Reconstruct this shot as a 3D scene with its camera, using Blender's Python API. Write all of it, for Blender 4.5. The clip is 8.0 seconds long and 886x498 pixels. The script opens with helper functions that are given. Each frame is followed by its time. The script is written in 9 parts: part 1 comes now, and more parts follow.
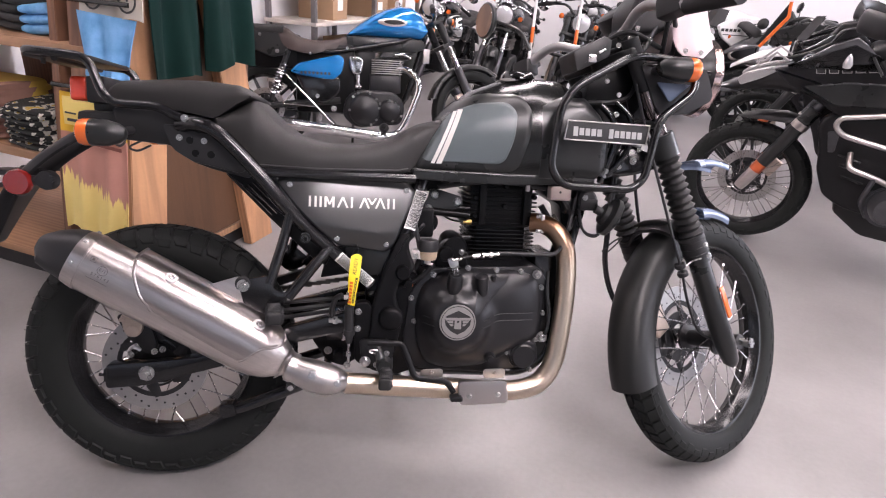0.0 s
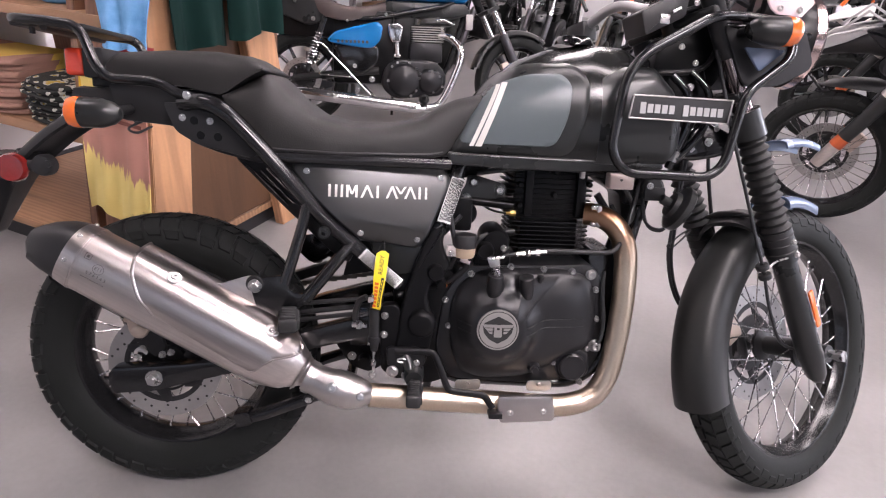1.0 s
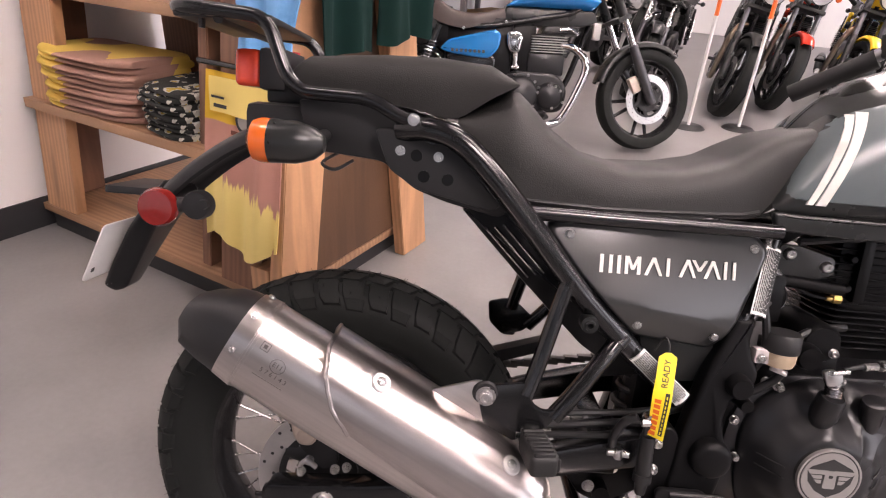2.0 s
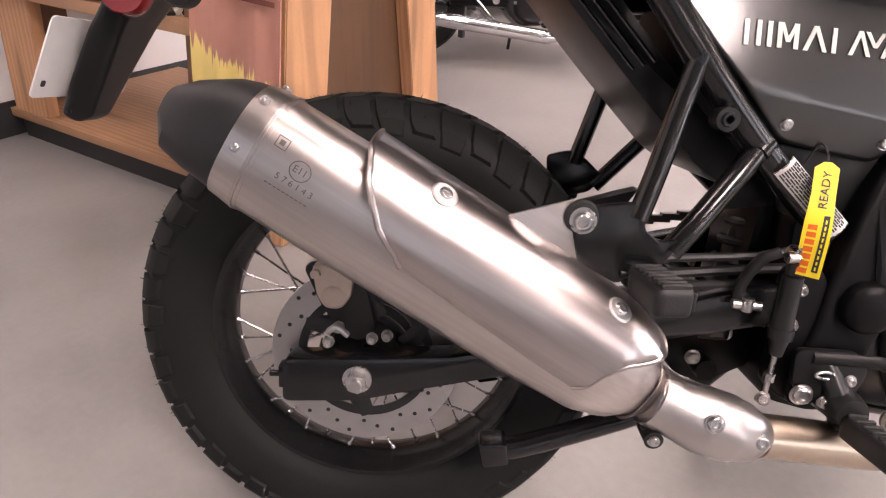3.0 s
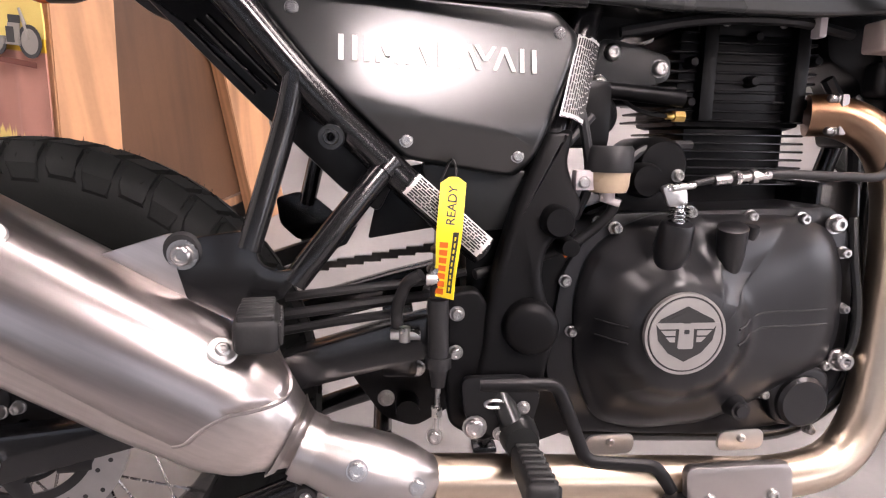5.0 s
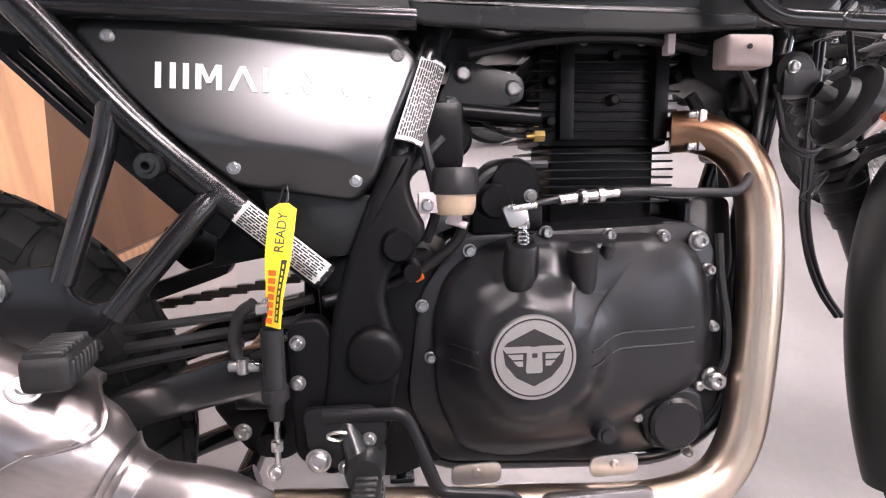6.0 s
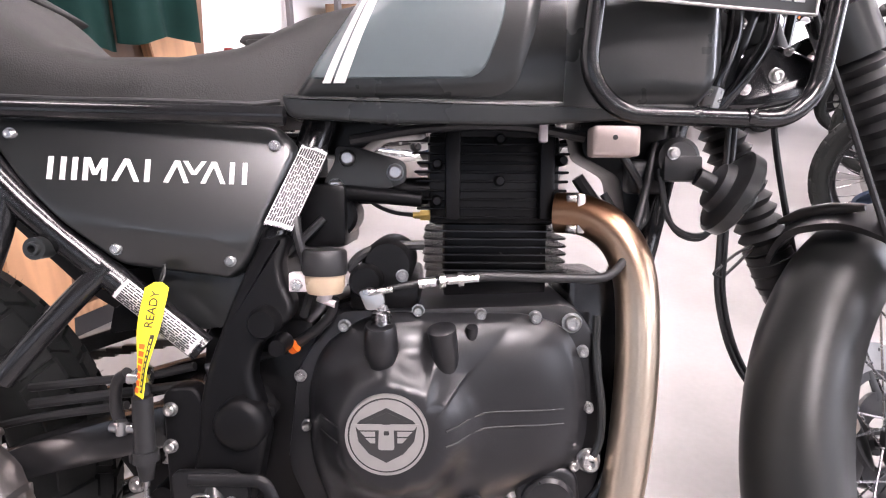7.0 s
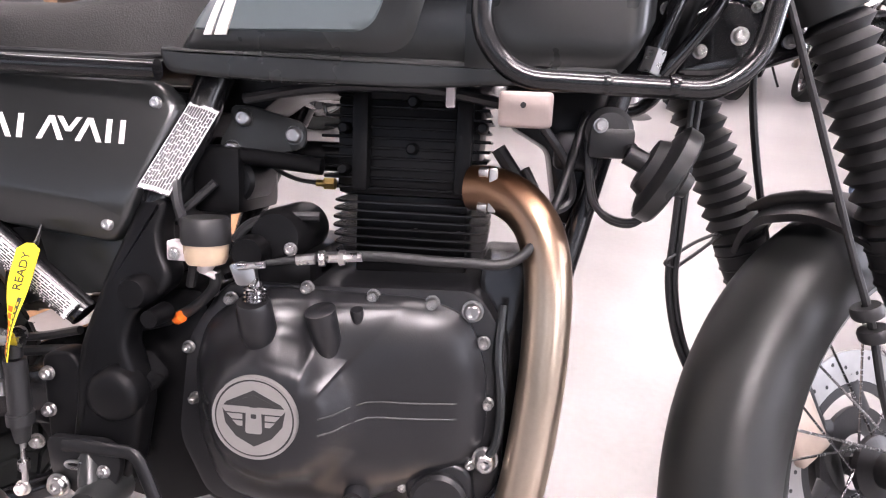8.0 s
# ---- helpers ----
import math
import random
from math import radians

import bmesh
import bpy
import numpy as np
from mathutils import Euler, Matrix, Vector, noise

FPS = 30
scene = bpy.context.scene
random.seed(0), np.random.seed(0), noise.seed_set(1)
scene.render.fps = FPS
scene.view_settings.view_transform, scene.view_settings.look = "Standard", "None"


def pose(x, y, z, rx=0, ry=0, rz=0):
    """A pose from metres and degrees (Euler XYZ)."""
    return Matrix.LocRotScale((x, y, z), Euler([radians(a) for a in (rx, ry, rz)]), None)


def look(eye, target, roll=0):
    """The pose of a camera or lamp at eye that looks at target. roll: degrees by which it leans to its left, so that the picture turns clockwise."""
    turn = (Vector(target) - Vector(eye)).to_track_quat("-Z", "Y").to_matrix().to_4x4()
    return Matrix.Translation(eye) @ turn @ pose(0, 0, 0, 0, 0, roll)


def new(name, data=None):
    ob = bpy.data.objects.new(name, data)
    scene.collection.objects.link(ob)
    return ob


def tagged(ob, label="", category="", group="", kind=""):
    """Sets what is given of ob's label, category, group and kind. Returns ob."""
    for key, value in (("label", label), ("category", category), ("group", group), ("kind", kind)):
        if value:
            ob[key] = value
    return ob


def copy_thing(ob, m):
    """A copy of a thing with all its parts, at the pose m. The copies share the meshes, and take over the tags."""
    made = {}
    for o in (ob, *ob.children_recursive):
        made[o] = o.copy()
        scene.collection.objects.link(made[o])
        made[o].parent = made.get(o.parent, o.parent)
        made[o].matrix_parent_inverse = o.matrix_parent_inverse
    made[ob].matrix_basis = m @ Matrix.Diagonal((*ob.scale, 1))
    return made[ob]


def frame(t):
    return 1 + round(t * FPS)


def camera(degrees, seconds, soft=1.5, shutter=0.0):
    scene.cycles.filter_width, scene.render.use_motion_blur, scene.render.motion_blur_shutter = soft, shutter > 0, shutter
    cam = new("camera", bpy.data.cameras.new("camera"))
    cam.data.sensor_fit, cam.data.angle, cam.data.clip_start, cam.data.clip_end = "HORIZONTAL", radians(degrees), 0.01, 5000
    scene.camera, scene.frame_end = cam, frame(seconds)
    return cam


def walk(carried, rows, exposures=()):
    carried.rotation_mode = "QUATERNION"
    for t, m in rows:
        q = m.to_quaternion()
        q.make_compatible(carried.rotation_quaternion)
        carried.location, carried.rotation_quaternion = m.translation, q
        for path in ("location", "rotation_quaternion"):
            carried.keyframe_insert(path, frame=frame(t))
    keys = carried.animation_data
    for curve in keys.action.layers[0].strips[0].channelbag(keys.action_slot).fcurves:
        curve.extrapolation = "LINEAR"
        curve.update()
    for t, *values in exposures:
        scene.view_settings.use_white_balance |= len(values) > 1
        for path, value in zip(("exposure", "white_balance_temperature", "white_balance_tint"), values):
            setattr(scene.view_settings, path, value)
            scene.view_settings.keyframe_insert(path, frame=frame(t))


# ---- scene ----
cam = camera(74.2, 8.0, 1.15)
PATH = [
    (0, (0.487, -1.218, 1.221), (0.754, 0.576, 0.377), 4.9),
    (0.5, (0.507, -1.172, 1.206), (0.776, 0.591, 0.302), 4.6),
    (1, (0.517, -1.033, 1.192), (0.642, 0.727, 0.249), 3.6),
    (1.2, (0.472, -0.967, 1.193), (0.496, 0.809, 0.273), 3.4),
    (2.3, (0.098, -0.602, 1.018), (0.044, 1.171, 0.094), 3.8),
    (2.5, (0.078, -0.594, 0.946), (0.075, 1.155, -0.023), 4.4),
    (3, (0.096, -0.565, 0.844), (0.076, 1.139, -0.203), 3.6),
    (3.5, (0.182, -0.522, 0.791), (0.168, 1.218, -0.196), 1.6),
    (4, (0.263, -0.515, 0.786), (0.306, 1.241, -0.171), 2.7),
    (4.5, (0.335, -0.528, 0.804), (0.464, 1.254, -0.095), 2.7),
    (4.7, (0.364, -0.534, 0.807), (0.531, 1.257, -0.066), 2.9),
    (5.8, (0.529, -0.542, 0.801), (0.744, 1.283, 0.012), 1.6),
    (6, (0.564, -0.541, 0.806), (0.765, 1.294, 0.037), 1.0),
    (6.5, (0.661, -0.559, 0.846), (0.742, 1.317, 0.157), -0.6),
    (7, (0.767, -0.558, 0.881), (0.769, 1.312, 0.172), 0.4),
    (7.5, (0.871, -0.515, 0.891), (0.815, 1.342, 0.15), 2.3),
    (8, (0.939, -0.483, 0.88), (0.745, 1.318, 0.032), 1.0),
]
EXPOSURE = [(0.0, -0.38, 6350, 24), (1.2, -0.32, 6350, 24), (2.4, -0.25, 7050, 26), (4.0, -0.12, 6950, 25), (4.7, -0.02, 6800, 24), (6.0, 0.18, 6380, 23), (7.0, 0.47, 6350, 22), (8.0, 0.45, 6350, 23)]
walk(cam, [(t, look(eye, target, roll)) for t, eye, target, roll in PATH], EXPOSURE)


# ---------------------------------------------------------------- light
scene.view_settings.exposure = 0.0
world = bpy.data.worlds.new("showroom_world")
scene.world = world
world.use_nodes = True
wn = world.node_tree.nodes
sky = wn.new("ShaderNodeTexSky")
sky.sky_type = 'NISHITA'
sky.sun_disc = False
sky.sun_elevation, sky.sun_rotation = radians(40), radians(150)
wn["Background"].inputs["Strength"].default_value = 0.08
world.node_tree.links.new(sky.outputs[0], wn["Background"].inputs["Color"])

# the room's own axes: along the shelf wall and out from it
ROOM_O = Vector((-1.54, 1.33, 0.0))
ROOM_YAW = -26.6
ROOM = Matrix.Translation(ROOM_O) @ Matrix.Rotation(radians(ROOM_YAW), 4, 'Z')
ROOM_X0, ROOM_X1, ROOM_Y0, ROOM_Y1, ROOM_H = 0.0, 10.0, -5.5, 10.5, 3.6


def area_lamp(name, m, sx, sy, watts, colour):
    data = bpy.data.lights.new(name, 'AREA')
    data.shape, data.size, data.size_y = 'RECTANGLE', sx, sy
    data.energy, data.color = watts, colour
    ob = new(name, data)
    ob.matrix_world = m
    return tagged(ob, kind="structure")


# daylight lamps in assumed shop windows, all out of view, room coordinates
for wx in (1.6, 4.6, 7.6):
    area_lamp("window_daylight", ROOM @ pose(wx, ROOM_Y0 - 0.05, 2.05, 90, 0, 0), 2.3, 2.2, 8, (0.93, 0.97, 1.0))
for wy, watts in ((-2.5, 80), (1.5, 115), (5.5, 560)):
    area_lamp("window_daylight", ROOM @ pose(ROOM_X1 + 0.05, wy, 2.05, 90, 0, 90), 2.5, 2.2, watts, (0.90, 0.95, 1.0))

# ---------------------------------------------------------------- materials
MATS = {}


def mat(name, col, rough=0.5, metal=0.0, var=0.15, scale=6.0, bump=0.0, bscale=150.0, rvar=0.08, coat=0.0, stretch=(1, 1, 1), emit=0.0, spec=0.5, trans=0.0, tint=None):
    """A surface with variation at two scales, fine relief and uneven gloss."""
    if name in MATS:
        return MATS[name]
    m = bpy.data.materials.new(name)
    m.use_nodes = True
    nt = m.node_tree
    n, link = nt.nodes, nt.links.new
    b = n["Principled BSDF"]
    b.inputs["Metallic"].default_value = metal
    b.inputs["Coat Weight"].default_value = coat
    b.inputs["Coat Roughness"].default_value = 0.08
    b.inputs["Specular IOR Level"].default_value = spec
    b.inputs["Transmission Weight"].default_value = trans
    tc = n.new("ShaderNodeTexCoord")
    mp = n.new("ShaderNodeMapping")
    mp.inputs["Scale"].default_value = stretch
    link(tc.outputs["Object"], mp.inputs["Vector"])
    big, small = n.new("ShaderNodeTexNoise"), n.new("ShaderNodeTexNoise")
    for t, s, d in ((big, scale, 5), (small, bscale, 3)):
        t.inputs["Scale"].default_value, t.inputs["Detail"].default_value = s, d
        link(mp.outputs[0], t.inputs["Vector"])
    ramp = n.new("ShaderNodeMix")
    ramp.data_type = 'RGBA'
    c0 = [max(0.0, c * (1 - var)) for c in col]
    c1 = [min(1.0, c * (1 + var)) for c in (tint or col)]
    ramp.inputs["A"].default_value, ramp.inputs["B"].default_value = (*c0, 1), (*c1, 1)
    add = n.new("ShaderNodeMath")
    add.operation = 'MULTIPLY_ADD'
    add.inputs[1].default_value = 0.35
    link(small.outputs["Fac"], add.inputs[0])
    sub = n.new("ShaderNodeMapRange")
    sub.inputs["From Min"].default_value, sub.inputs["From Max"].default_value = 0.3, 0.7
    link(big.outputs["Fac"], sub.inputs["Value"])
    scl = n.new("ShaderNodeMath")
    scl.operation = 'MULTIPLY'
    scl.inputs[1].default_value = 0.65
    link(sub.outputs[0], scl.inputs[0])
    link(scl.outputs[0], add.inputs[2])
    link(add.outputs[0], ramp.inputs["Factor"])
    link(ramp.outputs["Result"], b.inputs["Base Color"])
    rr = n.new("ShaderNodeMapRange")
    rr.inputs["To Min"].default_value, rr.inputs["To Max"].default_value = max(0.02, rough - rvar), min(1.0, rough + rvar)
    link(big.outputs["Fac"], rr.inputs["Value"])
    link(rr.outputs[0], b.inputs["Roughness"])
    if bump:
        bp = n.new("ShaderNodeBump")
        bp.inputs["Strength"].default_value, bp.inputs["Distance"].default_value = bump, 0.002
        link(small.outputs["Fac"], bp.inputs["Height"])
        link(bp.outputs[0], b.inputs["Normal"])
    if emit:
        b.inputs["Emission Color"].default_value = (*col, 1)
        b.inputs["Emission Strength"].default_value = emit
    MATS[name] = m
    return m


def wood_mat(name, col, axis=2):
    """Pine or plywood with long grain and a few knots."""
    m = mat(name, col, 0.55, 0, 0.18, 3.0, 0.15, 90)
    nt = m.node_tree
    n, link = nt.nodes, nt.links.new
    st = [9.0, 9.0, 9.0]
    st[axis] = 0.9
    mp = n.new("ShaderNodeMapping")
    mp.inputs["Scale"].default_value = st
    tc = n.new("ShaderNodeTexCoord")
    info = n.new("ShaderNodeObjectInfo")
    shift = n.new("ShaderNodeVectorMath")
    shift.operation = 'ADD'
    link(tc.outputs["Object"], shift.inputs[0])
    link(info.outputs["Random"], shift.inputs[1])
    link(shift.outputs[0], mp.inputs["Vector"])
    wv = n.new("ShaderNodeTexWave")
    wv.wave_type, wv.bands_direction = 'BANDS', 'X' if axis != 0 else 'Y'
    wv.inputs["Scale"].default_value, wv.inputs["Distortion"].default_value = 1.6, 7.0
    wv.inputs["Detail"].default_value, wv.inputs["Detail Scale"].default_value = 3.0, 1.2
    link(mp.outputs[0], wv.inputs["Vector"])
    kn = n.new("ShaderNodeTexVoronoi")
    kn.inputs["Scale"].default_value = 0.8
    link(mp.outputs[0], kn.inputs["Vector"])
    kr = n.new("ShaderNodeMapRange")
    kr.inputs["From Min"].default_value, kr.inputs["From Max"].default_value = 0.06, 0.16
    link(kn.outputs["Distance"], kr.inputs["Value"])
    b = n["Principled BSDF"]
    src = b.inputs["Base Color"].links[0].from_socket
    mx = n.new("ShaderNodeMix")
    mx.data_type, mx.blend_type = 'RGBA', 'MULTIPLY'
    mx.inputs["Factor"].default_value = 0.45
    cr = n.new("ShaderNodeMapRange")
    cr.inputs["To Min"].default_value, cr.inputs["To Max"].default_value = 0.45, 1.0
    link(wv.outputs["Fac"], cr.inputs["Value"])
    mm = n.new("ShaderNodeMath")
    mm.operation = 'MULTIPLY'
    link(cr.outputs[0], mm.inputs[0])
    link(kr.outputs[0], mm.inputs[1])
    link(src, mx.inputs["A"])
    link(mm.outputs[0], mx.inputs["B"])
    link(mx.outputs["Result"], b.inputs["Base Color"])
    return m


def two_tone(name, a, b_col, scale, edge=0.5, rough=0.85, third=None, stretch=(1, 1, 1)):
    """A printed cloth of blotches in two or three colours."""
    m = mat(name, a, rough, 0, 0.1, 10, 0.4, 400)
    nt = m.node_tree
    n, link = nt.nodes, nt.links.new
    tc, mp = n.new("ShaderNodeTexCoord"), n.new("ShaderNodeMapping")
    mp.inputs["Scale"].default_value = stretch
    link(tc.outputs["Object"], mp.inputs["Vector"])
    ns = n.new("ShaderNodeTexNoise")
    ns.inputs["Scale"].default_value, ns.inputs["Detail"].default_value = scale, 1.5
    link(mp.outputs[0], ns.inputs["Vector"])
    cr = n.new("ShaderNodeValToRGB")
    cr.color_ramp.interpolation = 'CONSTANT'
    cr.color_ramp.elements[0].color = (*a, 1)
    cr.color_ramp.elements[1].position, cr.color_ramp.elements[1].color = edge, (*b_col, 1)
    if third:
        e = cr.color_ramp.elements.new(edge + 0.07)
        e.color = (*third, 1)
    link(ns.outputs["Fac"], cr.inputs[0])
    link(cr.outputs[0], n["Principled BSDF"].inputs["Base Color"])
    return m


def brushed(name, col, rough, tint=None, stretch=(2, 60, 60), var=0.08, turn=0.0):
    """Brushed metal; turn tips the brushing lines about the y axis."""
    m = mat(name, col, rough, 1.0, var, 3.0, 0.0, 40, 0.015, stretch=stretch, tint=tint)
    if turn:
        n, link = m.node_tree.nodes, m.node_tree.links.new
        mp = n["Mapping"]
        rot = n.new("ShaderNodeMapping")
        rot.inputs["Rotation"].default_value = (0, radians(turn), 0)
        link(n["Texture Coordinate"].outputs["Object"], rot.inputs["Vector"])
        link(rot.outputs[0], mp.inputs["Vector"])
    return m


SATIN_BLACK = mat("satin_black_paint", (0.0147, 0.0157, 0.0157), 0.29, 0, 0.25, 9, 0.03, 300, spec=0.4)
TANK_BLACK = mat("tank_satin_black", (0.0085, 0.0088, 0.0085), 0.20, 0, 0.15, 9, 0.02, 400, 0.04, spec=0.45)
COWL_BLACK = mat("cowl_black_plastic", (0.0091, 0.0091, 0.0097), 0.34, 0, 0.2, 9, 0.02, 300, 0.06, spec=0.22)
GLOSS_BLACK = mat("gloss_black_paint", (0.0069, 0.0069, 0.0075), 0.14, 0, 0.2, 9, 0.0, 300, 0.04, coat=0.5)
TUBE_BLACK = mat("powder_coated_black", (0.0080, 0.0080, 0.0086), 0.20, 0, 0.2, 14, 0.0, 500, 0.03, spec=0.5)
MATT_BLACK = mat("matt_black_plastic", (0.0125, 0.0125, 0.0133), 0.46, 0, 0.25, 14, 0.07, 420, spec=0.4)
CASE_BLACK = mat("engine_case_black", (0.0115, 0.0115, 0.0127), 0.31, 0.0, 0.2, 18, 0.05, 600, spec=0.4)
FIN_BLACK = mat("cylinder_black", (0.0040, 0.0040, 0.0043), 0.32, 0, 0.3, 25, 0.04, 500, spec=0.16)
RUBBER = mat("tyre_rubber", (0.0100, 0.0112, 0.0106), 0.66, 0, 0.3, 12, 0.10, 260, spec=0.22)
GAITER = mat("gaiter_rubber", (0.0095, 0.0095, 0.0100), 0.55, 0, 0.2, 20, 0.05, 300, spec=0.4)
CASTING = mat("cast_lug_black", (0.0040, 0.0040, 0.0044), 0.38, 0, 0.2, 14, 0.05, 400, 0.05, spec=0.14)
SOFT_RUBBER = mat("peg_rubber", (0.0080, 0.0080, 0.0084), 0.62, 0, 0.2, 20, 0.12, 300)
VINYL = mat("seat_vinyl", (0.0110, 0.0104, 0.0100), 0.56, 0, 0.16, 14, 0.28, 600, spec=0.38)
CHROME = mat("chrome", (0.66, 0.655, 0.66), 0.13, 1, 0.08, 20)
WASHER = mat("pale_washer_steel", (0.72, 0.70, 0.68), 0.42, 1, 0.06, 60)
SPOKE = mat("spoke_steel", (0.42, 0.41, 0.41), 0.26, 1, 0.15, 60)
STEEL = mat("zinc_bolt", (0.52, 0.51, 0.50), 0.28, 1, 0.12, 60)
STAINLESS = brushed("brushed_stainless", (0.55, 0.505, 0.48), 0.33, (0.61, 0.56, 0.535), var=0.08, turn=-29.3)
SHIELD = brushed("heat_shield_stainless", (0.45, 0.41, 0.395), 0.285, (0.50, 0.455, 0.44), var=0.06, turn=-29.3)
LINK_STEEL = mat("satin_steel_cover", (0.50, 0.47, 0.455), 0.34, 1, 0.06, 12, 0.0, 200, 0.03)
PANEL_BLACK = mat("side_panel_paint", (0.010, 0.011, 0.011), 0.285, 0, 0.06, 3, 0.0, 300, 0.01, spec=0.95)
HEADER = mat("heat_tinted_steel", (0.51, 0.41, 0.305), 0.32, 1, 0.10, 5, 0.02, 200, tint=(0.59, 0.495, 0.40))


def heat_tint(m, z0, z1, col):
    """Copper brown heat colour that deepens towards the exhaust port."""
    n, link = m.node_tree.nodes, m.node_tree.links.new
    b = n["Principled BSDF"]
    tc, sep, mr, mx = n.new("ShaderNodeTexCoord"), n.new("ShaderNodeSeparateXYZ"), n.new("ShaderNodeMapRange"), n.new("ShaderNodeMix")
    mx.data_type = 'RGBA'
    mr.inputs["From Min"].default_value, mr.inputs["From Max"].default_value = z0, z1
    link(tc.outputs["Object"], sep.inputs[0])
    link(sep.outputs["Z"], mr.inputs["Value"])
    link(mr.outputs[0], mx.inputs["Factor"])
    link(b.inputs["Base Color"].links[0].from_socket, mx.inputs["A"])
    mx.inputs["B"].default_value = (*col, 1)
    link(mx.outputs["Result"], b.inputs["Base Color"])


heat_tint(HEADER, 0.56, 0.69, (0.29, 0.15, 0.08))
MUDGUARD = mat("mudguard_plastic", (0.0115, 0.012, 0.0115), 0.43, 0, 0.12, 5, 0.03, 500, 0.05, spec=0.38)
FIN_EDGE = mat("cylinder_fin_black", (0.008, 0.008, 0.0085), 0.24, 0.1, 0.2, 25, 0.05, 500)
RIM_BLACK = mat("rim_black", (0.008, 0.008, 0.0085), 0.24, 0, 0.2, 20, spec=0.45)
DISC = mat("brake_disc_steel", (0.45, 0.44, 0.43), 0.32, 1, 0.1, 40)
GOLD = mat("gold_caliper", (0.52, 0.43, 0.36), 0.42, 0.6, 0.15, 30)
GREY_INSET = mat("tank_slate_grey", (0.088, 0.109, 0.114), 0.30, 0, 0.06, 9, 0.0, 100, 0.04)
WHITE = mat("white_decal", (0.66, 0.65, 0.61), 0.4, 0, 0.05, 15)
ALU = mat("emblem_aluminium", (0.40, 0.385, 0.37), 0.42, 0.8, 0.08, 70)
ORANGE = mat("amber_lens", (0.66, 0.13, 0.02), 0.16, 0, 0.1, 30, 0.15, 120, coat=0.5)
TAIL_RED = mat("tail_lens", (0.62, 0.05, 0.02), 0.22, 0, 0.1, 30, 0.15, 120, coat=0.5)
RED = mat("red_lens", (0.17, 0.010, 0.008), 0.22, 0, 0.1, 30, 0.15, 120, coat=0.5)
YELLOW = mat("yellow_tag", (0.85, 0.66, 0.02), 0.5, 0, 0.06, 20)
PRINT_ORANGE = mat("tag_orange_print", (0.70, 0.13, 0.01), 0.5)
INK = mat("black_print", (0.02, 0.02, 0.02), 0.5)
CREAM = mat("reservoir_plastic", (0.46, 0.36, 0.25), 0.3, 0, 0.14, 40, 0.1, 200)
PALE = mat("pale_plastic", (0.55, 0.50, 0.50), 0.5, 0, 0.08, 40, 0.1, 200)
LABEL = mat("label_white", (0.72, 0.71, 0.69), 0.4, 0, 0.05, 50)
PLATE_GREY = mat("nameplate_grey", (0.03, 0.03, 0.03), 0.45, 0.4, 0.2, 60)
FENDER_GREY = mat("slate_blue_paint", (0.115, 0.155, 0.235), 0.25, 0.2, 0.06, 9)
CLEAR = mat("smoked_screen", (0.60, 0.49, 0.50), 0.16, 0, 0.03, 9, spec=0.6)
LENS = mat("lamp_glass", (0.75, 0.75, 0.76), 0.05, 0.6, 0.05, 9)
MIRROR = mat("mirror_glass", (0.9, 0.9, 0.9), 0.02, 1, 0.01, 5, rvar=0.0)
# a whitish reflection is put into this glass's pale colour and roughness
PALE_MIRROR = mat("pale_reflection_glass", (0.86, 0.83, 0.82), 0.42, 0.6, 0.04, 9)
BRASS = mat("brass", (0.6, 0.42, 0.14), 0.3, 1, 0.1, 60)

# ---------------------------------------------------------------- mesh helpers


def smooth_path(pts, k=6):
    """A smooth line through the points."""
    p = [Vector(q) for q in pts]
    if len(p) < 3 or k < 2:
        return p
    ext = [2 * p[0] - p[1], *p, 2 * p[-1] - p[-2]]
    out = []
    for i in range(1, len(ext) - 2):
        a, b, c, d = ext[i - 1:i + 3]
        for j in range(k):
            t = j / k
            out.append(0.5 * (2 * b + (c - a) * t + (2 * a - 5 * b + 4 * c - d) * t * t + (3 * b - a - 3 * c + d) * t ** 3))
    return [*out, p[-1]]


def bent(pts, r=0.03, k=6):
    """A line of straight runs with rounded corners, as a bent tube has."""
    p = [Vector(q) for q in pts]
    out = [p[0]]
    for i in range(1, len(p) - 1):
        a, c = p[i - 1] - p[i], p[i + 1] - p[i]
        ra = min(r, a.length * 0.49, c.length * 0.49)
        s, e = p[i] + a.normalized() * ra, p[i] + c.normalized() * ra
        for j in range(k + 1):
            t = j / k
            out.append((1 - t) ** 2 * s + 2 * t * (1 - t) * p[i] + t * t * e)
    out.append(p[-1])
    return out


def skin(rings, closed=True, caps=True, loop=False):
    """A mesh through rings of equal length."""
    bm = bmesh.new()
    vs = [[bm.verts.new(q) for q in ring] for ring in rings]
    n = len(rings[0])
    pairs = list(zip(vs, vs[1:])) + ([(vs[-1], vs[0])] if loop else [])
    for a, b in pairs:
        for i in range(n if closed else n - 1):
            j = (i + 1) % n
            try:
                bm.faces.new((a[i], a[j], b[j], b[i]))
            except ValueError:
                pass
    if caps and closed and not loop:
        for ring in (vs[0], vs[-1]):
            try:
                bm.faces.new(ring)
            except ValueError:
                pass
    bmesh.ops.recalc_face_normals(bm, faces=bm.faces)
    return bm


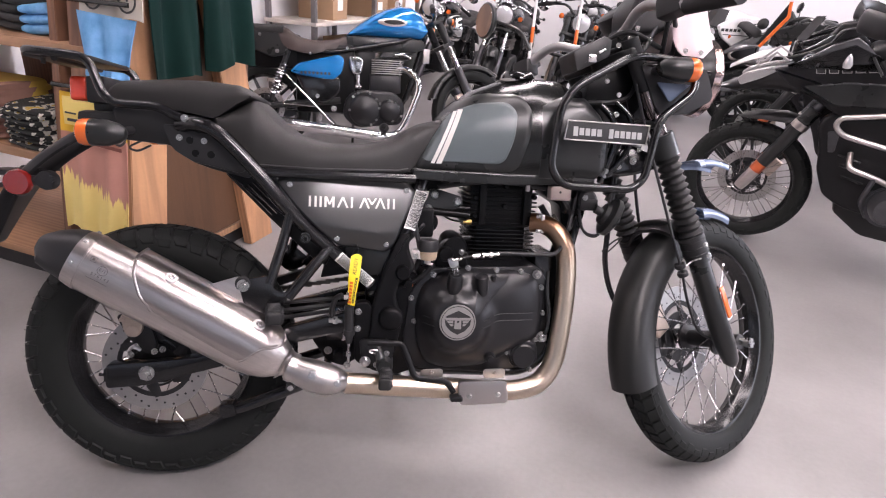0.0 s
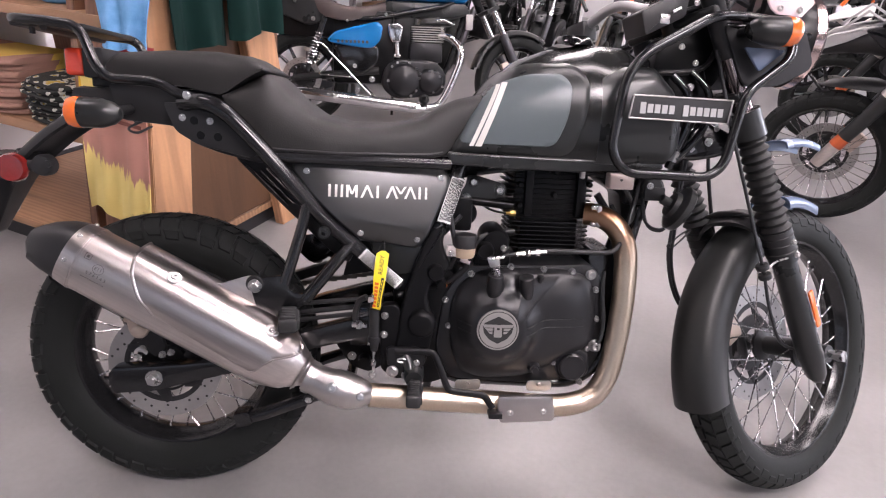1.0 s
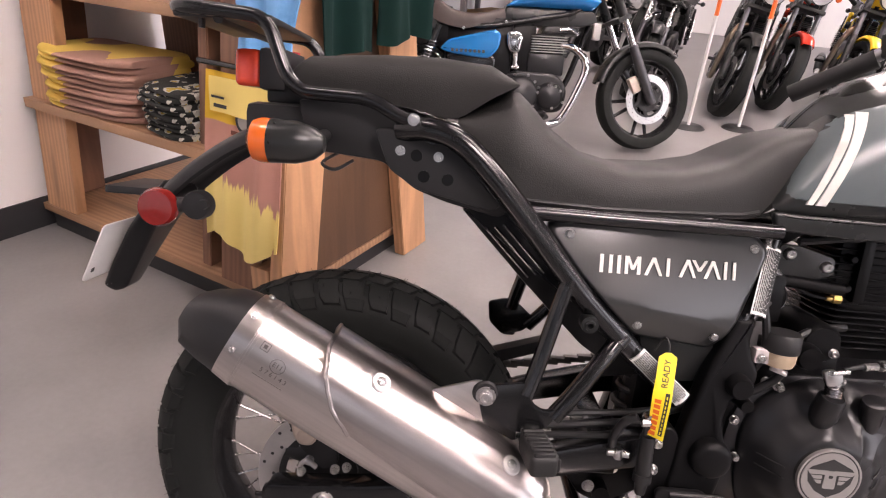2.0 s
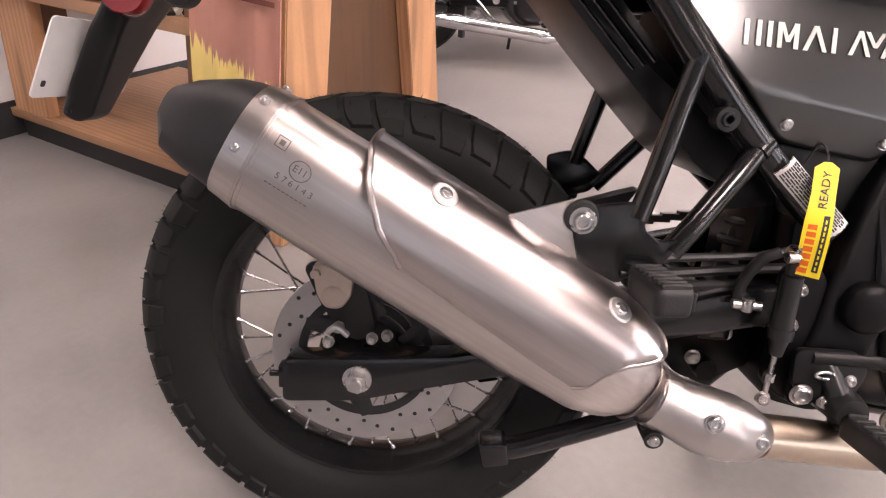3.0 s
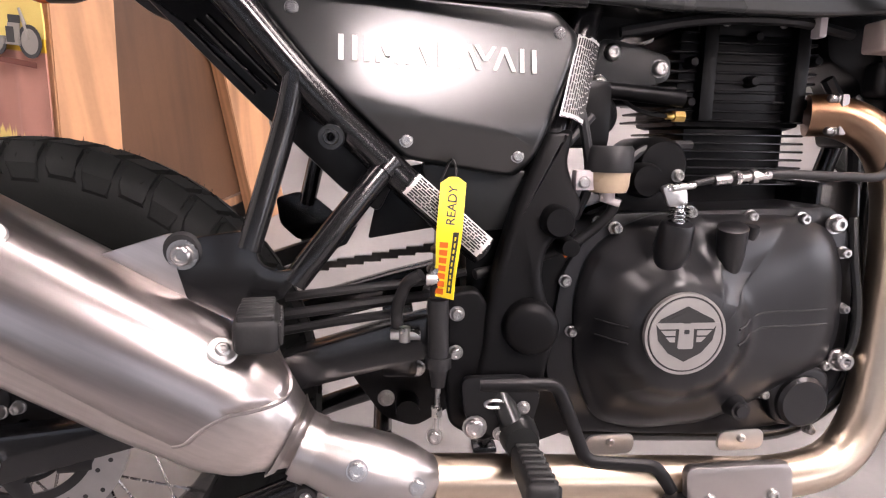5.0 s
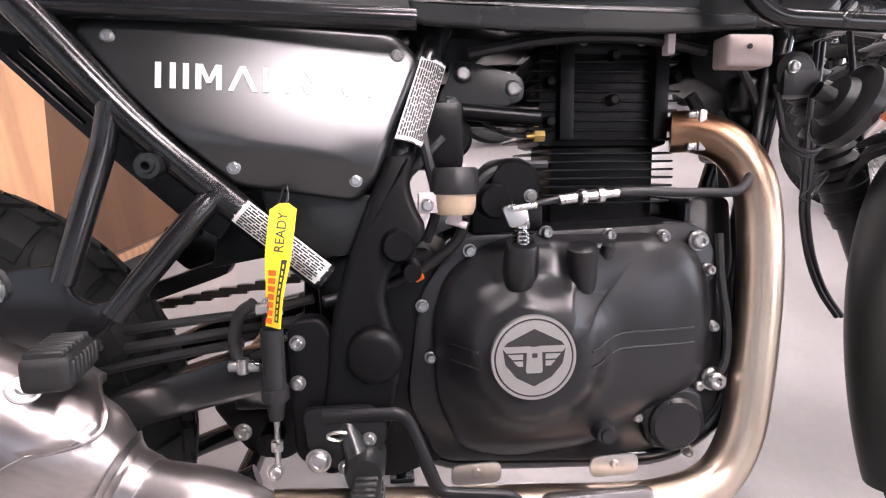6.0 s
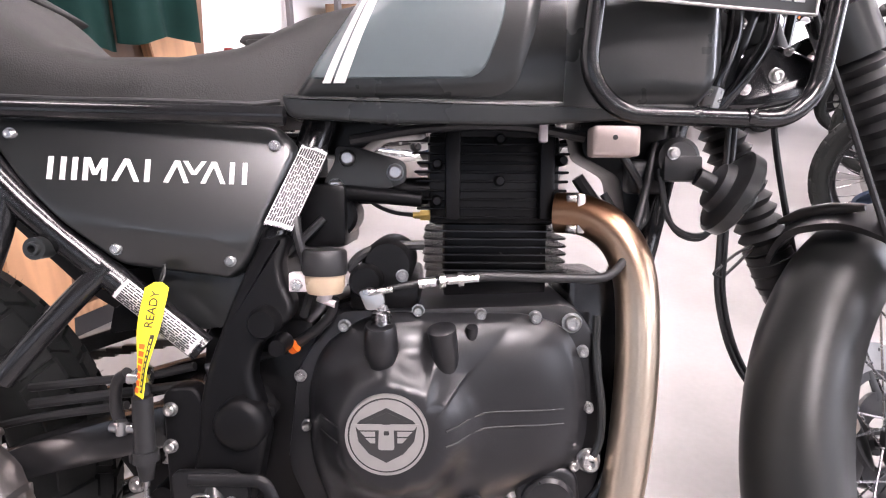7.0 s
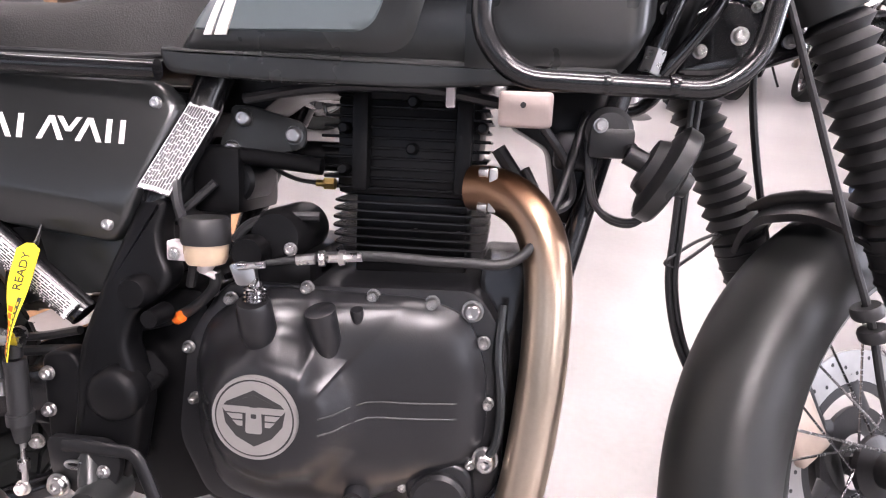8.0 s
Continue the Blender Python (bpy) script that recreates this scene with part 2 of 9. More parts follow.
def sweep(path, r, n=12, caps=True, flat=1.0):
    """A tube along a line; r is one radius or one for each point; flat squeezes its section."""
    p = [Vector(q) for q in path]
    rad = [r] * len(p) if isinstance(r, (int, float)) else list(r)
    if len(rad) != len(p):
        rad = list(np.interp(np.linspace(0, 1, len(p)), np.linspace(0, 1, len(rad)), rad))
    rad = [float(v) for v in rad]
    t0 = (p[1] - p[0]).normalized()
    u = t0.orthogonal().normalized()
    if abs(t0.y) < 0.9:
        u = (Vector((0, 1, 0)) - t0 * t0.y).normalized()
    rings = []
    for i, q in enumerate(p):
        t = (p[min(i + 1, len(p) - 1)] - p[max(i - 1, 0)]).normalized()
        u = (u - t * u.dot(t)).normalized()
        v = t.cross(u)
        rings.append([q + rad[i] * (math.cos(a) * u * flat + math.sin(a) * v) for a in np.linspace(0, 2 * math.pi, n, endpoint=False)])
    return skin(rings, True, caps)


def lathe(profile, n=40, centre=(0, 0, 0), axis='Y', arc=None, closed=False):
    """A turned shape: profile of (radius, height) about the axis."""
    rings = []
    angles = np.linspace(0, 2 * math.pi, n, endpoint=False) if arc is None else np.linspace(radians(arc[0]), radians(arc[1]), n)
    c = Vector(centre)
    for a in angles:
        ring = []
        for r, h in profile:
            x, y = r * math.cos(a), r * math.sin(a)
            q = {'Y': (x, h, y), 'Z': (x, y, h), 'X': (h, x, y)}[axis]
            ring.append(c + Vector(q))
        rings.append(ring)
    return skin(rings, closed, arc is not None and closed, arc is None)


def fillet(poly, r=0.01, k=4):
    """A flat outline with rounded corners."""
    out = []
    m = len(poly)
    for i in range(m):
        a, b, c = (Vector(poly[(i + d) % m]) for d in (-1, 0, 1))
        u, v = a - b, c - b
        ra = min(r, u.length * 0.45, v.length * 0.45)
        s, e = b + u.normalized() * ra, b + v.normalized() * ra
        for j in range(k + 1):
            t = j / k
            out.append((1 - t) ** 2 * s + 2 * t * (1 - t) * b + t * t * e)
    return [tuple(q) for q in out]


def plate(outline, y0, y1, bevel=0.002, seg=2):
    """A flat piece cut to an (x, z) outline, between two y planes, with eased edges."""
    bm = bmesh.new()
    a = [bm.verts.new((x, y0, z)) for x, z in outline]
    f = bm.faces.new(a)
    ext = bmesh.ops.extrude_face_region(bm, geom=[f])
    bmesh.ops.translate(bm, vec=(0, y1 - y0, 0), verts=[v for v in ext["geom"] if isinstance(v, bmesh.types.BMVert)])
    bmesh.ops.recalc_face_normals(bm, faces=bm.faces)
    if bevel:
        rim = [e for e in bm.edges if abs(e.verts[0].co.y - e.verts[1].co.y) < 1e-6]
        bmesh.ops.bevel(bm, geom=rim, offset=bevel, segments=seg, affect='EDGES', profile=0.6)
    return bm


def box(x0, x1, y0, y1, z0, z1, bevel=0.003, seg=2):
    bm = bmesh.new()
    bmesh.ops.create_cube(bm, size=1, matrix=Matrix.Translation(((x0 + x1) / 2, (y0 + y1) / 2, (z0 + z1) / 2)) @ Matrix.Diagonal((x1 - x0, y1 - y0, z1 - z0, 1)))
    if bevel:
        bmesh.ops.bevel(bm, geom=list(bm.edges), offset=bevel, segments=seg, affect='EDGES', profile=0.6)
    return bm


def rod(a, b, r, n=10, r2=None):
    return sweep([a, b], [r, r2 if r2 else r], n)


def merge(*bms):
    out = bmesh.new()
    for bm in bms:
        me = bpy.data.meshes.new("join")
        bm.to_mesh(me)
        bm.free()
        out.from_mesh(me)
        bpy.data.meshes.remove(me)
    return out


def moved(bm, m):
    bmesh.ops.transform(bm, matrix=m, verts=bm.verts)
    return bm


def mesh_of(name, bm, material, angle=38):
    me = bpy.data.meshes.new(name)
    bm.to_mesh(me)
    bm.free()
    me.materials.append(material)
    me.shade_smooth()
    me.set_sharp_from_angle(angle=radians(angle))
    return me


def part(name, bm, material, parent, label="", angle=38):
    """One mesh object under a thing or a part."""
    ob = new(name, mesh_of(name, bm, material, angle))
    ob.parent = parent
    if label:
        ob["label"] = label
    return ob


def again(name, mesh, parent, m, label=""):
    """Another object on the same mesh."""
    ob = new(name, mesh)
    ob.parent = parent
    ob.matrix_basis = m
    if label:
        ob["label"] = label
    return ob


def thing(name, label, category, m=None, group="", kind=""):
    ob = new(name)
    ob.empty_display_size = 0.1
    if m is not None:
        ob.matrix_basis = m
    return tagged(ob, label, category, group, kind)


def solid(name, bm, material, label, category, m=None, group="", kind="", angle=38):
    ob = new(name, mesh_of(name, bm, material, angle))
    if m is not None:
        ob.matrix_basis = m
    return tagged(ob, label, category, group, kind)


def lerp_list(x, table):
    return float(np.interp(x, [t[0] for t in table], [t[1] for t in table]))


BOLT = None


def bolt(parent, x, y, z, r=0.006, h=0.006, d=(0, -1, 0), name="bolt", socket=True):
    """A round-headed socket bolt, sharing one mesh."""
    global BOLT
    if BOLT is None:
        prof = [(0.0, 0.55), (0.42, 0.55), (0.45, 1.0), (0.72, 1.0), (0.93, 0.8), (1.0, 0.45), (1.0, 0.0), (1.22, 0.0), (1.22, -0.25)]
        bm = lathe(prof, 14, axis='Z')
        bmesh.ops.remove_doubles(bm, verts=bm.verts, dist=1e-4)
        BOLT = mesh_of("bolt", bm, STEEL)
    q = Vector(d).to_track_quat('Z', 'Y').to_matrix().to_4x4()
    return again(name, BOLT, parent, Matrix.Translation((x, y, z)) @ q @ Matrix.Diagonal((r, r, h, 1)))


# ---------------------------------------------------------------- wheels


def tyre_mesh(R, w, rr, blocks=44, depth=0.009):
    h = R - rr
    half = [(rr - 0.004, 0.30), (rr + 0.004, 0.40), (rr + 0.18 * h, 0.455), (rr + 0.45 * h, 0.50), (rr + 0.72 * h, 0.475), (R - depth - 0.017, 0.415), (R - depth - 0.007, 0.30), (R - depth - 0.001, 0.14), (R - depth, 0.0)]
    prof = [(r, -k * w) for r, k in half] + [(r, k * w) for r, k in half[-2::-1]]
    prof += [(rr - 0.004, 0.1 * w), (rr - 0.004, -0.1 * w)]
    return lathe(prof, 72, closed=True)


def tread_mesh(R, w, depth, blocks):
    """Rows of knobs round the tyre: two centre rows and two shoulder rows, offset from one another."""
    verts, faces = [], []

    def crown(y):
        k = abs(y) / (0.5 * w)
        return R - 0.026 * k ** 2.6

    rows = [(-0.24, -0.03, 0.78, 0.5, -0.35), (0.03, 0.24, 0.78, 0.0, 0.35)]
    for y0, y1, fill, off, skew in rows:
        for i in range(blocks):
            a0 = 2 * math.pi * (i + off) / blocks
            da = 2 * math.pi * fill / blocks
            base = len(verts)
            for lev in (0, 1):
                for a, y, s in ((a0, y0, 0), (a0 + da, y0, 0), (a0 + da, y1, 1), (a0, y1, 1)):
                    aa = a + skew * s * da + (0.04 * da if lev and a == a0 else -0.04 * da if lev else 0)
                    r = crown(y * w) - (depth + 0.004 if lev == 0 else 0)
                    verts.append((r * math.cos(aa), y * w, r * math.sin(aa)))
            for f in ((4, 5, 6, 7), (0, 1, 5, 4), (1, 2, 6, 5), (2, 3, 7, 6), (3, 0, 4, 7)):
                faces.append([base + k for k in f])
    # shoulder lugs, which fold over onto the sidewall
    for side in (-1, 1):
        for i in range(blocks):
            fill = 0.90 if i % 2 else 0.86
            a0 = 2 * math.pi * (i + (0.25 if side > 0 else 0.0)) / blocks
            da = 2 * math.pi * fill / blocks
            reach = 0.044 if i % 2 else 0.036
            base = len(verts)
            sect = [(0.27, crown(0.27 * w), depth + 0.004), (0.43, crown(0.43 * w), depth + 0.006), (0.492, crown(0.46 * w) - 0.006, 0.010), (0.512, R - reach, 0.006)]
            for lev in (0, 1):
                for k, (y, r, dd) in enumerate(sect):
                    sk = 0.30 * da * (1 - k / 3)
                    ease = (0.05 + (0.10 if k == 3 else 0.0)) * da if lev else 0
                    for a in (a0 + sk + ease, a0 + da + sk - ease):
                        rr_ = r - (dd if lev == 0 else 0)
                        yy = y * w - (0.004 if lev == 0 and k > 1 else 0)
                        verts.append((rr_ * math.cos(a), side * yy, rr_ * math.sin(a)))
            for k in range(3):
                b0, t0 = base + 2 * k, base + 8 + 2 * k
                faces += [[t0, t0 + 1, t0 + 3, t0 + 2], [b0, t0, t0 + 2, b0 + 2], [b0 + 1, b0 + 3, t0 + 3, t0 + 1]]
            faces += [[base, base + 1, base + 9, base + 8], [base + 6, base + 14, base + 15, base + 7]]
    me = bpy.data.meshes.new("tread")
    me.from_pydata(verts, [], faces)
    bm = bmesh.new()
    bm.from_mesh(me)
    bpy.data.meshes.remove(me)
    bmesh.ops.recalc_face_normals(bm, faces=bm.faces)
    return bm


def rim_mesh(rr, w):
    b = 0.33 * w
    prof = [(rr + 0.012, -b - 0.004), (rr + 0.015, -b), (rr + 0.012, -b + 0.004), (rr, -b + 0.008), (rr - 0.003, -b * 0.55), (rr - 0.014, -b * 0.25), (rr - 0.014, b * 0.25), (rr - 0.003, b * 0.55), (rr, b - 0.008), (rr + 0.012, b - 0.004), (rr + 0.015, b), (rr + 0.012, b + 0.004)]
    prof += [(rr - 0.006, b), (rr - 0.012, b * 0.6), (rr - 0.022, b * 0.25), (rr - 0.022, -b * 0.25), (rr - 0.012, -b * 0.6), (rr - 0.006, -b)]
    return lathe(prof, 72, closed=True)


def disc_mesh(r, y, inner=0.72):
    """A brake disc: a drilled ring."""
    prof = [(r * inner, y - 0.0022), (r, y - 0.0022), (r, y + 0.0022), (r * inner, y + 0.0022)]
    return lathe(prof, 96, closed=True)


def make_wheel(parent, name, m, R, w, rr, hub_r, hub_w, spokes=36, disc=None, blocks=44, rim_mat=None, hub_mat=None, spoke_mat=None, label="", tread=True, alloy=False, fine=False):
    wheel = part(name, rim_mesh(rr, w), rim_mat or RIM_BLACK, parent, label)
    wheel.matrix_basis = m
    part("tyre", tyre_mesh(R, w, rr, depth=0.0060 if fine else 0.009), RUBBER, wheel, "black rubber tyre", 60)
    if tread:
        part("tread", tread_mesh(R, w, 0.0065 if fine else 0.010, blocks), RUBBER, wheel, "", 25)
    prof = [(0.008, -hub_w), (hub_r * 0.62, -hub_w), (hub_r * 0.62, -hub_w * 0.9), (hub_r, -hub_w * 0.86), (hub_r, -hub_w * 0.74), (hub_r * 0.6, -hub_w * 0.6), (hub_r * 0.55, hub_w * 0.6), (hub_r, hub_w * 0.74), (hub_r, hub_w * 0.86), (hub_r * 0.62, hub_w * 0.9), (hub_r * 0.62, hub_w), (0.008, hub_w)]
    part("hub", lathe(prof, 32, closed=True), hub_mat or MATT_BLACK, wheel)
    if alloy:
        bm = []
        for i in range(10):
            a = 2 * math.pi * (i + (0.16 if i % 2 else -0.16)) / 10
            d = Vector((math.cos(a), 0, math.sin(a)))
            bm.append(sweep([d * hub_r * 0.7, d * (rr - 0.01)], [0.014, 0.010], 8))
        for b in bm:
            part("wheel_spoke", b, rim_mat or RIM_BLACK, wheel)
    else:
        one = mesh_of("spoke", sweep([(0, 0, 0), (0, 0, 0.94), (0, 0, 0.945), (0, 0, 1)], [0.0016, 0.0016, 0.0030, 0.0030], 6), spoke_mat or SPOKE)
        for i in range(spokes):
            side = 1 if i % 2 else -1
            cross = 1 if (i // 2) % 2 else -1
            a = 2 * math.pi * i / spokes
            b = a + cross * 0.62
            p = Vector((hub_r * 0.93 * math.cos(b), side * hub_w * 0.8, hub_r * 0.93 * math.sin(b)))
            q = Vector(((rr - 0.019) * math.cos(a), side * 0.004, (rr - 0.019) * math.sin(a)))
            d = q - p
            again("spoke", one, wheel, Matrix.Translation(p) @ d.to_track_quat('Z', 'Y').to_matrix().to_4x4() @ Matrix.Diagonal((1, 1, d.length, 1)))
    if disc:
        r, y = disc
        dk = part("brake_disc", disc_mesh(r, y), DISC, wheel, "drilled steel brake disc")
        sgn = -1 if y < 0 else 1
        one = mesh_of("disc_hole", lathe([(0.0, sgn * 0.0026), (0.0028, sgn * 0.0026), (0.0028, -sgn * 0.0026), (0, -sgn * 0.0026)], 8, closed=True), INK)
        spots = []
        for i in range(36):
            a = 2 * math.pi * i / 36
            k = (0.79, 0.86, 0.93)[i % 3] * r
            spots.append(Matrix.Translation((k * math.cos(a), y, k * math.sin(a))))
        if fine:
            for q in spots:
                again("disc_hole", one, dk, q)
        else:
            bm = bmesh.new()
            for q in spots:
                hb_ = bmesh.new()
                hb_.from_mesh(one)
                moved(hb_, q)
                me_ = bpy.data.meshes.new("hole")
                hb_.to_mesh(me_)
                hb_.free()
                bm.from_mesh(me_)
                bpy.data.meshes.remove(me_)
            tagged(part("disc_hole", bm, INK, dk), kind="stuff")
        car = lathe([(hub_r * 0.9, y), (r * 0.5, y - 0.003), (r * 0.5, y + 0.003), (hub_r * 0.9, y + 0.004)], 40, closed=True)
        for i in range(6):
            a = 2 * math.pi * (i + 0.3) / 6
            part("carrier_arm", sweep([(r * 0.45 * math.cos(a), y, r * 0.45 * math.sin(a)), (r * 0.72 * math.cos(a + 0.25), y, r * 0.72 * math.sin(a + 0.25))], [0.015, 0.010], 8, flat=0.30), MATT_BLACK, wheel)
        part("carrier_ring", lathe([(r * 0.63, y - 0.0017), (r * 0.735, y - 0.0017), (r * 0.735, y + 0.0017), (r * 0.63, y + 0.0017)], 64, closed=True), MATT_BLACK, wheel)
        part("disc_carrier", car, MATT_BLACK, wheel)
    return wheel


# ---------------------------------------------------------------- the adventure motorcycle in front
LEAN = 15.0
BIKE = thing("motorcycle", "satin black adventure motorcycle with brushed steel exhaust on its stand", "motorcycle", pose(0, 0, 0.003, -LEAN, 0, 0))

RAKE, STEER_DEG, F_R = radians(24.75), 30.0, 0.3475
F_C = Vector((1.470, 0, 0.3455))
F_OFF, LEG_BACK, LEG_Y = 0.048, -0.045, 0.0945
F_A = F_C - F_OFF * Vector((math.cos(RAKE), 0, math.sin(RAKE)))
F_AXIS = Vector((-math.sin(RAKE), 0, math.cos(RAKE)))
STEER = Matrix.Translation(F_A) @ Matrix.Rotation(radians(STEER_DEG), 4, F_AXIS) @ Matrix.Translation(F_C - F_A)


def fork_pt(s, y=0.0, f=0.0):
    """A point s up the steering axis from the axle, y to the side, f ahead of the bars' line."""
    return F_AXIS * s + Vector((math.cos(RAKE), 0, math.sin(RAKE))) * (f - 0.022) + Vector((0, y, 0))


def leg_pt(s, y=0.0, f=0.0):
    """A point on the fork legs, which stand behind the axle."""
    return fork_pt(s, y, f + LEG_BACK + 0.022)


def steered(name, bm, material, label="", parent=None, angle=38):
    return part(name, moved(bm, STEER), material, parent or BIKE, label, angle)


# wheels
rear = make_wheel(BIKE, "rear_wheel", Matrix.Translation((0, 0, 0.318)), 0.322, 0.118, 0.219, 0.062, 0.072, disc=(0.120, -0.088), blocks=48, label="black spoked rear wheel with a knobbly tyre", fine=True)
make_wheel(BIKE, "front_wheel", STEER, F_R, 0.095, 0.268, 0.042, 0.060, disc=(0.150, 0.072), blocks=56, label="black spoked front wheel with a knobbly tyre", fine=True)

# moulding hairs left on the new rear tyre
rnd_h = random.Random(8)
hairs = []
for i in range(320):
    a, y = rnd_h.uniform(0, 2 * math.pi), rnd_h.choice((-1, 1)) * rnd_h.uniform(0.012, 0.056)
    r = 0.321 - 0.026 * (abs(y) / 0.059) ** 2.6
    d = Vector((math.cos(a) + rnd_h.uniform(-0.4, 0.4), rnd_h.uniform(-0.5, 0.5), math.sin(a) + rnd_h.uniform(-0.4, 0.4))).normalized()
    p = Vector((r * math.cos(a), y, r * math.sin(a)))
    hairs.append(rod(p, p + d * rnd_h.uniform(0.003, 0.0065), 0.00045, 4, 0.0002))
tagged(part("tyre_hair", merge(*hairs), RUBBER, rear), kind="stuff")


def swing_arm(side):
    y0, y1 = (-0.142, -0.105) if side < 0 else (0.105, 0.142)
    o = fillet([(-0.092, 0.332), (-0.094, 0.274), (0.0, 0.282), (0.055, 0.298), (0.18, 0.331), (0.319, 0.382), (0.457, 0.415), (0.56, 0.425), (0.585, 0.455), (0.555, 0.487), (0.416, 0.453), (0.307, 0.421), (0.180, 0.366), (0.11, 0.350), (0.018, 0.340)], 0.012)
    return plate(o, y0, y1, 0.006)


arm = part("swingarm", merge(swing_arm(-1), swing_arm(1), box(0.40, 0.44, -0.11, 0.11, 0.38, 0.43, 0.006)), TUBE_BLACK, BIKE, "black steel swingarm")
part("axle_nut", merge(rod((-0.002, -0.143, 0.313), (-0.002, -0.156, 0.313), 0.0125, 6), rod((-0.002, -0.15, 0.313), (-0.002, -0.162, 0.313), 0.0075, 14)), STEEL, arm)
part("axle_washer", lathe([(0.004, -0.1445), (0.0175, -0.1445), (0.0175, -0.141), (0.004, -0.141)], 24, (-0.002, 0, 0.313), closed=True), STEEL, arm)
part("chain_adjuster", merge(box(-0.100, -0.093, -0.133, -0.114, 0.288, 0.318, 0.003), rod((-0.112, -0.124, 0.303), (-0.09, -0.124, 0.303), 0.004)), TUBE_BLACK, arm)
part("caliper_bracket", merge(plate(fillet([(-0.075, 0.44), (-0.03, 0.455), (0.0, 0.42), (0.015, 0.36), (-0.01, 0.345), (-0.05, 0.385)], 0.01), -0.112, -0.100, 0.003)), MATT_BLACK, BIKE)
part("rear_caliper", merge(plate(fillet([(-0.062, 0.446), (-0.056, 0.408), (-0.046, 0.392), (-0.026, 0.392), (-0.014, 0.410), (-0.012, 0.448)], 0.008), -0.124, -0.078, 0.005, 3), lathe([(0, -0.127), (0.010, -0.127), (0.013, -0.125), (0.013, -0.11), (0, -0.11)], 28, (-0.036, 0, 0.408), closed=True), rod((-0.056, -0.120, 0.436), (-0.056, -0.130, 0.436), 0.006, 6), rod((-0.05, -0.115, 0.45), (-0.02, -0.115, 0.455), 0.008, 10)), GOLD, BIKE, "gold-coloured rear brake caliper")
for bx_, bz_ in ((-0.040, 0.352), (-0.028, 0.372), (0.012, 0.36), (0.03, 0.365)):
    bolt(BIKE, bx_, -0.128, bz_, 0.006, 0.008)
part("brake_link", sweep(smooth_path([(-0.045, -0.13, 0.36), (-0.03, -0.135, 0.375), (-0.015, -0.135, 0.365)]), 0.004, 8), STEEL, BIKE)
part("rear_brake_hose", sweep(smooth_path([(-0.03, -0.125, 0.45), (0.05, -0.12, 0.42), (0.16, -0.118, 0.41), (0.30, -0.118, 0.44), (0.42, -0.14, 0.465)]), 0.005, 8), MATT_BLACK, BIKE)

# exhaust: silencer built on its own slanted axis
EX_D, EX_N = Vector((0.872, 0, -0.490)), Vector((0.490, 0, 0.872))
EX_Y, EX_NC = -0.188, 0.463


def ex_pt(s, a, hw, hh, off=0.0, yc=0.0, nc=0.0, p=2.5):
    """A point on the silencer: s along it, a round it (0 outward, 90 up)."""
    c, t = math.cos(a), math.sin(a)
    y = EX_Y + yc - (hw + off) * math.copysign(abs(c) ** (2 / p), c)
    n = EX_NC + nc + (hh + off) * math.copysign(abs(t) ** (2 / p), t)
    return EX_D * s + EX_N * n + Vector((0, y, 0))


EX_SECT = [(-0.385, 0.052, 0.058), (-0.372, 0.055, 0.061), (-0.25, 0.056, 0.063), (-0.05, 0.056, 0.063), (0.03, 0.054, 0.060), (0.065, 0.048, 0.053), (0.088, 0.038, 0.041), (0.106, 0.028, 0.028), (0.130, 0.025, 0.025)]
RING_A = [2 * math.pi * i / 40 for i in range(40)]
def ex_size(s):
    """Half width and half height of the silencer at s, eased between its sections."""
    for (s0, w0, h0), (s1, w1, h1) in zip(EX_SECT, EX_SECT[1:]):
        if s <= s1:
            t = min(1.0, max(0.0, (s - s0) / (s1 - s0)))
            t = t * t * (3 - 2 * t)
            return w0 + (w1 - w0) * t, h0 + (h1 - h0) * t
    return EX_SECT[-1][1:]


EX_FINE = [(s, *ex_size(s)) for s in [-0.385 + 0.515 * i / 46 for i in range(47)]]
body = part("silencer", skin([[ex_pt(s, a, hw, hh, nc=0.003 * max(0, s - 0.05) / 0.08) for a in RING_A] for s, hw, hh in EX_FINE]), STAINLESS, BIKE, "brushed stainless steel silencer", 60)


def band(s0, s1, off, mat_, name):
    rings = []
    for s, o in ((s0, 0.0), (s0, off), (s1, off), (s1, 0.0)):
        hw, hh = ex_size(s)
        rings.append([ex_pt(s, a, hw, hh, o) for a in RING_A])
    return part(name, skin(rings, True, False), mat_, body)


band(-0.388, -0.364, 0.0014, STAINLESS, "end_strap")
band(0.094, 0.100, 0.003, LINK_STEEL, "weld_ring")
band(-0.3636, -0.3610, 0.0020, STAINLESS, "strap_seam")
band(-0.3590, -0.3570, 0.0010, STAINLESS, "strap_seam")
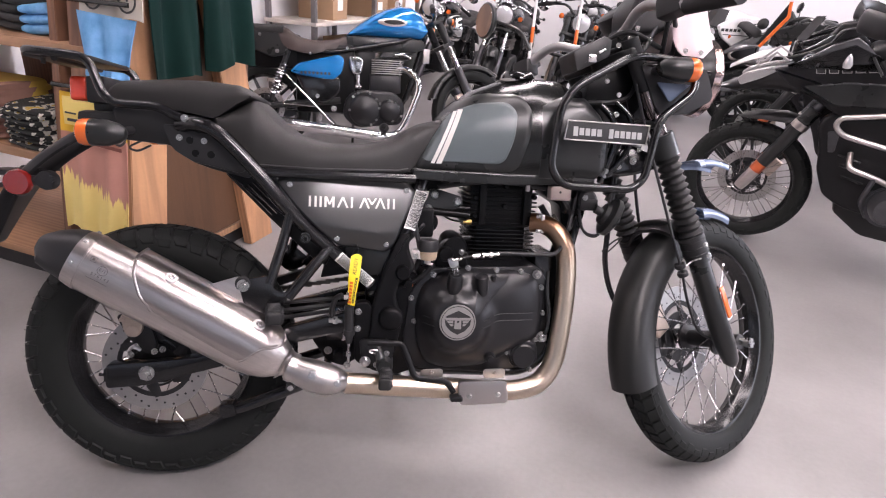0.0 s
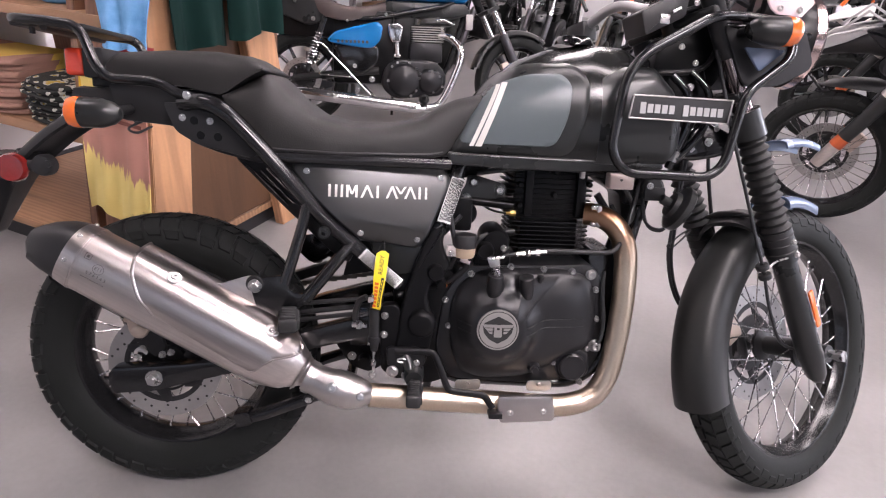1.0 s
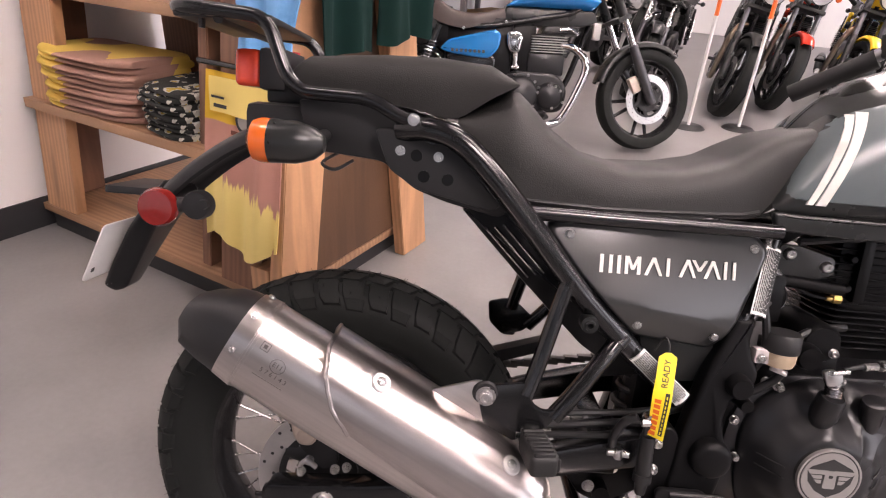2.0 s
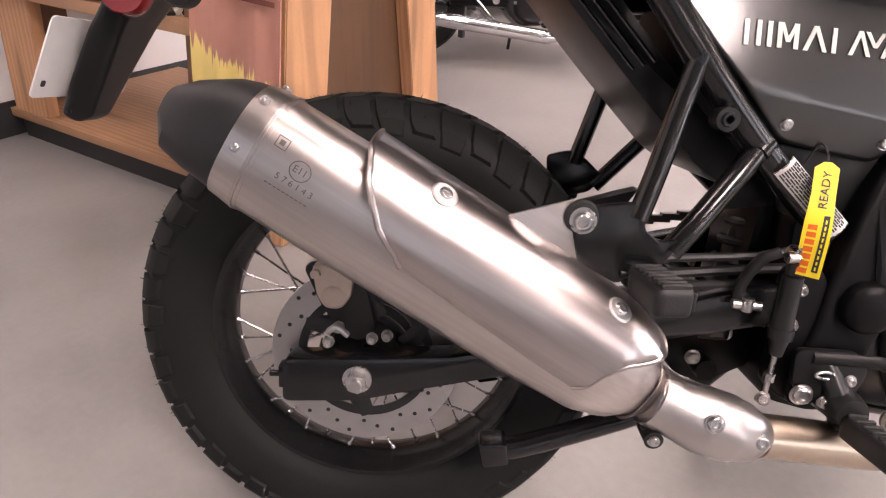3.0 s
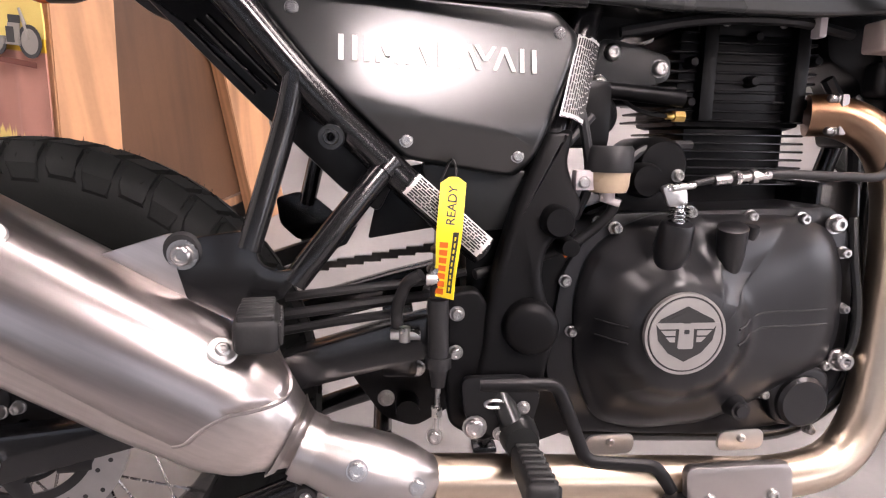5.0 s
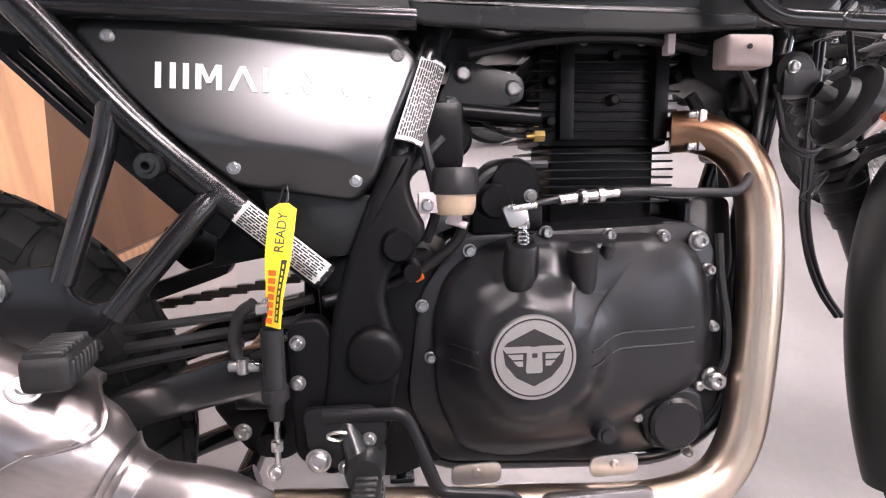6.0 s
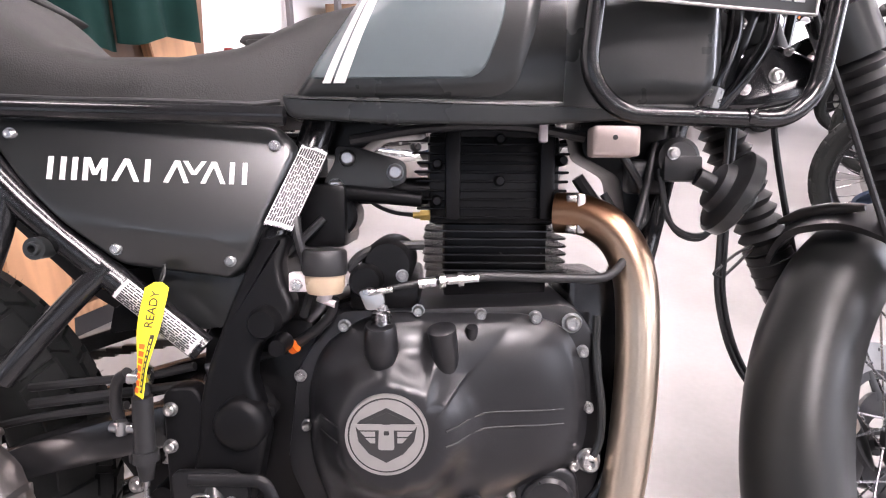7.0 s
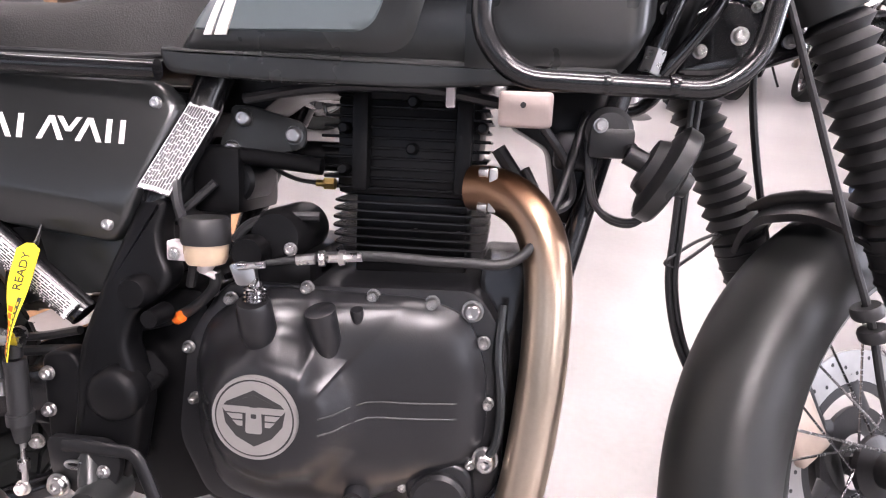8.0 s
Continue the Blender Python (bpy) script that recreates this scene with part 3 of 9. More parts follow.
# end cap
caps = [(-0.378, 0.0515, 0.0575, 0, 0), (-0.400, 0.0505, 0.0545, 0, 0.000), (-0.418, 0.0485, 0.0505, 0.001, -0.003), (-0.4455, 0.0415, 0.0385, 0.002, -0.010), (-0.4610, 0.0300, 0.0190, 0.003, -0.006), (-0.4585, 0.0240, 0.0150, 0.003, -0.006), (-0.42, 0.018, 0.014, 0.003, -0.006)]
part("end_cap", skin([[ex_pt(s, a, hw, hh, yc=yc, nc=nc, p=3.0) for a in RING_A] for s, hw, hh, yc, nc in caps]), MATT_BLACK, body, "matt black end cap", 24)
for s, a in ((-0.378, 52), (-0.378, 2), (-0.378, 100), (-0.378, 170)):
    q = ex_pt(s, radians(a), 0.0545, 0.0605, 0.0016)
    d = (q - (EX_D * s + EX_N * EX_NC + Vector((0, EX_Y, 0)))).normalized()
    bolt(body, *q, 0.0042, 0.003, d, "rivet")


# heat shield: an open shell with a rolled edge
SHIELD_EDGE = [(-3.0, -0.196), (0.0, -0.206), (2.0, -0.218), (7.0, -0.233), (18.0, -0.249), (30.0, -0.262), (60.0, -0.277), (125.0, -0.280)]


def shield_rings(off):
    """Rows from the top of the shield round to its lower rim; the rear edge sweeps forward low down."""
    rings = []
    for i in range(41):
        k = 1 - (1 - i / 40) ** 1.6
        a0 = 125 - 128 * k
        s0 = lerp_list(a0, SHIELD_EDGE)
        s1 = 0.040 + 0.034 * math.sin(math.pi * min(1.0, max(0.0, (k - 0.25) / 0.55))) ** 0.8 - 0.030 * max(0.0, (k - 0.8) / 0.2)
        ring = []
        for j in range(29):
            u = j / 28
            s = s0 + (s1 - s0) * u
            hw, hh = ex_size(s)
            lift = off * min(1.0, 5.0 * k + 0.2, 9.0 * (1 - k) + 0.50)
            ring.append(ex_pt(s, radians(a0 - 9 * u * k ** 4), hw, hh, lift, p=2.6))
        rings.append(ring)
    return rings


def shell(outer, inner):
    """Two sheets closed along their rims."""
    bm = bmesh.new()
    n, m = len(outer), len(outer[0])
    A = [[bm.verts.new(q) for q in r] for r in outer]
    B = [[bm.verts.new(q) for q in r] for r in inner]
    for i in range(n - 1):
        for j in range(m - 1):
            bm.faces.new((A[i][j], A[i + 1][j], A[i + 1][j + 1], A[i][j + 1]))
            bm.faces.new((B[i][j], B[i][j + 1], B[i + 1][j + 1], B[i + 1][j]))
    for j in range(m - 1):
        bm.faces.new((A[0][j], A[0][j + 1], B[0][j + 1], B[0][j]))
        bm.faces.new((A[-1][j], B[-1][j], B[-1][j + 1], A[-1][j + 1]))
    for i in range(n - 1):
        bm.faces.new((A[i][0], B[i][0], B[i + 1][0], A[i + 1][0]))
        bm.faces.new((A[i][-1], A[i + 1][-1], B[i + 1][-1], B[i][-1]))
    bmesh.ops.recalc_face_normals(bm, faces=bm.faces)
    return bm


shield = part("heat_shield", shell(shield_rings(0.0165), shield_rings(0.0125)), SHIELD, body, "brushed steel heat shield", 80)
rim_line = [r[0] for r in shield_rings(0.0158)]
part("rolled_edge", sweep(rim_line[1:], 0.0032, 8), SHIELD, shield)
rim_line = [r[-1] for r in shield_rings(0.0148)]
part("rolled_edge", sweep(rim_line[2:], 0.0026, 8), SHIELD, shield)
for s, a in ((-0.197, 57), (0.006, 57)):
    hw, hh = ex_size(s)
    q = ex_pt(s, radians(a), hw, hh, 0.0162, p=2.6)
    d = (q - (EX_D * s + EX_N * EX_NC + Vector((0, EX_Y, 0)))).normalized()
    part("bolt_washer", moved(lathe([(0.0, 0.0022), (0.0118, 0.0022), (0.0135, 0.0008), (0.0135, -0.002), (0, -0.002)], 28, axis='Z', closed=True), Matrix.Translation(q) @ d.to_track_quat('Z', 'Y').to_matrix().to_4x4()), WASHER, body)
    bolt(body, *(q + d * 0.0018), 0.0068, 0.0030, d, "shield_bolt")
part("silencer_hanger", plate(fillet([(0.140, 0.532), (0.215, 0.556), (0.248, 0.545), (0.252, 0.515), (0.235, 0.470), (0.20, 0.47)], 0.008), -0.192, -0.187, 0.001), STAINLESS, body, "bright steel hanger tab")

# stamped marks on the silencer


def ex_mark(ds, da, w, h):
    s, a = -0.300 + ds, radians(10) + da
    q = ex_pt(s, a, 0.0555, 0.0625, 0.0002)
    e = ex_pt(s, a + 0.05, 0.0555, 0.0625, 0.0002)
    up = (e - q).normalized()
    side = up.cross(EX_D).normalized()
    m = Matrix((EX_D, up, -side)).transposed().to_4x4()
    m.translation = q
    bm = bmesh.new()
    bmesh.ops.create_cube(bm, size=1, matrix=m @ Matrix.Diagonal((w, h, 0.0008, 1)))
    return bm


STAMP = mat("stamped_mark", (0.17, 0.15, 0.14), 0.42, 0.7)
def ex_frame(ds, da, off=0.0003):
    """A flat frame on the silencer's side: along it, round it, outward."""
    s, a = -0.300 + ds, radians(10) + da
    q, e = ex_pt(s, a, 0.0555, 0.0625, off), ex_pt(s, a + 0.05, 0.0555, 0.0625, off)
    up = (e - q).normalized()
    m = Matrix((EX_D, up, EX_D.cross(up))).transposed().to_4x4()
    m.translation = q
    return m


def word(text, size, material, parent, m, name="stamped_word"):
    """Letters in the built-in font, set on a frame."""
    fc = bpy.data.curves.new(name, 'FONT')
    fc.body, fc.size, fc.extrude, fc.align_x, fc.align_y = text, size, 0.0002, 'CENTER', 'CENTER'
    fo = bpy.data.objects.new(name, fc)
    fm = bpy.data.meshes.new_from_object(fo)
    bpy.data.objects.remove(fo)
    fm.materials.clear()
    fm.materials.append(material)
    return again(name, fm, parent, m)


word("E11", 0.0095, STAMP, body, ex_frame(-0.018, 0.02, 0.0006))
word("5 7 6 1 4 3", 0.0088, STAMP, body, ex_frame(-0.0165, -0.155, 0.0006))
ring = []
for i in range(26):
    a0 = 2 * math.pi * i / 26
    c0 = ex_frame(-0.018, 0.02, 0.0004) @ Vector((0.0100 * math.cos(a0), 0.0092 * math.sin(a0), 0))
    ring.append(c0)
part("stamped_ring", sweep(ring + ring[:1], 0.0005, 5, False), STAMP, body)
marks = [ex_mark(-0.044, 0.24 + d, 0.011, 0.0008) for d in (-0.09, 0.09)] + [ex_mark(-0.044 + d, 0.24, 0.0008, 0.011) for d in (-0.0055, 0.0055)] + [ex_mark(-0.044, 0.24, 0.005, 0.005)]
marks += [ex_mark(-0.040 + 0.0045 * i, -0.25, 0.0030, 0.0009) for i in range(10)]
tagged(part("stamped_mark", merge(*marks), STAMP, body), kind="stuff")

# link pipe with its clamp, header and guard
LINK = smooth_path([(0.322, -0.196, 0.351), (0.341, -0.197, 0.342), (0.378, -0.199, 0.328), (0.406, -0.200, 0.320), (0.428, -0.199, 0.315), (0.449, -0.193, 0.310)], 5)
link = part("link_pipe", sweep(LINK, [0.029, 0.031, 0.037, 0.037, 0.032, 0.021], 28), LINK_STEEL, BIKE, "silver exhaust joint cover")
part("pipe_clamp", sweep([(0.324, -0.196, 0.350), (0.338, -0.197, 0.344)], 0.0335, 28), LINK_STEEL, link)
part("clamp_lug", merge(rod((0.318, -0.196, 0.332), (0.329, -0.200, 0.306), 0.0085, 12), rod((0.329, -0.186, 0.307), (0.329, -0.214, 0.305), 0.0105, 14)), MATT_BLACK, link)
bolt(link, 0.329, -0.214, 0.305, 0.006, 0.004)
# main stand folded up under the swingarm
stand_ = part("main_stand", merge(*[sweep(smooth_path([(0.415, s_ * 0.085, 0.292), (0.326, s_ * 0.100, 0.258), (0.209, s_ * 0.105, 0.213), (0.165, s_ * 0.108, 0.205)], 4), 0.0145, 14) for s_ in (-1, 1)], rod((0.40, -0.09, 0.287), (0.40, 0.09, 0.287), 0.012)), TUBE_BLACK, BIKE, "black main stand folded up")
for s_ in (-1, 1):
    part("stand_foot", plate(fillet([(0.150, 0.222), (0.185, 0.226), (0.192, 0.196), (0.158, 0.188)], 0.006), s_ * 0.108 - 0.018, s_ * 0.108 + 0.018, 0.004), TUBE_BLACK, stand_)
bolt(link, 0.379, -0.234, 0.343, 0.0085, 0.004, (0, -1, 0.25))
bolt(link, 0.433, -0.230, 0.322, 0.0075, 0.004, (0, -1, 0.25))
HEAD_PATH = smooth_path([(0.905, -0.055, 0.677), (0.930, -0.066, 0.676), (0.957, -0.080, 0.664), (0.977, -0.092, 0.640), (0.988, -0.101, 0.603), (0.991, -0.108, 0.550), (0.989, -0.115, 0.480), (0.979, -0.123, 0.385), (0.963, -0.130, 0.320), (0.925, -0.138, 0.277), (0.85, -0.146, 0.264), (0.72, -0.158, 0.275), (0.58, -0.172, 0.289), (0.45, -0.190, 0.306)], 6)
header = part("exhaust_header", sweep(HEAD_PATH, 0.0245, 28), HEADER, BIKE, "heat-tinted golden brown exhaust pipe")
part("header_flange", plate(fillet([(0.923, 0.654), (0.932, 0.654), (0.932, 0.700), (0.923, 0.700)], 0.003), -0.088, -0.034, 0.002), LINK_STEEL, header)
bolt(header, 0.920, -0.080, 0.695, 0.0055, 0.008, (-1, 0, 0))
bolt(header, 0.920, -0.080, 0.659, 0.0055, 0.008, (-1, 0, 0))
part("pipe_guard", moved(plate(fillet([(0.716, 0.322), (0.835, 0.324), (0.842, 0.266), (0.722, 0.260)], 0.012), -0.195, -0.182, 0.005), Matrix.Translation((0, 0.0, -0.014))), LINK_STEEL, header, "stainless pipe guard")
bolt(header, 0.745, -0.196, 0.271, 0.006, 0.004)
bolt(header, 0.815, -0.196, 0.275, 0.006, 0.004)

# frame tubes
FT = TUBE_BLACK
frame_ob = part("main_frame", merge(
    sweep(smooth_path([(0.626, -0.068, 0.790), (0.605, -0.088, 0.720), (0.581, -0.112, 0.655), (0.570, -0.116, 0.605), (0.555, -0.120, 0.540)], 5), [0.0185, 0.0185, 0.0180, 0.016, 0.012], 28),
    sweep(smooth_path([(0.652, 0.128, 0.770), (0.628, 0.132, 0.725), (0.590, 0.135, 0.655), (0.545, 0.140, 0.530)], 5), 0.0185, 12),
    plate(fillet([(0.525, 0.565), (0.572, 0.57), (0.588, 0.52), (0.565, 0.40), (0.55, 0.34), (0.50, 0.325), (0.468, 0.345), (0.505, 0.49)], 0.015), 0.125, 0.160, 0.006),
), FT, BIKE, "black steel frame")
lug = plate(fillet([(0.570, 0.655), (0.552, 0.612), (0.536, 0.573), (0.517, 0.514), (0.507, 0.470), (0.505, 0.434), (0.497, 0.390), (0.486, 0.345), (0.500, 0.325), (0.550, 0.335), (0.566, 0.370), (0.574, 0.412), (0.580, 0.440), (0.572, 0.474), (0.563, 0.505), (0.570, 0.535), (0.588, 0.550), (0.605, 0.565), (0.607, 0.581), (0.598, 0.596), (0.591, 0.621), (0.600, 0.655)], 0.010, 4), -0.160, -0.125, 0.009, 4)
for v in lug.verts:
    v.co.y += 0.19 * max(0.0, v.co.z - 0.50)
part("frame_casting", lug, CASTING, frame_ob, "dull black cast frame lug", 50)
part("stand_plate", plate(fillet([(0.466, 0.487), (0.500, 0.492), (0.512, 0.47), (0.506, 0.40), (0.52, 0.35), (0.50, 0.328), (0.470, 0.345)], 0.012), -0.154, -0.128, 0.004, 3), CASTING, frame_ob)
part("pivot_cap", lathe([(0.0, -0.1745), (0.018, -0.1740), (0.0255, -0.1715), (0.0285, -0.166), (0.0295, -0.150), (0.0, -0.150)], 36, (0.553, 0, 0.453), closed=True), CASTING, frame_ob, "", 60)
part("frame_lug", merge(lathe([(0.0, -0.166), (0.014, -0.166), (0.017, -0.160), (0.017, -0.13), (0, -0.13)], 20, (0.578, 0, 0.562), closed=True), lathe([(0.0, -0.160), (0.009, -0.160), (0.011, -0.13), (0, -0.13)], 16, (0.592, 0, 0.535), closed=True)), CASTING, frame_ob)
for bx_, by_, bz_, br_ in ((0.477, -0.160, 0.468, 0.0065), (0.476, -0.160, 0.427, 0.0065), (0.495, -0.178, 0.353, 0.0105), (0.454, -0.178, 0.345, 0.007), (0.521, -0.178, 0.345, 0.006), (0.604, -0.108, 0.489, 0.006)):
    bolt(frame_ob, bx_, by_, bz_, br_, 0.006)
sub = part("subframe", merge(
    sweep(smooth_path([(0.085, -0.135, 0.876), (0.125, -0.155, 0.880), (0.165, -0.163, 0.868), (0.204, -0.165, 0.835), (0.266, -0.165, 0.768), (0.340, -0.160, 0.682), (0.428, -0.143, 0.596), (0.505, -0.136, 0.528)], 5), 0.0158, 14),
    sweep(smooth_path([(0.085, 0.135, 0.876), (0.165, 0.163, 0.868), (0.266, 0.165, 0.768), (0.340, 0.165, 0.682), (0.428, 0.165, 0.596), (0.505, 0.150, 0.528)], 5), 0.0158, 12),
    sweep([(0.245, -0.160, 0.784), (0.38, -0.155, 0.782), (0.60, -0.140, 0.780)], 0.0105, 12),
    sweep([(0.245, 0.160, 0.780), (0.60, 0.140, 0.777)], 0.0125, 10),
    rod((0.13, -0.15, 0.872), (0.13, 0.15, 0.872), 0.011),
    sweep(smooth_path([(0.322, -0.166, 0.690), (0.313, -0.168, 0.652), (0.296, -0.181, 0.590), (0.281, -0.190, 0.540)], 4), 0.0112, 12),
    sweep(smooth_path([(0.405, -0.150, 0.614), (0.385, -0.162, 0.590), (0.345, -0.180, 0.540), (0.320, -0.186, 0.508)], 4), 0.0122, 12),
    sweep([(0.322, 0.166, 0.690), (0.285, 0.175, 0.545)], 0.0125, 10), sweep([(0.405, 0.166, 0.612), (0.32, 0.175, 0.51)], 0.0122, 10),
), FT, BIKE, "black subframe tubes")
part("weld_collar", sweep([(0.3245, -0.1655, 0.700), (0.3225, -0.166, 0.690)], [0.0128, 0.0118], 14), FT, sub)
part("weld_collar", sweep([(0.412, -0.148, 0.620), (0.402, -0.1535, 0.609)], [0.0135, 0.0128], 14), FT, sub)
part("far_hanger", plate(fillet([(0.240, 0.555), (0.275, 0.565), (0.300, 0.555), (0.335, 0.525), (0.312, 0.500), (0.272, 0.490), (0.245, 0.515)], 0.008), 0.170, 0.178, 0.002), FT, sub)
part("far_footpeg", box(0.272, 0.300, 0.182, 0.225, 0.484, 0.508, 0.008, 3), SOFT_RUBBER, sub)
part("frame_boss", lathe([(0.004, -0.184), (0.0065, -0.184), (0.0075, -0.180), (0.0115, -0.180), (0.0115, -0.160), (0.004, -0.160)], 20, (0.356, 0, 0.642), closed=True), SATIN_BLACK, sub)
foot_plate = part("footrest_hanger", plate(fillet([(0.212, 0.548), (0.275, 0.558), (0.287, 0.552), (0.290, 0.529), (0.306, 0.520), (0.330, 0.524), (0.312, 0.495), (0.295, 0.490), (0.269, 0.472), (0.226, 0.494)], 0.006), -0.195, -0.187, 0.002), TUBE_BLACK, BIKE, "black pillion footrest hanger plate")
part("hanger_washer", lathe([(0.004, -0.2), (0.0135, -0.2), (0.0135, -0.193), (0.004, -0.193)], 24, (0.226, 0, 0.537), closed=True), STEEL, foot_plate)
part("hanger_grommet", lathe([(0.004, -0.198), (0.015, -0.198), (0.0175, -0.194), (0.004, -0.194)], 24, (0.225, 0, 0.540), closed=True), SOFT_RUBBER, foot_plate)
bolt(foot_plate, 0.226, -0.200, 0.537, 0.0095, 0.008)


def footpeg(name, base, direction, length, w, h, label):
    """A ribbed rubber footpeg, folded out along its direction."""
    d = Vector(direction).normalized()
    side = d.cross(Vector((0, 0, 1))).normalized()
    up = side.cross(d)
    m = Matrix((side, d, up)).transposed().to_4x4()
    m.translation = base
    ob = part(name, moved(box(-w / 2, w / 2, 0.0, length, -h / 2, h / 2, min(w, h) * 0.30, 4), m), SOFT_RUBBER, BIKE, label)
    for i in range(7):
        y = length * (i + 0.6) / 7.2
        part("rib", moved(box(-w / 2 + 0.004, w / 2 - 0.004, y - 0.0026, y + 0.0026, h / 2 - 0.003, h / 2 + 0.0035, 0.0015, 1), m), SOFT_RUBBER, ob)
        part("rib", moved(box(-w / 2 - 0.0025, -w / 2 + 0.002, y - 0.0026, y + 0.0026, -h / 2 + 0.007, h / 2 - 0.005, 0.0012, 1), m), SOFT_RUBBER, ob)
    part("peg_bracket", moved(merge(box(-w * 0.35, w * 0.35, -0.025, 0.006, -h * 0.4, h * 0.4, 0.004), rod((-w * 0.5, -0.015, 0), (w * 0.5, -0.015, 0), 0.0055)), m), SATIN_BLACK, ob)
    return ob


footpeg("pillion_footpeg", (0.292, -0.205, 0.482), (0.16, -1, 0.0), 0.066, 0.037, 0.030, "black ribbed rubber pillion footpeg")
footpeg("rider_footpeg", (0.543, -0.198, 0.330), (-0.05, -1, 0.12), 0.090, 0.029, 0.027, "black ribbed rubber footpeg")
part("peg_mount", merge(lathe([(0.0, -0.200), (0.017, -0.200), (0.020, -0.188), (0.022, -0.15), (0, -0.15)], 20, (0.540, 0, 0.345), closed=True), rod((0.540, -0.19, 0.340), (0.52, -0.16, 0.39), 0.012)), SATIN_BLACK, BIKE)
part("return_spring", sweep([(0.515 + 0.010 * math.cos(t), -0.178, 0.378 + 0.004 * math.sin(t) - 0.0 * t) for t in np.linspace(0, 5.2, 18)], 0.0018, 6), STEEL, BIKE)
# brake pedal and rear master cylinder
part("brake_pedal", merge(
    sweep(bent([(0.500, -0.172, 0.396), (0.580, -0.174, 0.396), (0.592, -0.175, 0.368), (0.604, -0.176, 0.336), (0.614, -0.178, 0.311), (0.690, -0.182, 0.305), (0.708, -0.184, 0.276)], 0.012), 0.0072, 12, flat=0.7),
    box(0.698, 0.728, -0.206, -0.170, 0.261, 0.274, 0.004),
    plate(fillet([(0.480, 0.405), (0.550, 0.405), (0.565, 0.385), (0.555, 0.35), (0.52, 0.335), (0.485, 0.36)], 0.012), -0.174, -0.164, 0.003)), COWL_BLACK, BIKE, "black rear brake pedal")
bolt(BIKE, 0.545, -0.176, 0.372, 0.006, 0.004)
master = part("rear_master_cylinder", merge(rod((0.456, -0.176, 0.488), (0.457, -0.176, 0.428), 0.0105, 14), rod((0.457, -0.176, 0.430), (0.457, -0.176, 0.418), 0.013, 14), rod((0.457, -0.176, 0.418), (0.457, -0.176, 0.398), 0.010, 14, 0.007), rod((0.456, -0.176, 0.49), (0.456, -0.176, 0.505), 0.008, 12)), MATT_BLACK, BIKE, "black rear brake master cylinder")
part("push_rod", merge(rod((0.457, -0.176, 0.40), (0.456, -0.176, 0.352), 0.003), rod((0.456, -0.176, 0.376), (0.456, -0.176, 0.366), 0.006, 6)), STEEL, master)
part("banjo_union", merge(rod((0.444, -0.178, 0.508), (0.468, -0.178, 0.508), 0.006), lathe([(0, -0.181), (0.008, -0.181), (0.008, -0.165), (0, -0.165)], 12, (0.456, 0, 0.512), closed=True)), STEEL, master)
part("brake_hose", sweep(smooth_path([(0.440, -0.172, 0.512), (0.425, -0.165, 0.500), (0.416, -0.155, 0.470), (0.418, -0.150, 0.448)]), 0.0062, 10), MATT_BLACK, BIKE)
part("hose_clip", merge(rod((0.410, -0.155, 0.446), (0.440, -0.158, 0.446), 0.0055), rod((0.424, -0.160, 0.440), (0.424, -0.160, 0.455), 0.006)), STEEL, BIKE)

# engine --------------------------------------------------------------
crank = part("crankcase", merge(
    plate(fillet([(0.60, 0.50), (0.645, 0.565), (0.92, 0.575), (0.955, 0.52), (0.955, 0.36), (0.92, 0.31), (0.80, 0.295), (0.62, 0.305), (0.585, 0.38)], 0.02), -0.105, 0.12, 0.008),
    plate(fillet([(0.62, 0.56), (0.70, 0.60), (0.74, 0.60), (0.74, 0.55)], 0.01), -0.07, 0.08, 0.006)), CASE_BLACK, BIKE, "black engine crankcase")
COV = fillet([(0.618, 0.470), (0.632, 0.520), (0.668, 0.548), (0.700, 0.560), (0.757, 0.560), (0.860, 0.560), (0.905, 0.545), (0.924, 0.500), (0.930, 0.430), (0.920, 0.388), (0.880, 0.368), (0.827, 0.342), (0.781, 0.322), (0.697, 0.316), (0.646, 0.330), (0.622, 0.390)], 0.02, 6)


def cover_height(x, z, k):
    """How far the clutch cover stands out at (x, z); k runs from the middle (0) to the rim (1)."""
    h = 0.014 + 0.030 * (1 - k ** 3.2) ** 0.8
    d = math.hypot(x - 0.715, (z - 0.440) * 1.02)
    t = min(1.0, max(0.0, (0.092 - d) / 0.036))
    h += 0.028 * t * t * (3 - 2 * t)
    for bx0, lean_, r0, zlow in ((0.702, 0.0, 0.019, 0.490), (0.772, 0.10, 0.0165, 0.470), (0.803, 0.05, 0.008, 0.525)):
        u = min(1.0, max(0.0, (z - zlow) / 0.045))
        wv = r0 * (0.55 + 0.45 * u)
        h += (0.011 if r0 > 0.01 else 0.007) * u * math.exp(-((x - bx0 + lean_ * (0.54 - z)) / wv) ** 4)
    if x > 0.80:
        h -= 0.012 * min(1.0, (x - 0.80) / 0.12) * (1 - k)
    return h


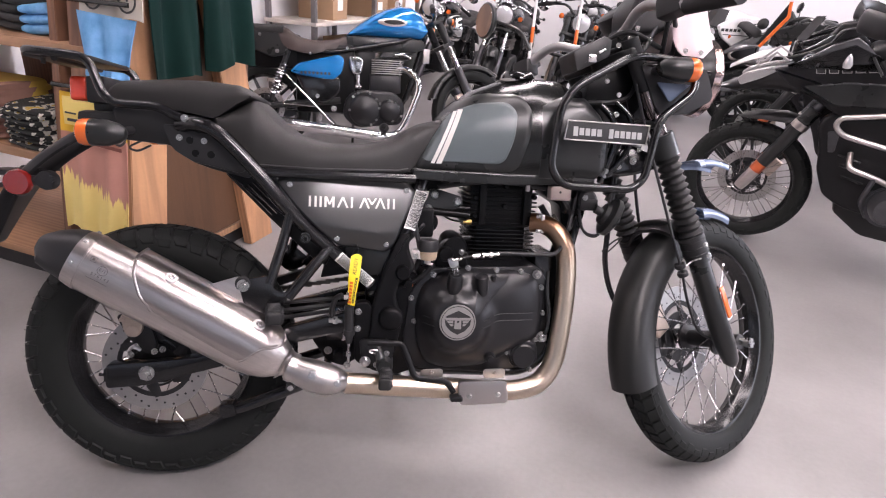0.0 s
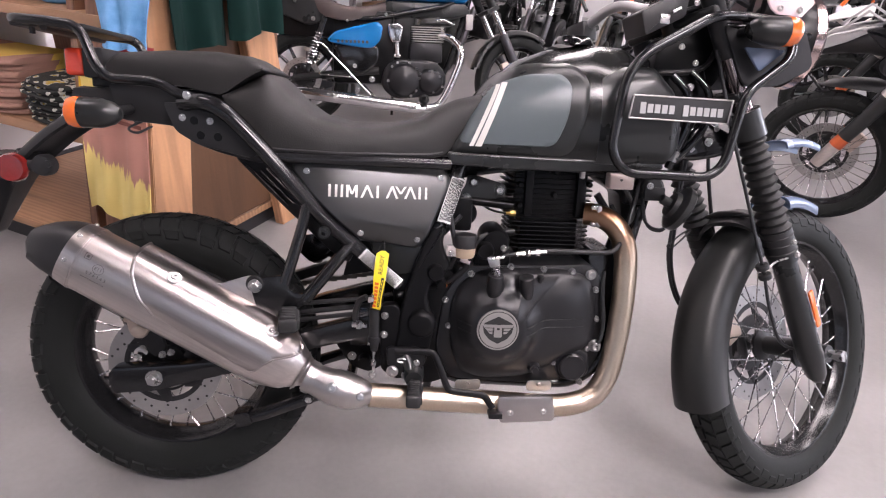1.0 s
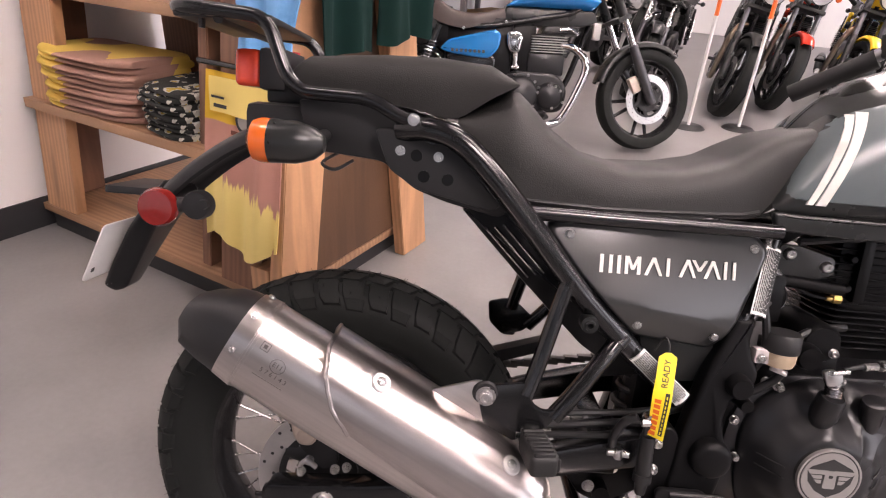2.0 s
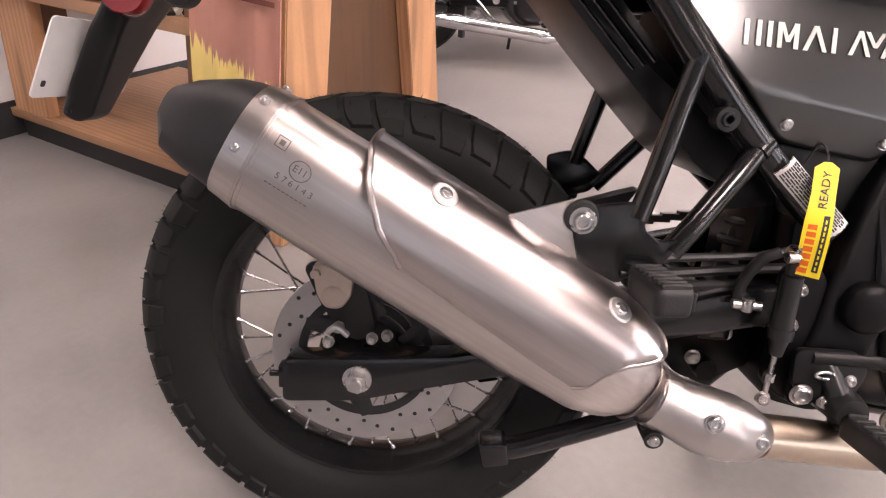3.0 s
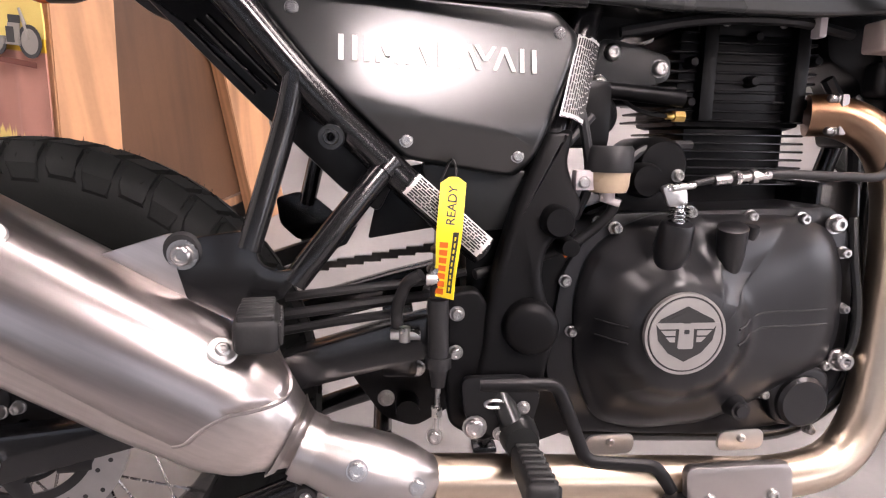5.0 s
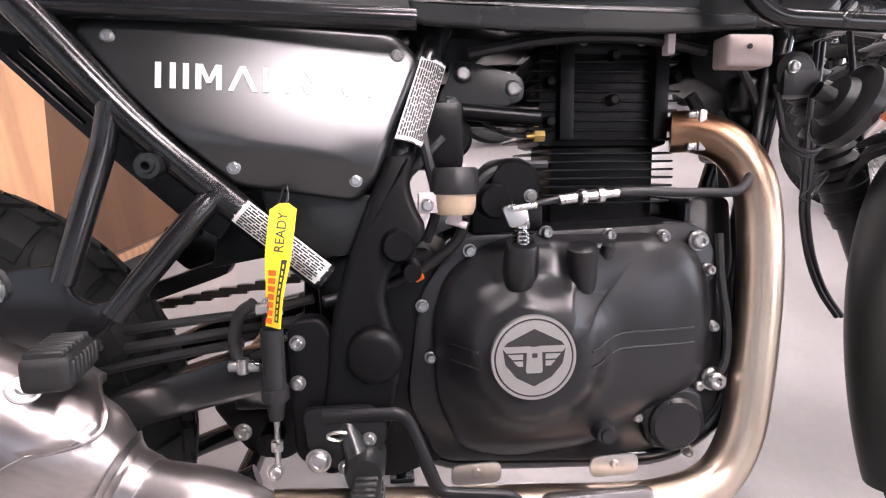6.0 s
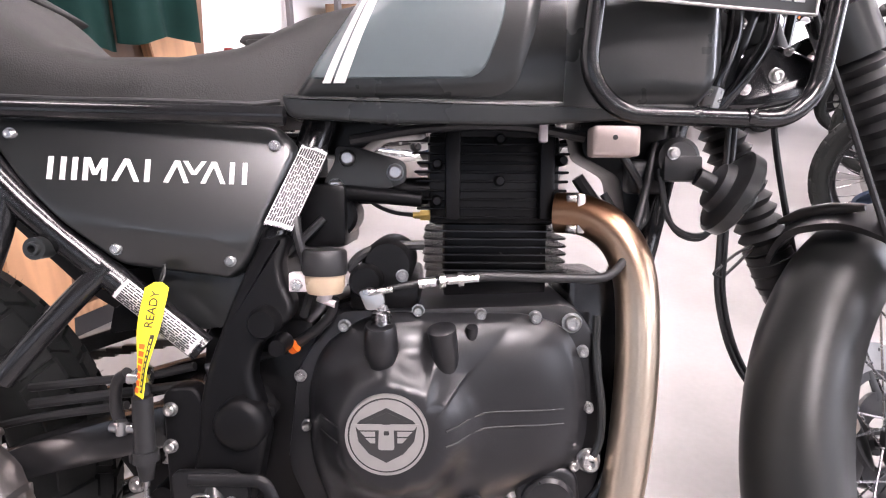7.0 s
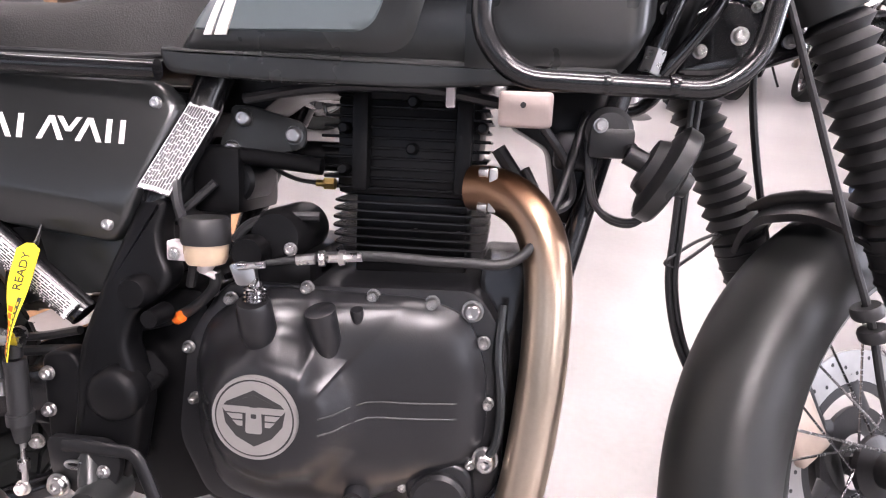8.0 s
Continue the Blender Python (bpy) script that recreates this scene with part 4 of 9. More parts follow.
def cover_mesh(c=(0.745, 0.445), steps=26):
    rings = []
    n = len(COV)
    for s in range(steps + 1):
        k = 1.0 - s / (steps + 0.4)
        kk = 1 - (1 - k) ** 1.25
        rings.append([(c[0] + (x - c[0]) * kk, -0.102 - cover_height(c[0] + (x - c[0]) * kk, c[1] + (z - c[1]) * kk, kk), c[1] + (z - c[1]) * kk) for x, z in COV])
    rings.insert(0, [(x, -0.095, z) for x, z in COV])
    rings.insert(1, [(x + (x - c[0]) * 0.035, -0.104, z + (z - c[1]) * 0.035) for x, z in COV])
    rings.insert(2, [(x + (x - c[0]) * 0.035, -0.112, z + (z - c[1]) * 0.035) for x, z in COV])
    bm = skin(rings, True, True)
    inner = [v for v in bm.verts if v.co.y < -0.118]
    for _ in range(5):
        bmesh.ops.smooth_vert(bm, verts=inner, factor=0.5, use_axis_x=False, use_axis_y=True, use_axis_z=False)
    return bm


part("gearbox_case", merge(plate(fillet([(0.49, 0.545), (0.62, 0.555), (0.64, 0.31), (0.57, 0.285), (0.50, 0.30)], 0.02), -0.098, 0.11, 0.008), plate(fillet([(0.475, 0.62), (0.54, 0.63), (0.52, 0.40), (0.465, 0.39)], 0.02), -0.05, 0.07, 0.008)), FIN_BLACK, crank)
part("clutch_cover", cover_mesh(), CASE_BLACK, crank, "satin black clutch cover", 50)


def cov_y(x, z):
    c = (0.745, 0.445)
    best = 1e9
    d = math.hypot(x - c[0], z - c[1])
    a = math.atan2(z - c[1], x - c[0])
    for px, pz in COV:
        da = abs((math.atan2(pz - c[1], px - c[0]) - a + math.pi) % (2 * math.pi) - math.pi)
        if da < best:
            best, rim = da, math.hypot(px - c[0], pz - c[1])
    return -0.102 - cover_height(x, z, min(1.0, d / rim))


# two fine ribs along the cover
for dz in (0.0, -0.017):
    pts = [(x, cov_y(x, z) - 0.0004, z) for x, z in [(0.632 + 0.012 * i, 0.452 + dz) for i in range(3)]]
    part("cover_rib", sweep(pts, 0.0011, 6), MATT_BLACK, crank)
    zz = [(0.772, 0.451), (0.785, 0.452), (0.80, 0.456), (0.815, 0.460), (0.83, 0.461), (0.87, 0.460), (0.905, 0.459)]
    part("cover_rib", sweep([(x, cov_y(x, z + dz) - 0.0006, z + dz) for x, z in zz], 0.0011, 6), MATT_BLACK, crank)
# round emblem of plain shapes
ey = -0.179
emb = part("emblem", lathe([(0.0, ey), (0.0415, ey), (0.043, ey + 0.003), (0.043, ey + 0.02), (0, ey + 0.02)], 48, (0.712, 0, 0.455), closed=True), INK, crank, "round silver and black emblem with plain wing bars")
part("outer_ring", lathe([(0.0405, ey - 0.0010), (0.0432, ey - 0.0010), (0.0436, ey + 0.004), (0.0405, ey + 0.004)], 48, (0.712, 0, 0.455), closed=True), ALU, emb)
part("emblem_disc", lathe([(0.0, ey - 0.0012), (0.0385, ey - 0.0012), (0.0385, ey + 0.002), (0, ey + 0.002)], 48, (0.712, 0, 0.455), closed=True), ALU, emb)
part("emblem_field", plate([(0.712 + x, 0.455 + z) for x, z in ((0.0, 0.0300), (0.0275, 0.0165), (0.0320, 0.0110), (0.0290, -0.0060), (0.0180, -0.0195), (0.0, -0.0290), (-0.0180, -0.0195), (-0.0290, -0.0060), (-0.0320, 0.0110), (-0.0275, 0.0165))], ey - 0.0017, ey + 0.001, 0), INK, emb)
part("emblem_crown", plate([(0.712 + x, 0.455 + z) for x, z in ((0.0, 0.0255), (0.0225, 0.0150), (-0.0225, 0.0150))], ey - 0.0020, ey + 0.001, 0), INK, emb)
for sx in (-1, 1):
    for z, x0, x1, h in ((0.0095, 0.004, 0.0335, 0.0032), (0.0020, 0.0115, 0.0270, 0.0026), (-0.0050, 0.0115, 0.0215, 0.0026)):
        part("emblem_bar", plate([(0.712 + sx * x, 0.455 + zz) for x, zz in ((x0, z - h), (x1 - 0.005, z - h), (x1, z + h), (x0, z + h))], ey - 0.0024, ey + 0.001, 0), ALU, emb)
part("emblem_bar", plate(fillet([(0.7045, 0.4670), (0.7195, 0.4670), (0.7205, 0.4400), (0.7035, 0.4400)], 0.003), ey - 0.0024, ey + 0.001, 0), ALU, emb)
part("emblem_notch", plate(fillet([(0.7095, 0.4605), (0.7150, 0.4605), (0.7150, 0.4560), (0.7095, 0.4560)], 0.001), ey - 0.0027, ey + 0.001, 0), INK, emb)
emb.matrix_basis = Matrix.Translation((-0.002, 0, -0.006))
# cover bolts
for x, z, r in ((0.656, 0.549, 0.0062), (0.740, 0.567, 0.0062), (0.811, 0.563, 0.0062), (0.873, 0.560, 0.0066), (0.915, 0.554, 0.0095), (0.928, 0.521, 0.006), (0.936, 0.455, 0.0055), (0.921, 0.386, 0.0062), (0.849, 0.352, 0.006), (0.913, 0.305, 0.006), (0.636, 0.556, 0.0055), (0.612, 0.432, 0.0055)):
    bolt(crank, x, -0.112, z, r, 0.0085, name="cover_bolt")
bolt(crank, 0.937, -0.118, 0.394, 0.0115, 0.012, name="banjo_bolt")
# filler plugs
part("oil_filler_boss", moved(lathe([(0.0, 0.034), (0.0150, 0.034), (0.0170, 0.030), (0.0185, 0.000), (0.012, -0.022), (0, -0.03)], 24, axis='Z', closed=True), Matrix.Translation((0.702, -0.150, 0.530)) @ Matrix.Rotation(radians(18), 4, 'X')), CASE_BLACK, crank)
part("filler_boss", moved(lathe([(0.0, 0.026), (0.012, 0.026), (0.0155, 0.024), (0.0145, -0.01), (0.009, -0.045), (0.003, -0.065), (0, -0.067)], 24, axis='Z', closed=True), Matrix.Translation((0.770, -0.146, 0.533)) @ Matrix.Rotation(radians(16), 4, 'X') @ Matrix.Rotation(radians(-8), 4, 'Y')), CASE_BLACK, crank)
part("small_boss", moved(lathe([(0.0, 0.016), (0.006, 0.016), (0.007, 0.013), (0.002, -0.026), (0, -0.026)], 16, axis='Z', closed=True), Matrix.Translation((0.800, -0.132, 0.540)) @ Matrix.Rotation(radians(20), 4, 'X')), CASE_BLACK, crank)
lever = part("clutch_arm", merge(*[lathe([(0.008, 0.562 + 0.004 * i), (0.0115, 0.563 + 0.004 * i), (0.008, 0.565 + 0.004 * i)], 18, (0.703, -0.158, 0), axis='Z') for i in range(4)], rod((0.703, -0.158, 0.560), (0.703, -0.158, 0.583), 0.0070, 14)), CHROME, crank, "zinc clutch release arm and spring")
part("arm_plate", merge(plate(fillet([(0.688, 0.578), (0.708, 0.580), (0.706, 0.596), (0.692, 0.602), (0.680, 0.598)], 0.004), -0.166, -0.158, 0.001), rod((0.690, -0.166, 0.597), (0.715, -0.162, 0.600), 0.0035)), STEEL, lever)
part("clutch_cable", sweep(smooth_path([(0.712, -0.155, 0.600), (0.76, -0.145, 0.607), (0.82, -0.140, 0.611), (0.90, -0.135, 0.609), (0.955, -0.125, 0.613), (0.99, -0.09, 0.66), (1.02, -0.06, 0.76)]), [0.0028, 0.0052, 0.0052, 0.0052, 0.005, 0.005], 10), MATT_BLACK, BIKE)
for a, b, r in (((0.742, -0.150, 0.604), (0.760, -0.148, 0.606), 0.0055), ((0.764, -0.148, 0.6065), (0.770, -0.147, 0.607), 0.008), ((0.784, -0.146, 0.608), (0.790, -0.146, 0.6085), 0.008), ((0.772, -0.147, 0.607), (0.806, -0.145, 0.610), 0.0045)):
    part("cable_adjuster", rod(a, b, r, 8), STEEL, BIKE)
# lower round cover, oil pipe, brackets
part("side_cover", merge(lathe([(0.0, -0.131), (0.027, -0.131), (0.031, -0.127), (0.032, -0.10), (0, -0.10)], 40, (0.890, 0, 0.346), closed=True), plate(fillet([(0.850, 0.362), (0.868, 0.380), (0.905, 0.388), (0.924, 0.378), (0.930, 0.330), (0.905, 0.312), (0.862, 0.316)], 0.014), -0.122, -0.10, 0.006, 3)), CASE_BLACK, crank)
part("drain_boss", lathe([(0.0, -0.150), (0.007, -0.150), (0.008, -0.146), (0.011, -0.146), (0.014, -0.13), (0.0, -0.13)], 20, (0.802, 0, 0.347), closed=True), CASE_BLACK, crank)
part("oil_pipe", sweep(smooth_path([(0.937, -0.125, 0.396), (0.948, -0.122, 0.42), (0.950, -0.118, 0.46), (0.944, -0.112, 0.51), (0.946, -0.10, 0.56)]), 0.0048, 8), SATIN_BLACK, BIKE)
for x0 in (0.632, 0.790):
    part("skid_bracket", plate(fillet([(x0, 0.312), (x0 + 0.056, 0.314), (x0 + 0.056, 0.290), (x0, 0.288)], 0.010), -0.128, -0.124, 0.001), ALU, BIKE)
    bolt(BIKE, x0 + 0.028, -0.128, 0.304, 0.005, 0.003)
part("engine_cradle", merge(sweep(bent([(0.50, -0.07, 0.40), (0.62, -0.08, 0.297), (0.90, -0.09, 0.292), (0.965, -0.10, 0.35), (1.00, -0.05, 0.55), (1.06, -0.03, 0.80)], 0.04), 0.013, 12), sweep(bent([(0.56, 0.10, 0.345), (0.62, 0.11, 0.297), (0.90, 0.11, 0.292), (0.965, 0.10, 0.35), (1.00, 0.05, 0.55), (1.06, 0.03, 0.80)], 0.04), 0.013, 10)), FT, BIKE)

part("front_mount", plate(fillet([(0.915, 0.34), (0.965, 0.36), (0.985, 0.52), (0.975, 0.60), (0.92, 0.60)], 0.01), -0.070, 0.07, 0.005), FT, BIKE)
# cylinder: a core with real fins
part("frame_spine", plate(fillet([(0.60, 0.80), (0.60, 0.745), (0.66, 0.745), (0.69, 0.768), (0.745, 0.772), (0.745, 0.81)], 0.01), -0.045, 0.05, 0.006), FIN_BLACK, BIKE)
part("spine_gusset", plate(fillet([(0.93, 0.80), (0.94, 0.745), (0.985, 0.72), (1.00, 0.64), (1.02, 0.64), (1.05, 0.72), (1.07, 0.80)], 0.01), -0.035, 0.05, 0.006), FIN_BLACK, BIKE)
cyl = part("cylinder", box(0.768, 0.900, -0.026, 0.075, 0.565, 0.705, 0.008), FIN_BLACK, BIKE, "black finned air-cooled cylinder")
for i in range(7):
    z = 0.5930 + 0.0098 * i
    g = 0.004 * math.sin(math.pi * i / 7)
    part("cooling_fin", plate(fillet([(0.745 - g, -0.045), (0.921 + g, -0.045), (0.921 + g, 0.092), (0.745 - g, 0.092)], 0.026, 5), z, z + 0.0026, 0.0008, 1), FIN_EDGE, cyl).matrix_basis = Matrix.Translation((0, 0, 0)) @ Matrix(((1, 0, 0, 0), (0, 0, 1, 0), (0, 1, 0, 0), (0, 0, 0, 1)))
head = part("cylinder_head", box(0.748, 0.912, -0.040, 0.080, 0.660, 0.775, 0.012), FIN_BLACK, BIKE, "black cylinder head")
part("rocker_cover", box(0.765, 0.905, -0.046, 0.080, 0.765, 0.805, 0.012), FIN_BLACK, head)
for x0, x1, z1 in ((0.770, 0.788, 0.782), (0.884, 0.902, 0.786)):
    part("head_rib", box(x0, x1, -0.056, -0.03, 0.668, z1, 0.004), FIN_BLACK, head)
for i in range(10):
    z = 0.668 + 0.0112 * i
    g = (0.006, 0.003, 0.007, 0.002, 0.005)[i % 5]
    part("head_fin", box(0.738 - g + 0.006 * max(0, i - 6), 0.918 + 0.6 * g, -0.0435, 0.088, z, z + 0.0034, 0.001, 1), FIN_BLACK, head)
for x, z in ((0.760, 0.690), (0.760, 0.735), (0.912, 0.690), (0.912, 0.740), (0.836, 0.765), (0.836, 0.715)):
    part("head_boss", lathe([(0, -0.057), (0.0045, -0.057), (0.0065, -0.053), (0.007, -0.035), (0, -0.035)], 14, (x, 0, z), closed=True), FIN_BLACK, head)
for x, z in ((0.800, 0.782), (0.87, 0.782)):
    bolt(head, x, -0.048, z, 0.005, 0.006)
part("brass_sensor", merge(rod((0.752, -0.055, 0.673), (0.740, -0.055, 0.673), 0.007, 6), rod((0.740, -0.055, 0.673), (0.731, -0.055, 0.673), 0.004)), BRASS, BIKE)
part("sensor_wire", sweep(smooth_path([(0.732, -0.055, 0.673), (0.708, -0.055, 0.676), (0.686, -0.055, 0.685), (0.674, -0.055, 0.698), (0.666, -0.06, 0.72)]), 0.0025, 8), MATT_BLACK, BIKE)
# starter motor and hoses behind the reservoir
part("starter_motor", merge(lathe([(0, -0.112), (0.025, -0.112), (0.030, -0.104), (0.030, -0.02), (0, -0.02)], 28, (0.705, 0, 0.618), closed=True), lathe([(0, -0.130), (0.016, -0.130), (0.019, -0.122), (0.019, -0.09), (0, -0.09)], 24, (0.682, 0, 0.602), closed=True), box(0.66, 0.74, -0.10, -0.02, 0.565, 0.60, 0.006)), FIN_BLACK, BIKE, "black starter motor")
bolt(BIKE, 0.722, -0.113, 0.607, 0.006, 0.006)
part("throttle_body", merge(lathe([(0.0, -0.085), (0.022, -0.085), (0.026, -0.080), (0.026, -0.02), (0.0, -0.02)], 28, (0.640, 0.01, 0.672), closed=True), rod((0.60, -0.02, 0.702), (0.75, -0.02, 0.702), 0.017, 20), box(0.600, 0.655, -0.085, 0.03, 0.635, 0.71, 0.01), rod((0.65, -0.070, 0.700), (0.742, -0.070, 0.692), 0.0095, 14)), FIN_BLACK, BIKE, "black intake and throttle body")
brk = part("engine_bracket", plate(fillet([(0.640, 0.754), (0.666, 0.753), (0.724, 0.737), (0.724, 0.711), (0.650, 0.692), (0.628, 0.694), (0.627, 0.716), (0.640, 0.735)], 0.010), -0.072, -0.066, 0.002), SATIN_BLACK, BIKE)
for x, z in ((0.655, 0.740), (0.641, 0.706), (0.711, 0.724)):
    bolt(brk, x, -0.072, z, 0.0085, 0.007)
part("air_box", merge(box(0.33, 0.60, -0.11, 0.11, 0.62, 0.765, 0.02), box(0.46, 0.56, -0.10, 0.10, 0.553, 0.63, 0.015)), MATT_BLACK, BIKE)
part("mud_flap", plate(fillet([(0.386, 0.537), (0.467, 0.551), (0.50, 0.560), (0.50, 0.625), (0.402, 0.610)], 0.004), -0.108, -0.100, 0.001), FIN_BLACK, BIKE)
part("battery_cover", plate(fillet([(0.44, 0.62), (0.56, 0.61), (0.54, 0.55), (0.46, 0.54)], 0.01), -0.118, -0.108, 0.003), SATIN_BLACK, BIKE)
part("shock_absorber", rod((0.485, 0, 0.42), (0.535, 0, 0.70), 0.03, 16), SATIN_BLACK, BIKE)
part("shock_spring", sweep([(0.490 + 0.04 * k + 0.036 * math.cos(50 * k), 0.042 * math.sin(50 * k), 0.44 + 0.21 * k) for k in np.linspace(0, 1, 110)], 0.006, 8), SATIN_BLACK, BIKE)
strip = part("inner_mudguard", plate(fillet([(0.172, 0.776), (0.230, 0.778), (0.360, 0.645), (0.415, 0.600), (0.398, 0.565), (0.362, 0.588), (0.318, 0.630), (0.270, 0.676)], 0.008), -0.112, 0.112, 0.004), COWL_BLACK, BIKE, "black ribbed inner mudguard")
for i in range(3):
    o_ = 0.011 * i
    part("guard_rib", rod((0.212 + o_, -0.1125, 0.748 + 0.4 * o_), (0.276 + o_, -0.1125, 0.684 + 0.4 * o_), 0.0022, 6), GLOSS_BLACK, strip)
part("side_stand", merge(sweep(smooth_path([(0.62, 0.12, 0.31), (0.60, 0.22, 0.17), (0.585, 0.285, 0.085)]), 0.011, 12), box(0.565, 0.61, 0.272, 0.310, 0.070, 0.080, 0.003)), TUBE_BLACK, BIKE, "black side stand")
part("linkage", merge(plate(fillet([(0.36, 0.37), (0.49, 0.40), (0.50, 0.33), (0.44, 0.295), (0.40, 0.31)], 0.012), -0.06, 0.06, 0.004), rod((0.43, -0.09, 0.33), (0.43, 0.09, 0.33), 0.014)), FIN_BLACK, BIKE)
for p in ((0.405, -0.100, 0.352), (0.44, -0.095, 0.385)):
    bolt(BIKE, *p, 0.008, 0.006)
# chain on the far side
CHAIN = mat("chain_steel", (0.12, 0.11, 0.10), 0.4, 0.8, 0.3, 80)
for z0, z1 in ((0.410, 0.506), (0.226, 0.400)):
    ch = []
    for i in range(46):
        u = i / 45
        x, z = 0.0 + 0.55 * u, z0 + (z1 - z0) * u
        ch.append(box(x - 0.0065, x + 0.0065, 0.094, 0.106, z - 0.0065 + 0.002 * (i % 2), z + 0.0065 - 0.002 * (i % 2), 0))
    part("chain_run", merge(*ch), CHAIN, BIKE, "dark drive chain")
part("chain_guard", plate([(0.20, 0.470), (0.33, 0.513), (0.365, 0.524), (0.350, 0.498), (0.33, 0.490), (0.20, 0.445)], 0.085, 0.115, 0.002), MATT_BLACK, BIKE)
part("rear_sprocket", lathe([(0.055, 0.096), (0.092, 0.096), (0.092, 0.101), (0.055, 0.101)], 40, (0, 0, 0.322), closed=True), DISC, BIKE)

# reservoirs and small boxes
resv = part("brake_fluid_reservoir", lathe([(0, 0.590), (0.019, 0.590), (0.0215, 0.596), (0.0225, 0.612), (0, 0.612)], 28, (0.638, -0.128, 0), axis='Z', closed=True), CREAM, BIKE, "amber brake fluid reservoir")
part("reservoir_cap", lathe([(0, 0.611), (0.0240, 0.611), (0.0248, 0.616), (0.0244, 0.635), (0.022, 0.638), (0, 0.638)], 28, (0.638, -0.128, 0), axis='Z', closed=True), MATT_BLACK, resv)
part("reservoir_lug", merge(box(0.600, 0.622, -0.138, -0.122, 0.592, 0.613, 0.003), rod((0.638, -0.128, 0.590), (0.638, -0.128, 0.580), 0.008), rod((0.630, -0.128, 0.584), (0.65, -0.133, 0.578), 0.004)), PALE, resv)
bolt(resv, 0.609, -0.138, 0.600, 0.006, 0.004)
part("reservoir_hose", sweep(smooth_path([(0.648, -0.13, 0.583), (0.640, -0.12, 0.560), (0.605, -0.11, 0.530), (0.56, -0.10, 0.51), (0.50, -0.12, 0.50)]), 0.006, 10), MATT_BLACK, BIKE)
part("hose_mark", rod((0.603, -0.118, 0.527), (0.596, -0.116, 0.523), 0.0068, 10), PRINT_ORANGE, BIKE)
part("sensor_box", box(0.929, 0.980, -0.128, -0.095, 0.741, 0.774, 0.005, 3), mat("sensor_box_plastic", (0.40, 0.33, 0.30), 0.5, 0, 0.08, 40, 0.1, 200), BIKE, "pale plastic sensor box")
part("box_pin", lathe([(0, -0.1295), (0.0028, -0.1295), (0.0028, -0.127), (0, -0.127)], 12, (0.952, 0, 0.761), closed=True), INK, BIKE)
part("wire_clip", box(0.876, 0.885, -0.10, -0.085, 0.758, 0.782, 0.002), PALE, BIKE)
for pts, r in (([(0.66, -0.08, 0.760), (0.75, -0.088, 0.774), (0.85, -0.088, 0.776), (0.93, -0.08, 0.765)], 0.006), ([(0.66, -0.11, 0.612), (0.676, -0.107, 0.630), (0.705, -0.10, 0.639), (0.745, -0.09, 0.640)], 0.0055), ([(0.60, -0.115, 0.70), (0.61, -0.13, 0.65), (0.62, -0.12, 0.60), (0.61, -0.11, 0.56)], 0.0055), ([(0.55, -0.12, 0.60), (0.59, -0.105, 0.63), (0.63, -0.09, 0.67)], 0.005), ([(0.96, -0.09, 0.76), (1.0, -0.07, 0.71), (1.01, -0.06, 0.67), (0.985, -0.07, 0.66), (0.96, -0.06, 0.70)], 0.005), ([(0.93, -0.05, 0.72), (0.97, -0.05, 0.66), (0.985, -0.045, 0.60)], 0.008), ([(1.02, -0.08, 0.72), (1.03, -0.085, 0.67), (1.06, -0.08, 0.652), (1.09, -0.07, 0.66), (1.10, -0.065, 0.69)], 0.0035), ([(1.02, -0.075, 0.73), (1.035, -0.08, 0.665), (1.07, -0.075, 0.648), (1.10, -0.06, 0.67)], 0.0035), ([(0.30, -0.12, 0.458), (0.37, -0.12, 0.467), (0.431, -0.12, 0.475), (0.49, -0.13, 0.485)], 0.006), ([(0.30, -0.12, 0.477), (0.37, -0.12, 0.485), (0.436, -0.12, 0.492), (0.49, -0.125, 0.505)], 0.005)):
    part("cable", sweep(smooth_path(pts), r, 8), MATT_BLACK, BIKE)
HORN_M = Matrix.Translation((1.092, -0.098, 0.703)) @ Vector((0, 1, 0)).rotation_difference(Vector((-0.88, 0.10, 0.45))).to_matrix().to_4x4() @ Matrix.Scale(0.88, 4)
horn = part("horn", moved(merge(lathe([(0, -0.020), (0.020, -0.019), (0.030, -0.013), (0.040, -0.011), (0.050, -0.012), (0.053, -0.008), (0.054, 0.003), (0.046, 0.008), (0.034, 0.011), (0.030, 0.022), (0, 0.024)], 40, closed=True), lathe([(0, 0.022), (0.012, 0.022), (0.012, 0.045), (0, 0.045)], 16, closed=True)), HORN_M), MATT_BLACK, BIKE, "black horn")
part("horn_rim", moved(lathe([(0.0495, -0.012), (0.053, -0.0145), (0.056, -0.012), (0.057, 0.003), (0.0525, 0.006)], 40, closed=True), HORN_M), SATIN_BLACK, horn)
part("horn_core", moved(lathe([(0, -0.034), (0.012, -0.032), (0.016, -0.022), (0, -0.018)], 24, closed=True), HORN_M), SATIN_BLACK, horn)
part("horn_bracket", merge(rod((1.062, -0.085, 0.722), (1.035, -0.06, 0.738), 0.010), box(1.02, 1.065, -0.09, -0.05, 0.715, 0.745, 0.005)), MATT_BLACK, BIKE)
part("regulator", merge(lathe([(0, -0.088), (0.018, -0.088), (0.024, -0.082), (0.025, -0.03), (0, -0.03)], 24, (1.040, 0, 0.742), closed=True), box(0.99, 1.035, -0.06, -0.01, 0.700, 0.742, 0.010, 3)), MATT_BLACK, BIKE)
bolt(BIKE, 1.030, -0.092, 0.747, 0.006, 0.005)
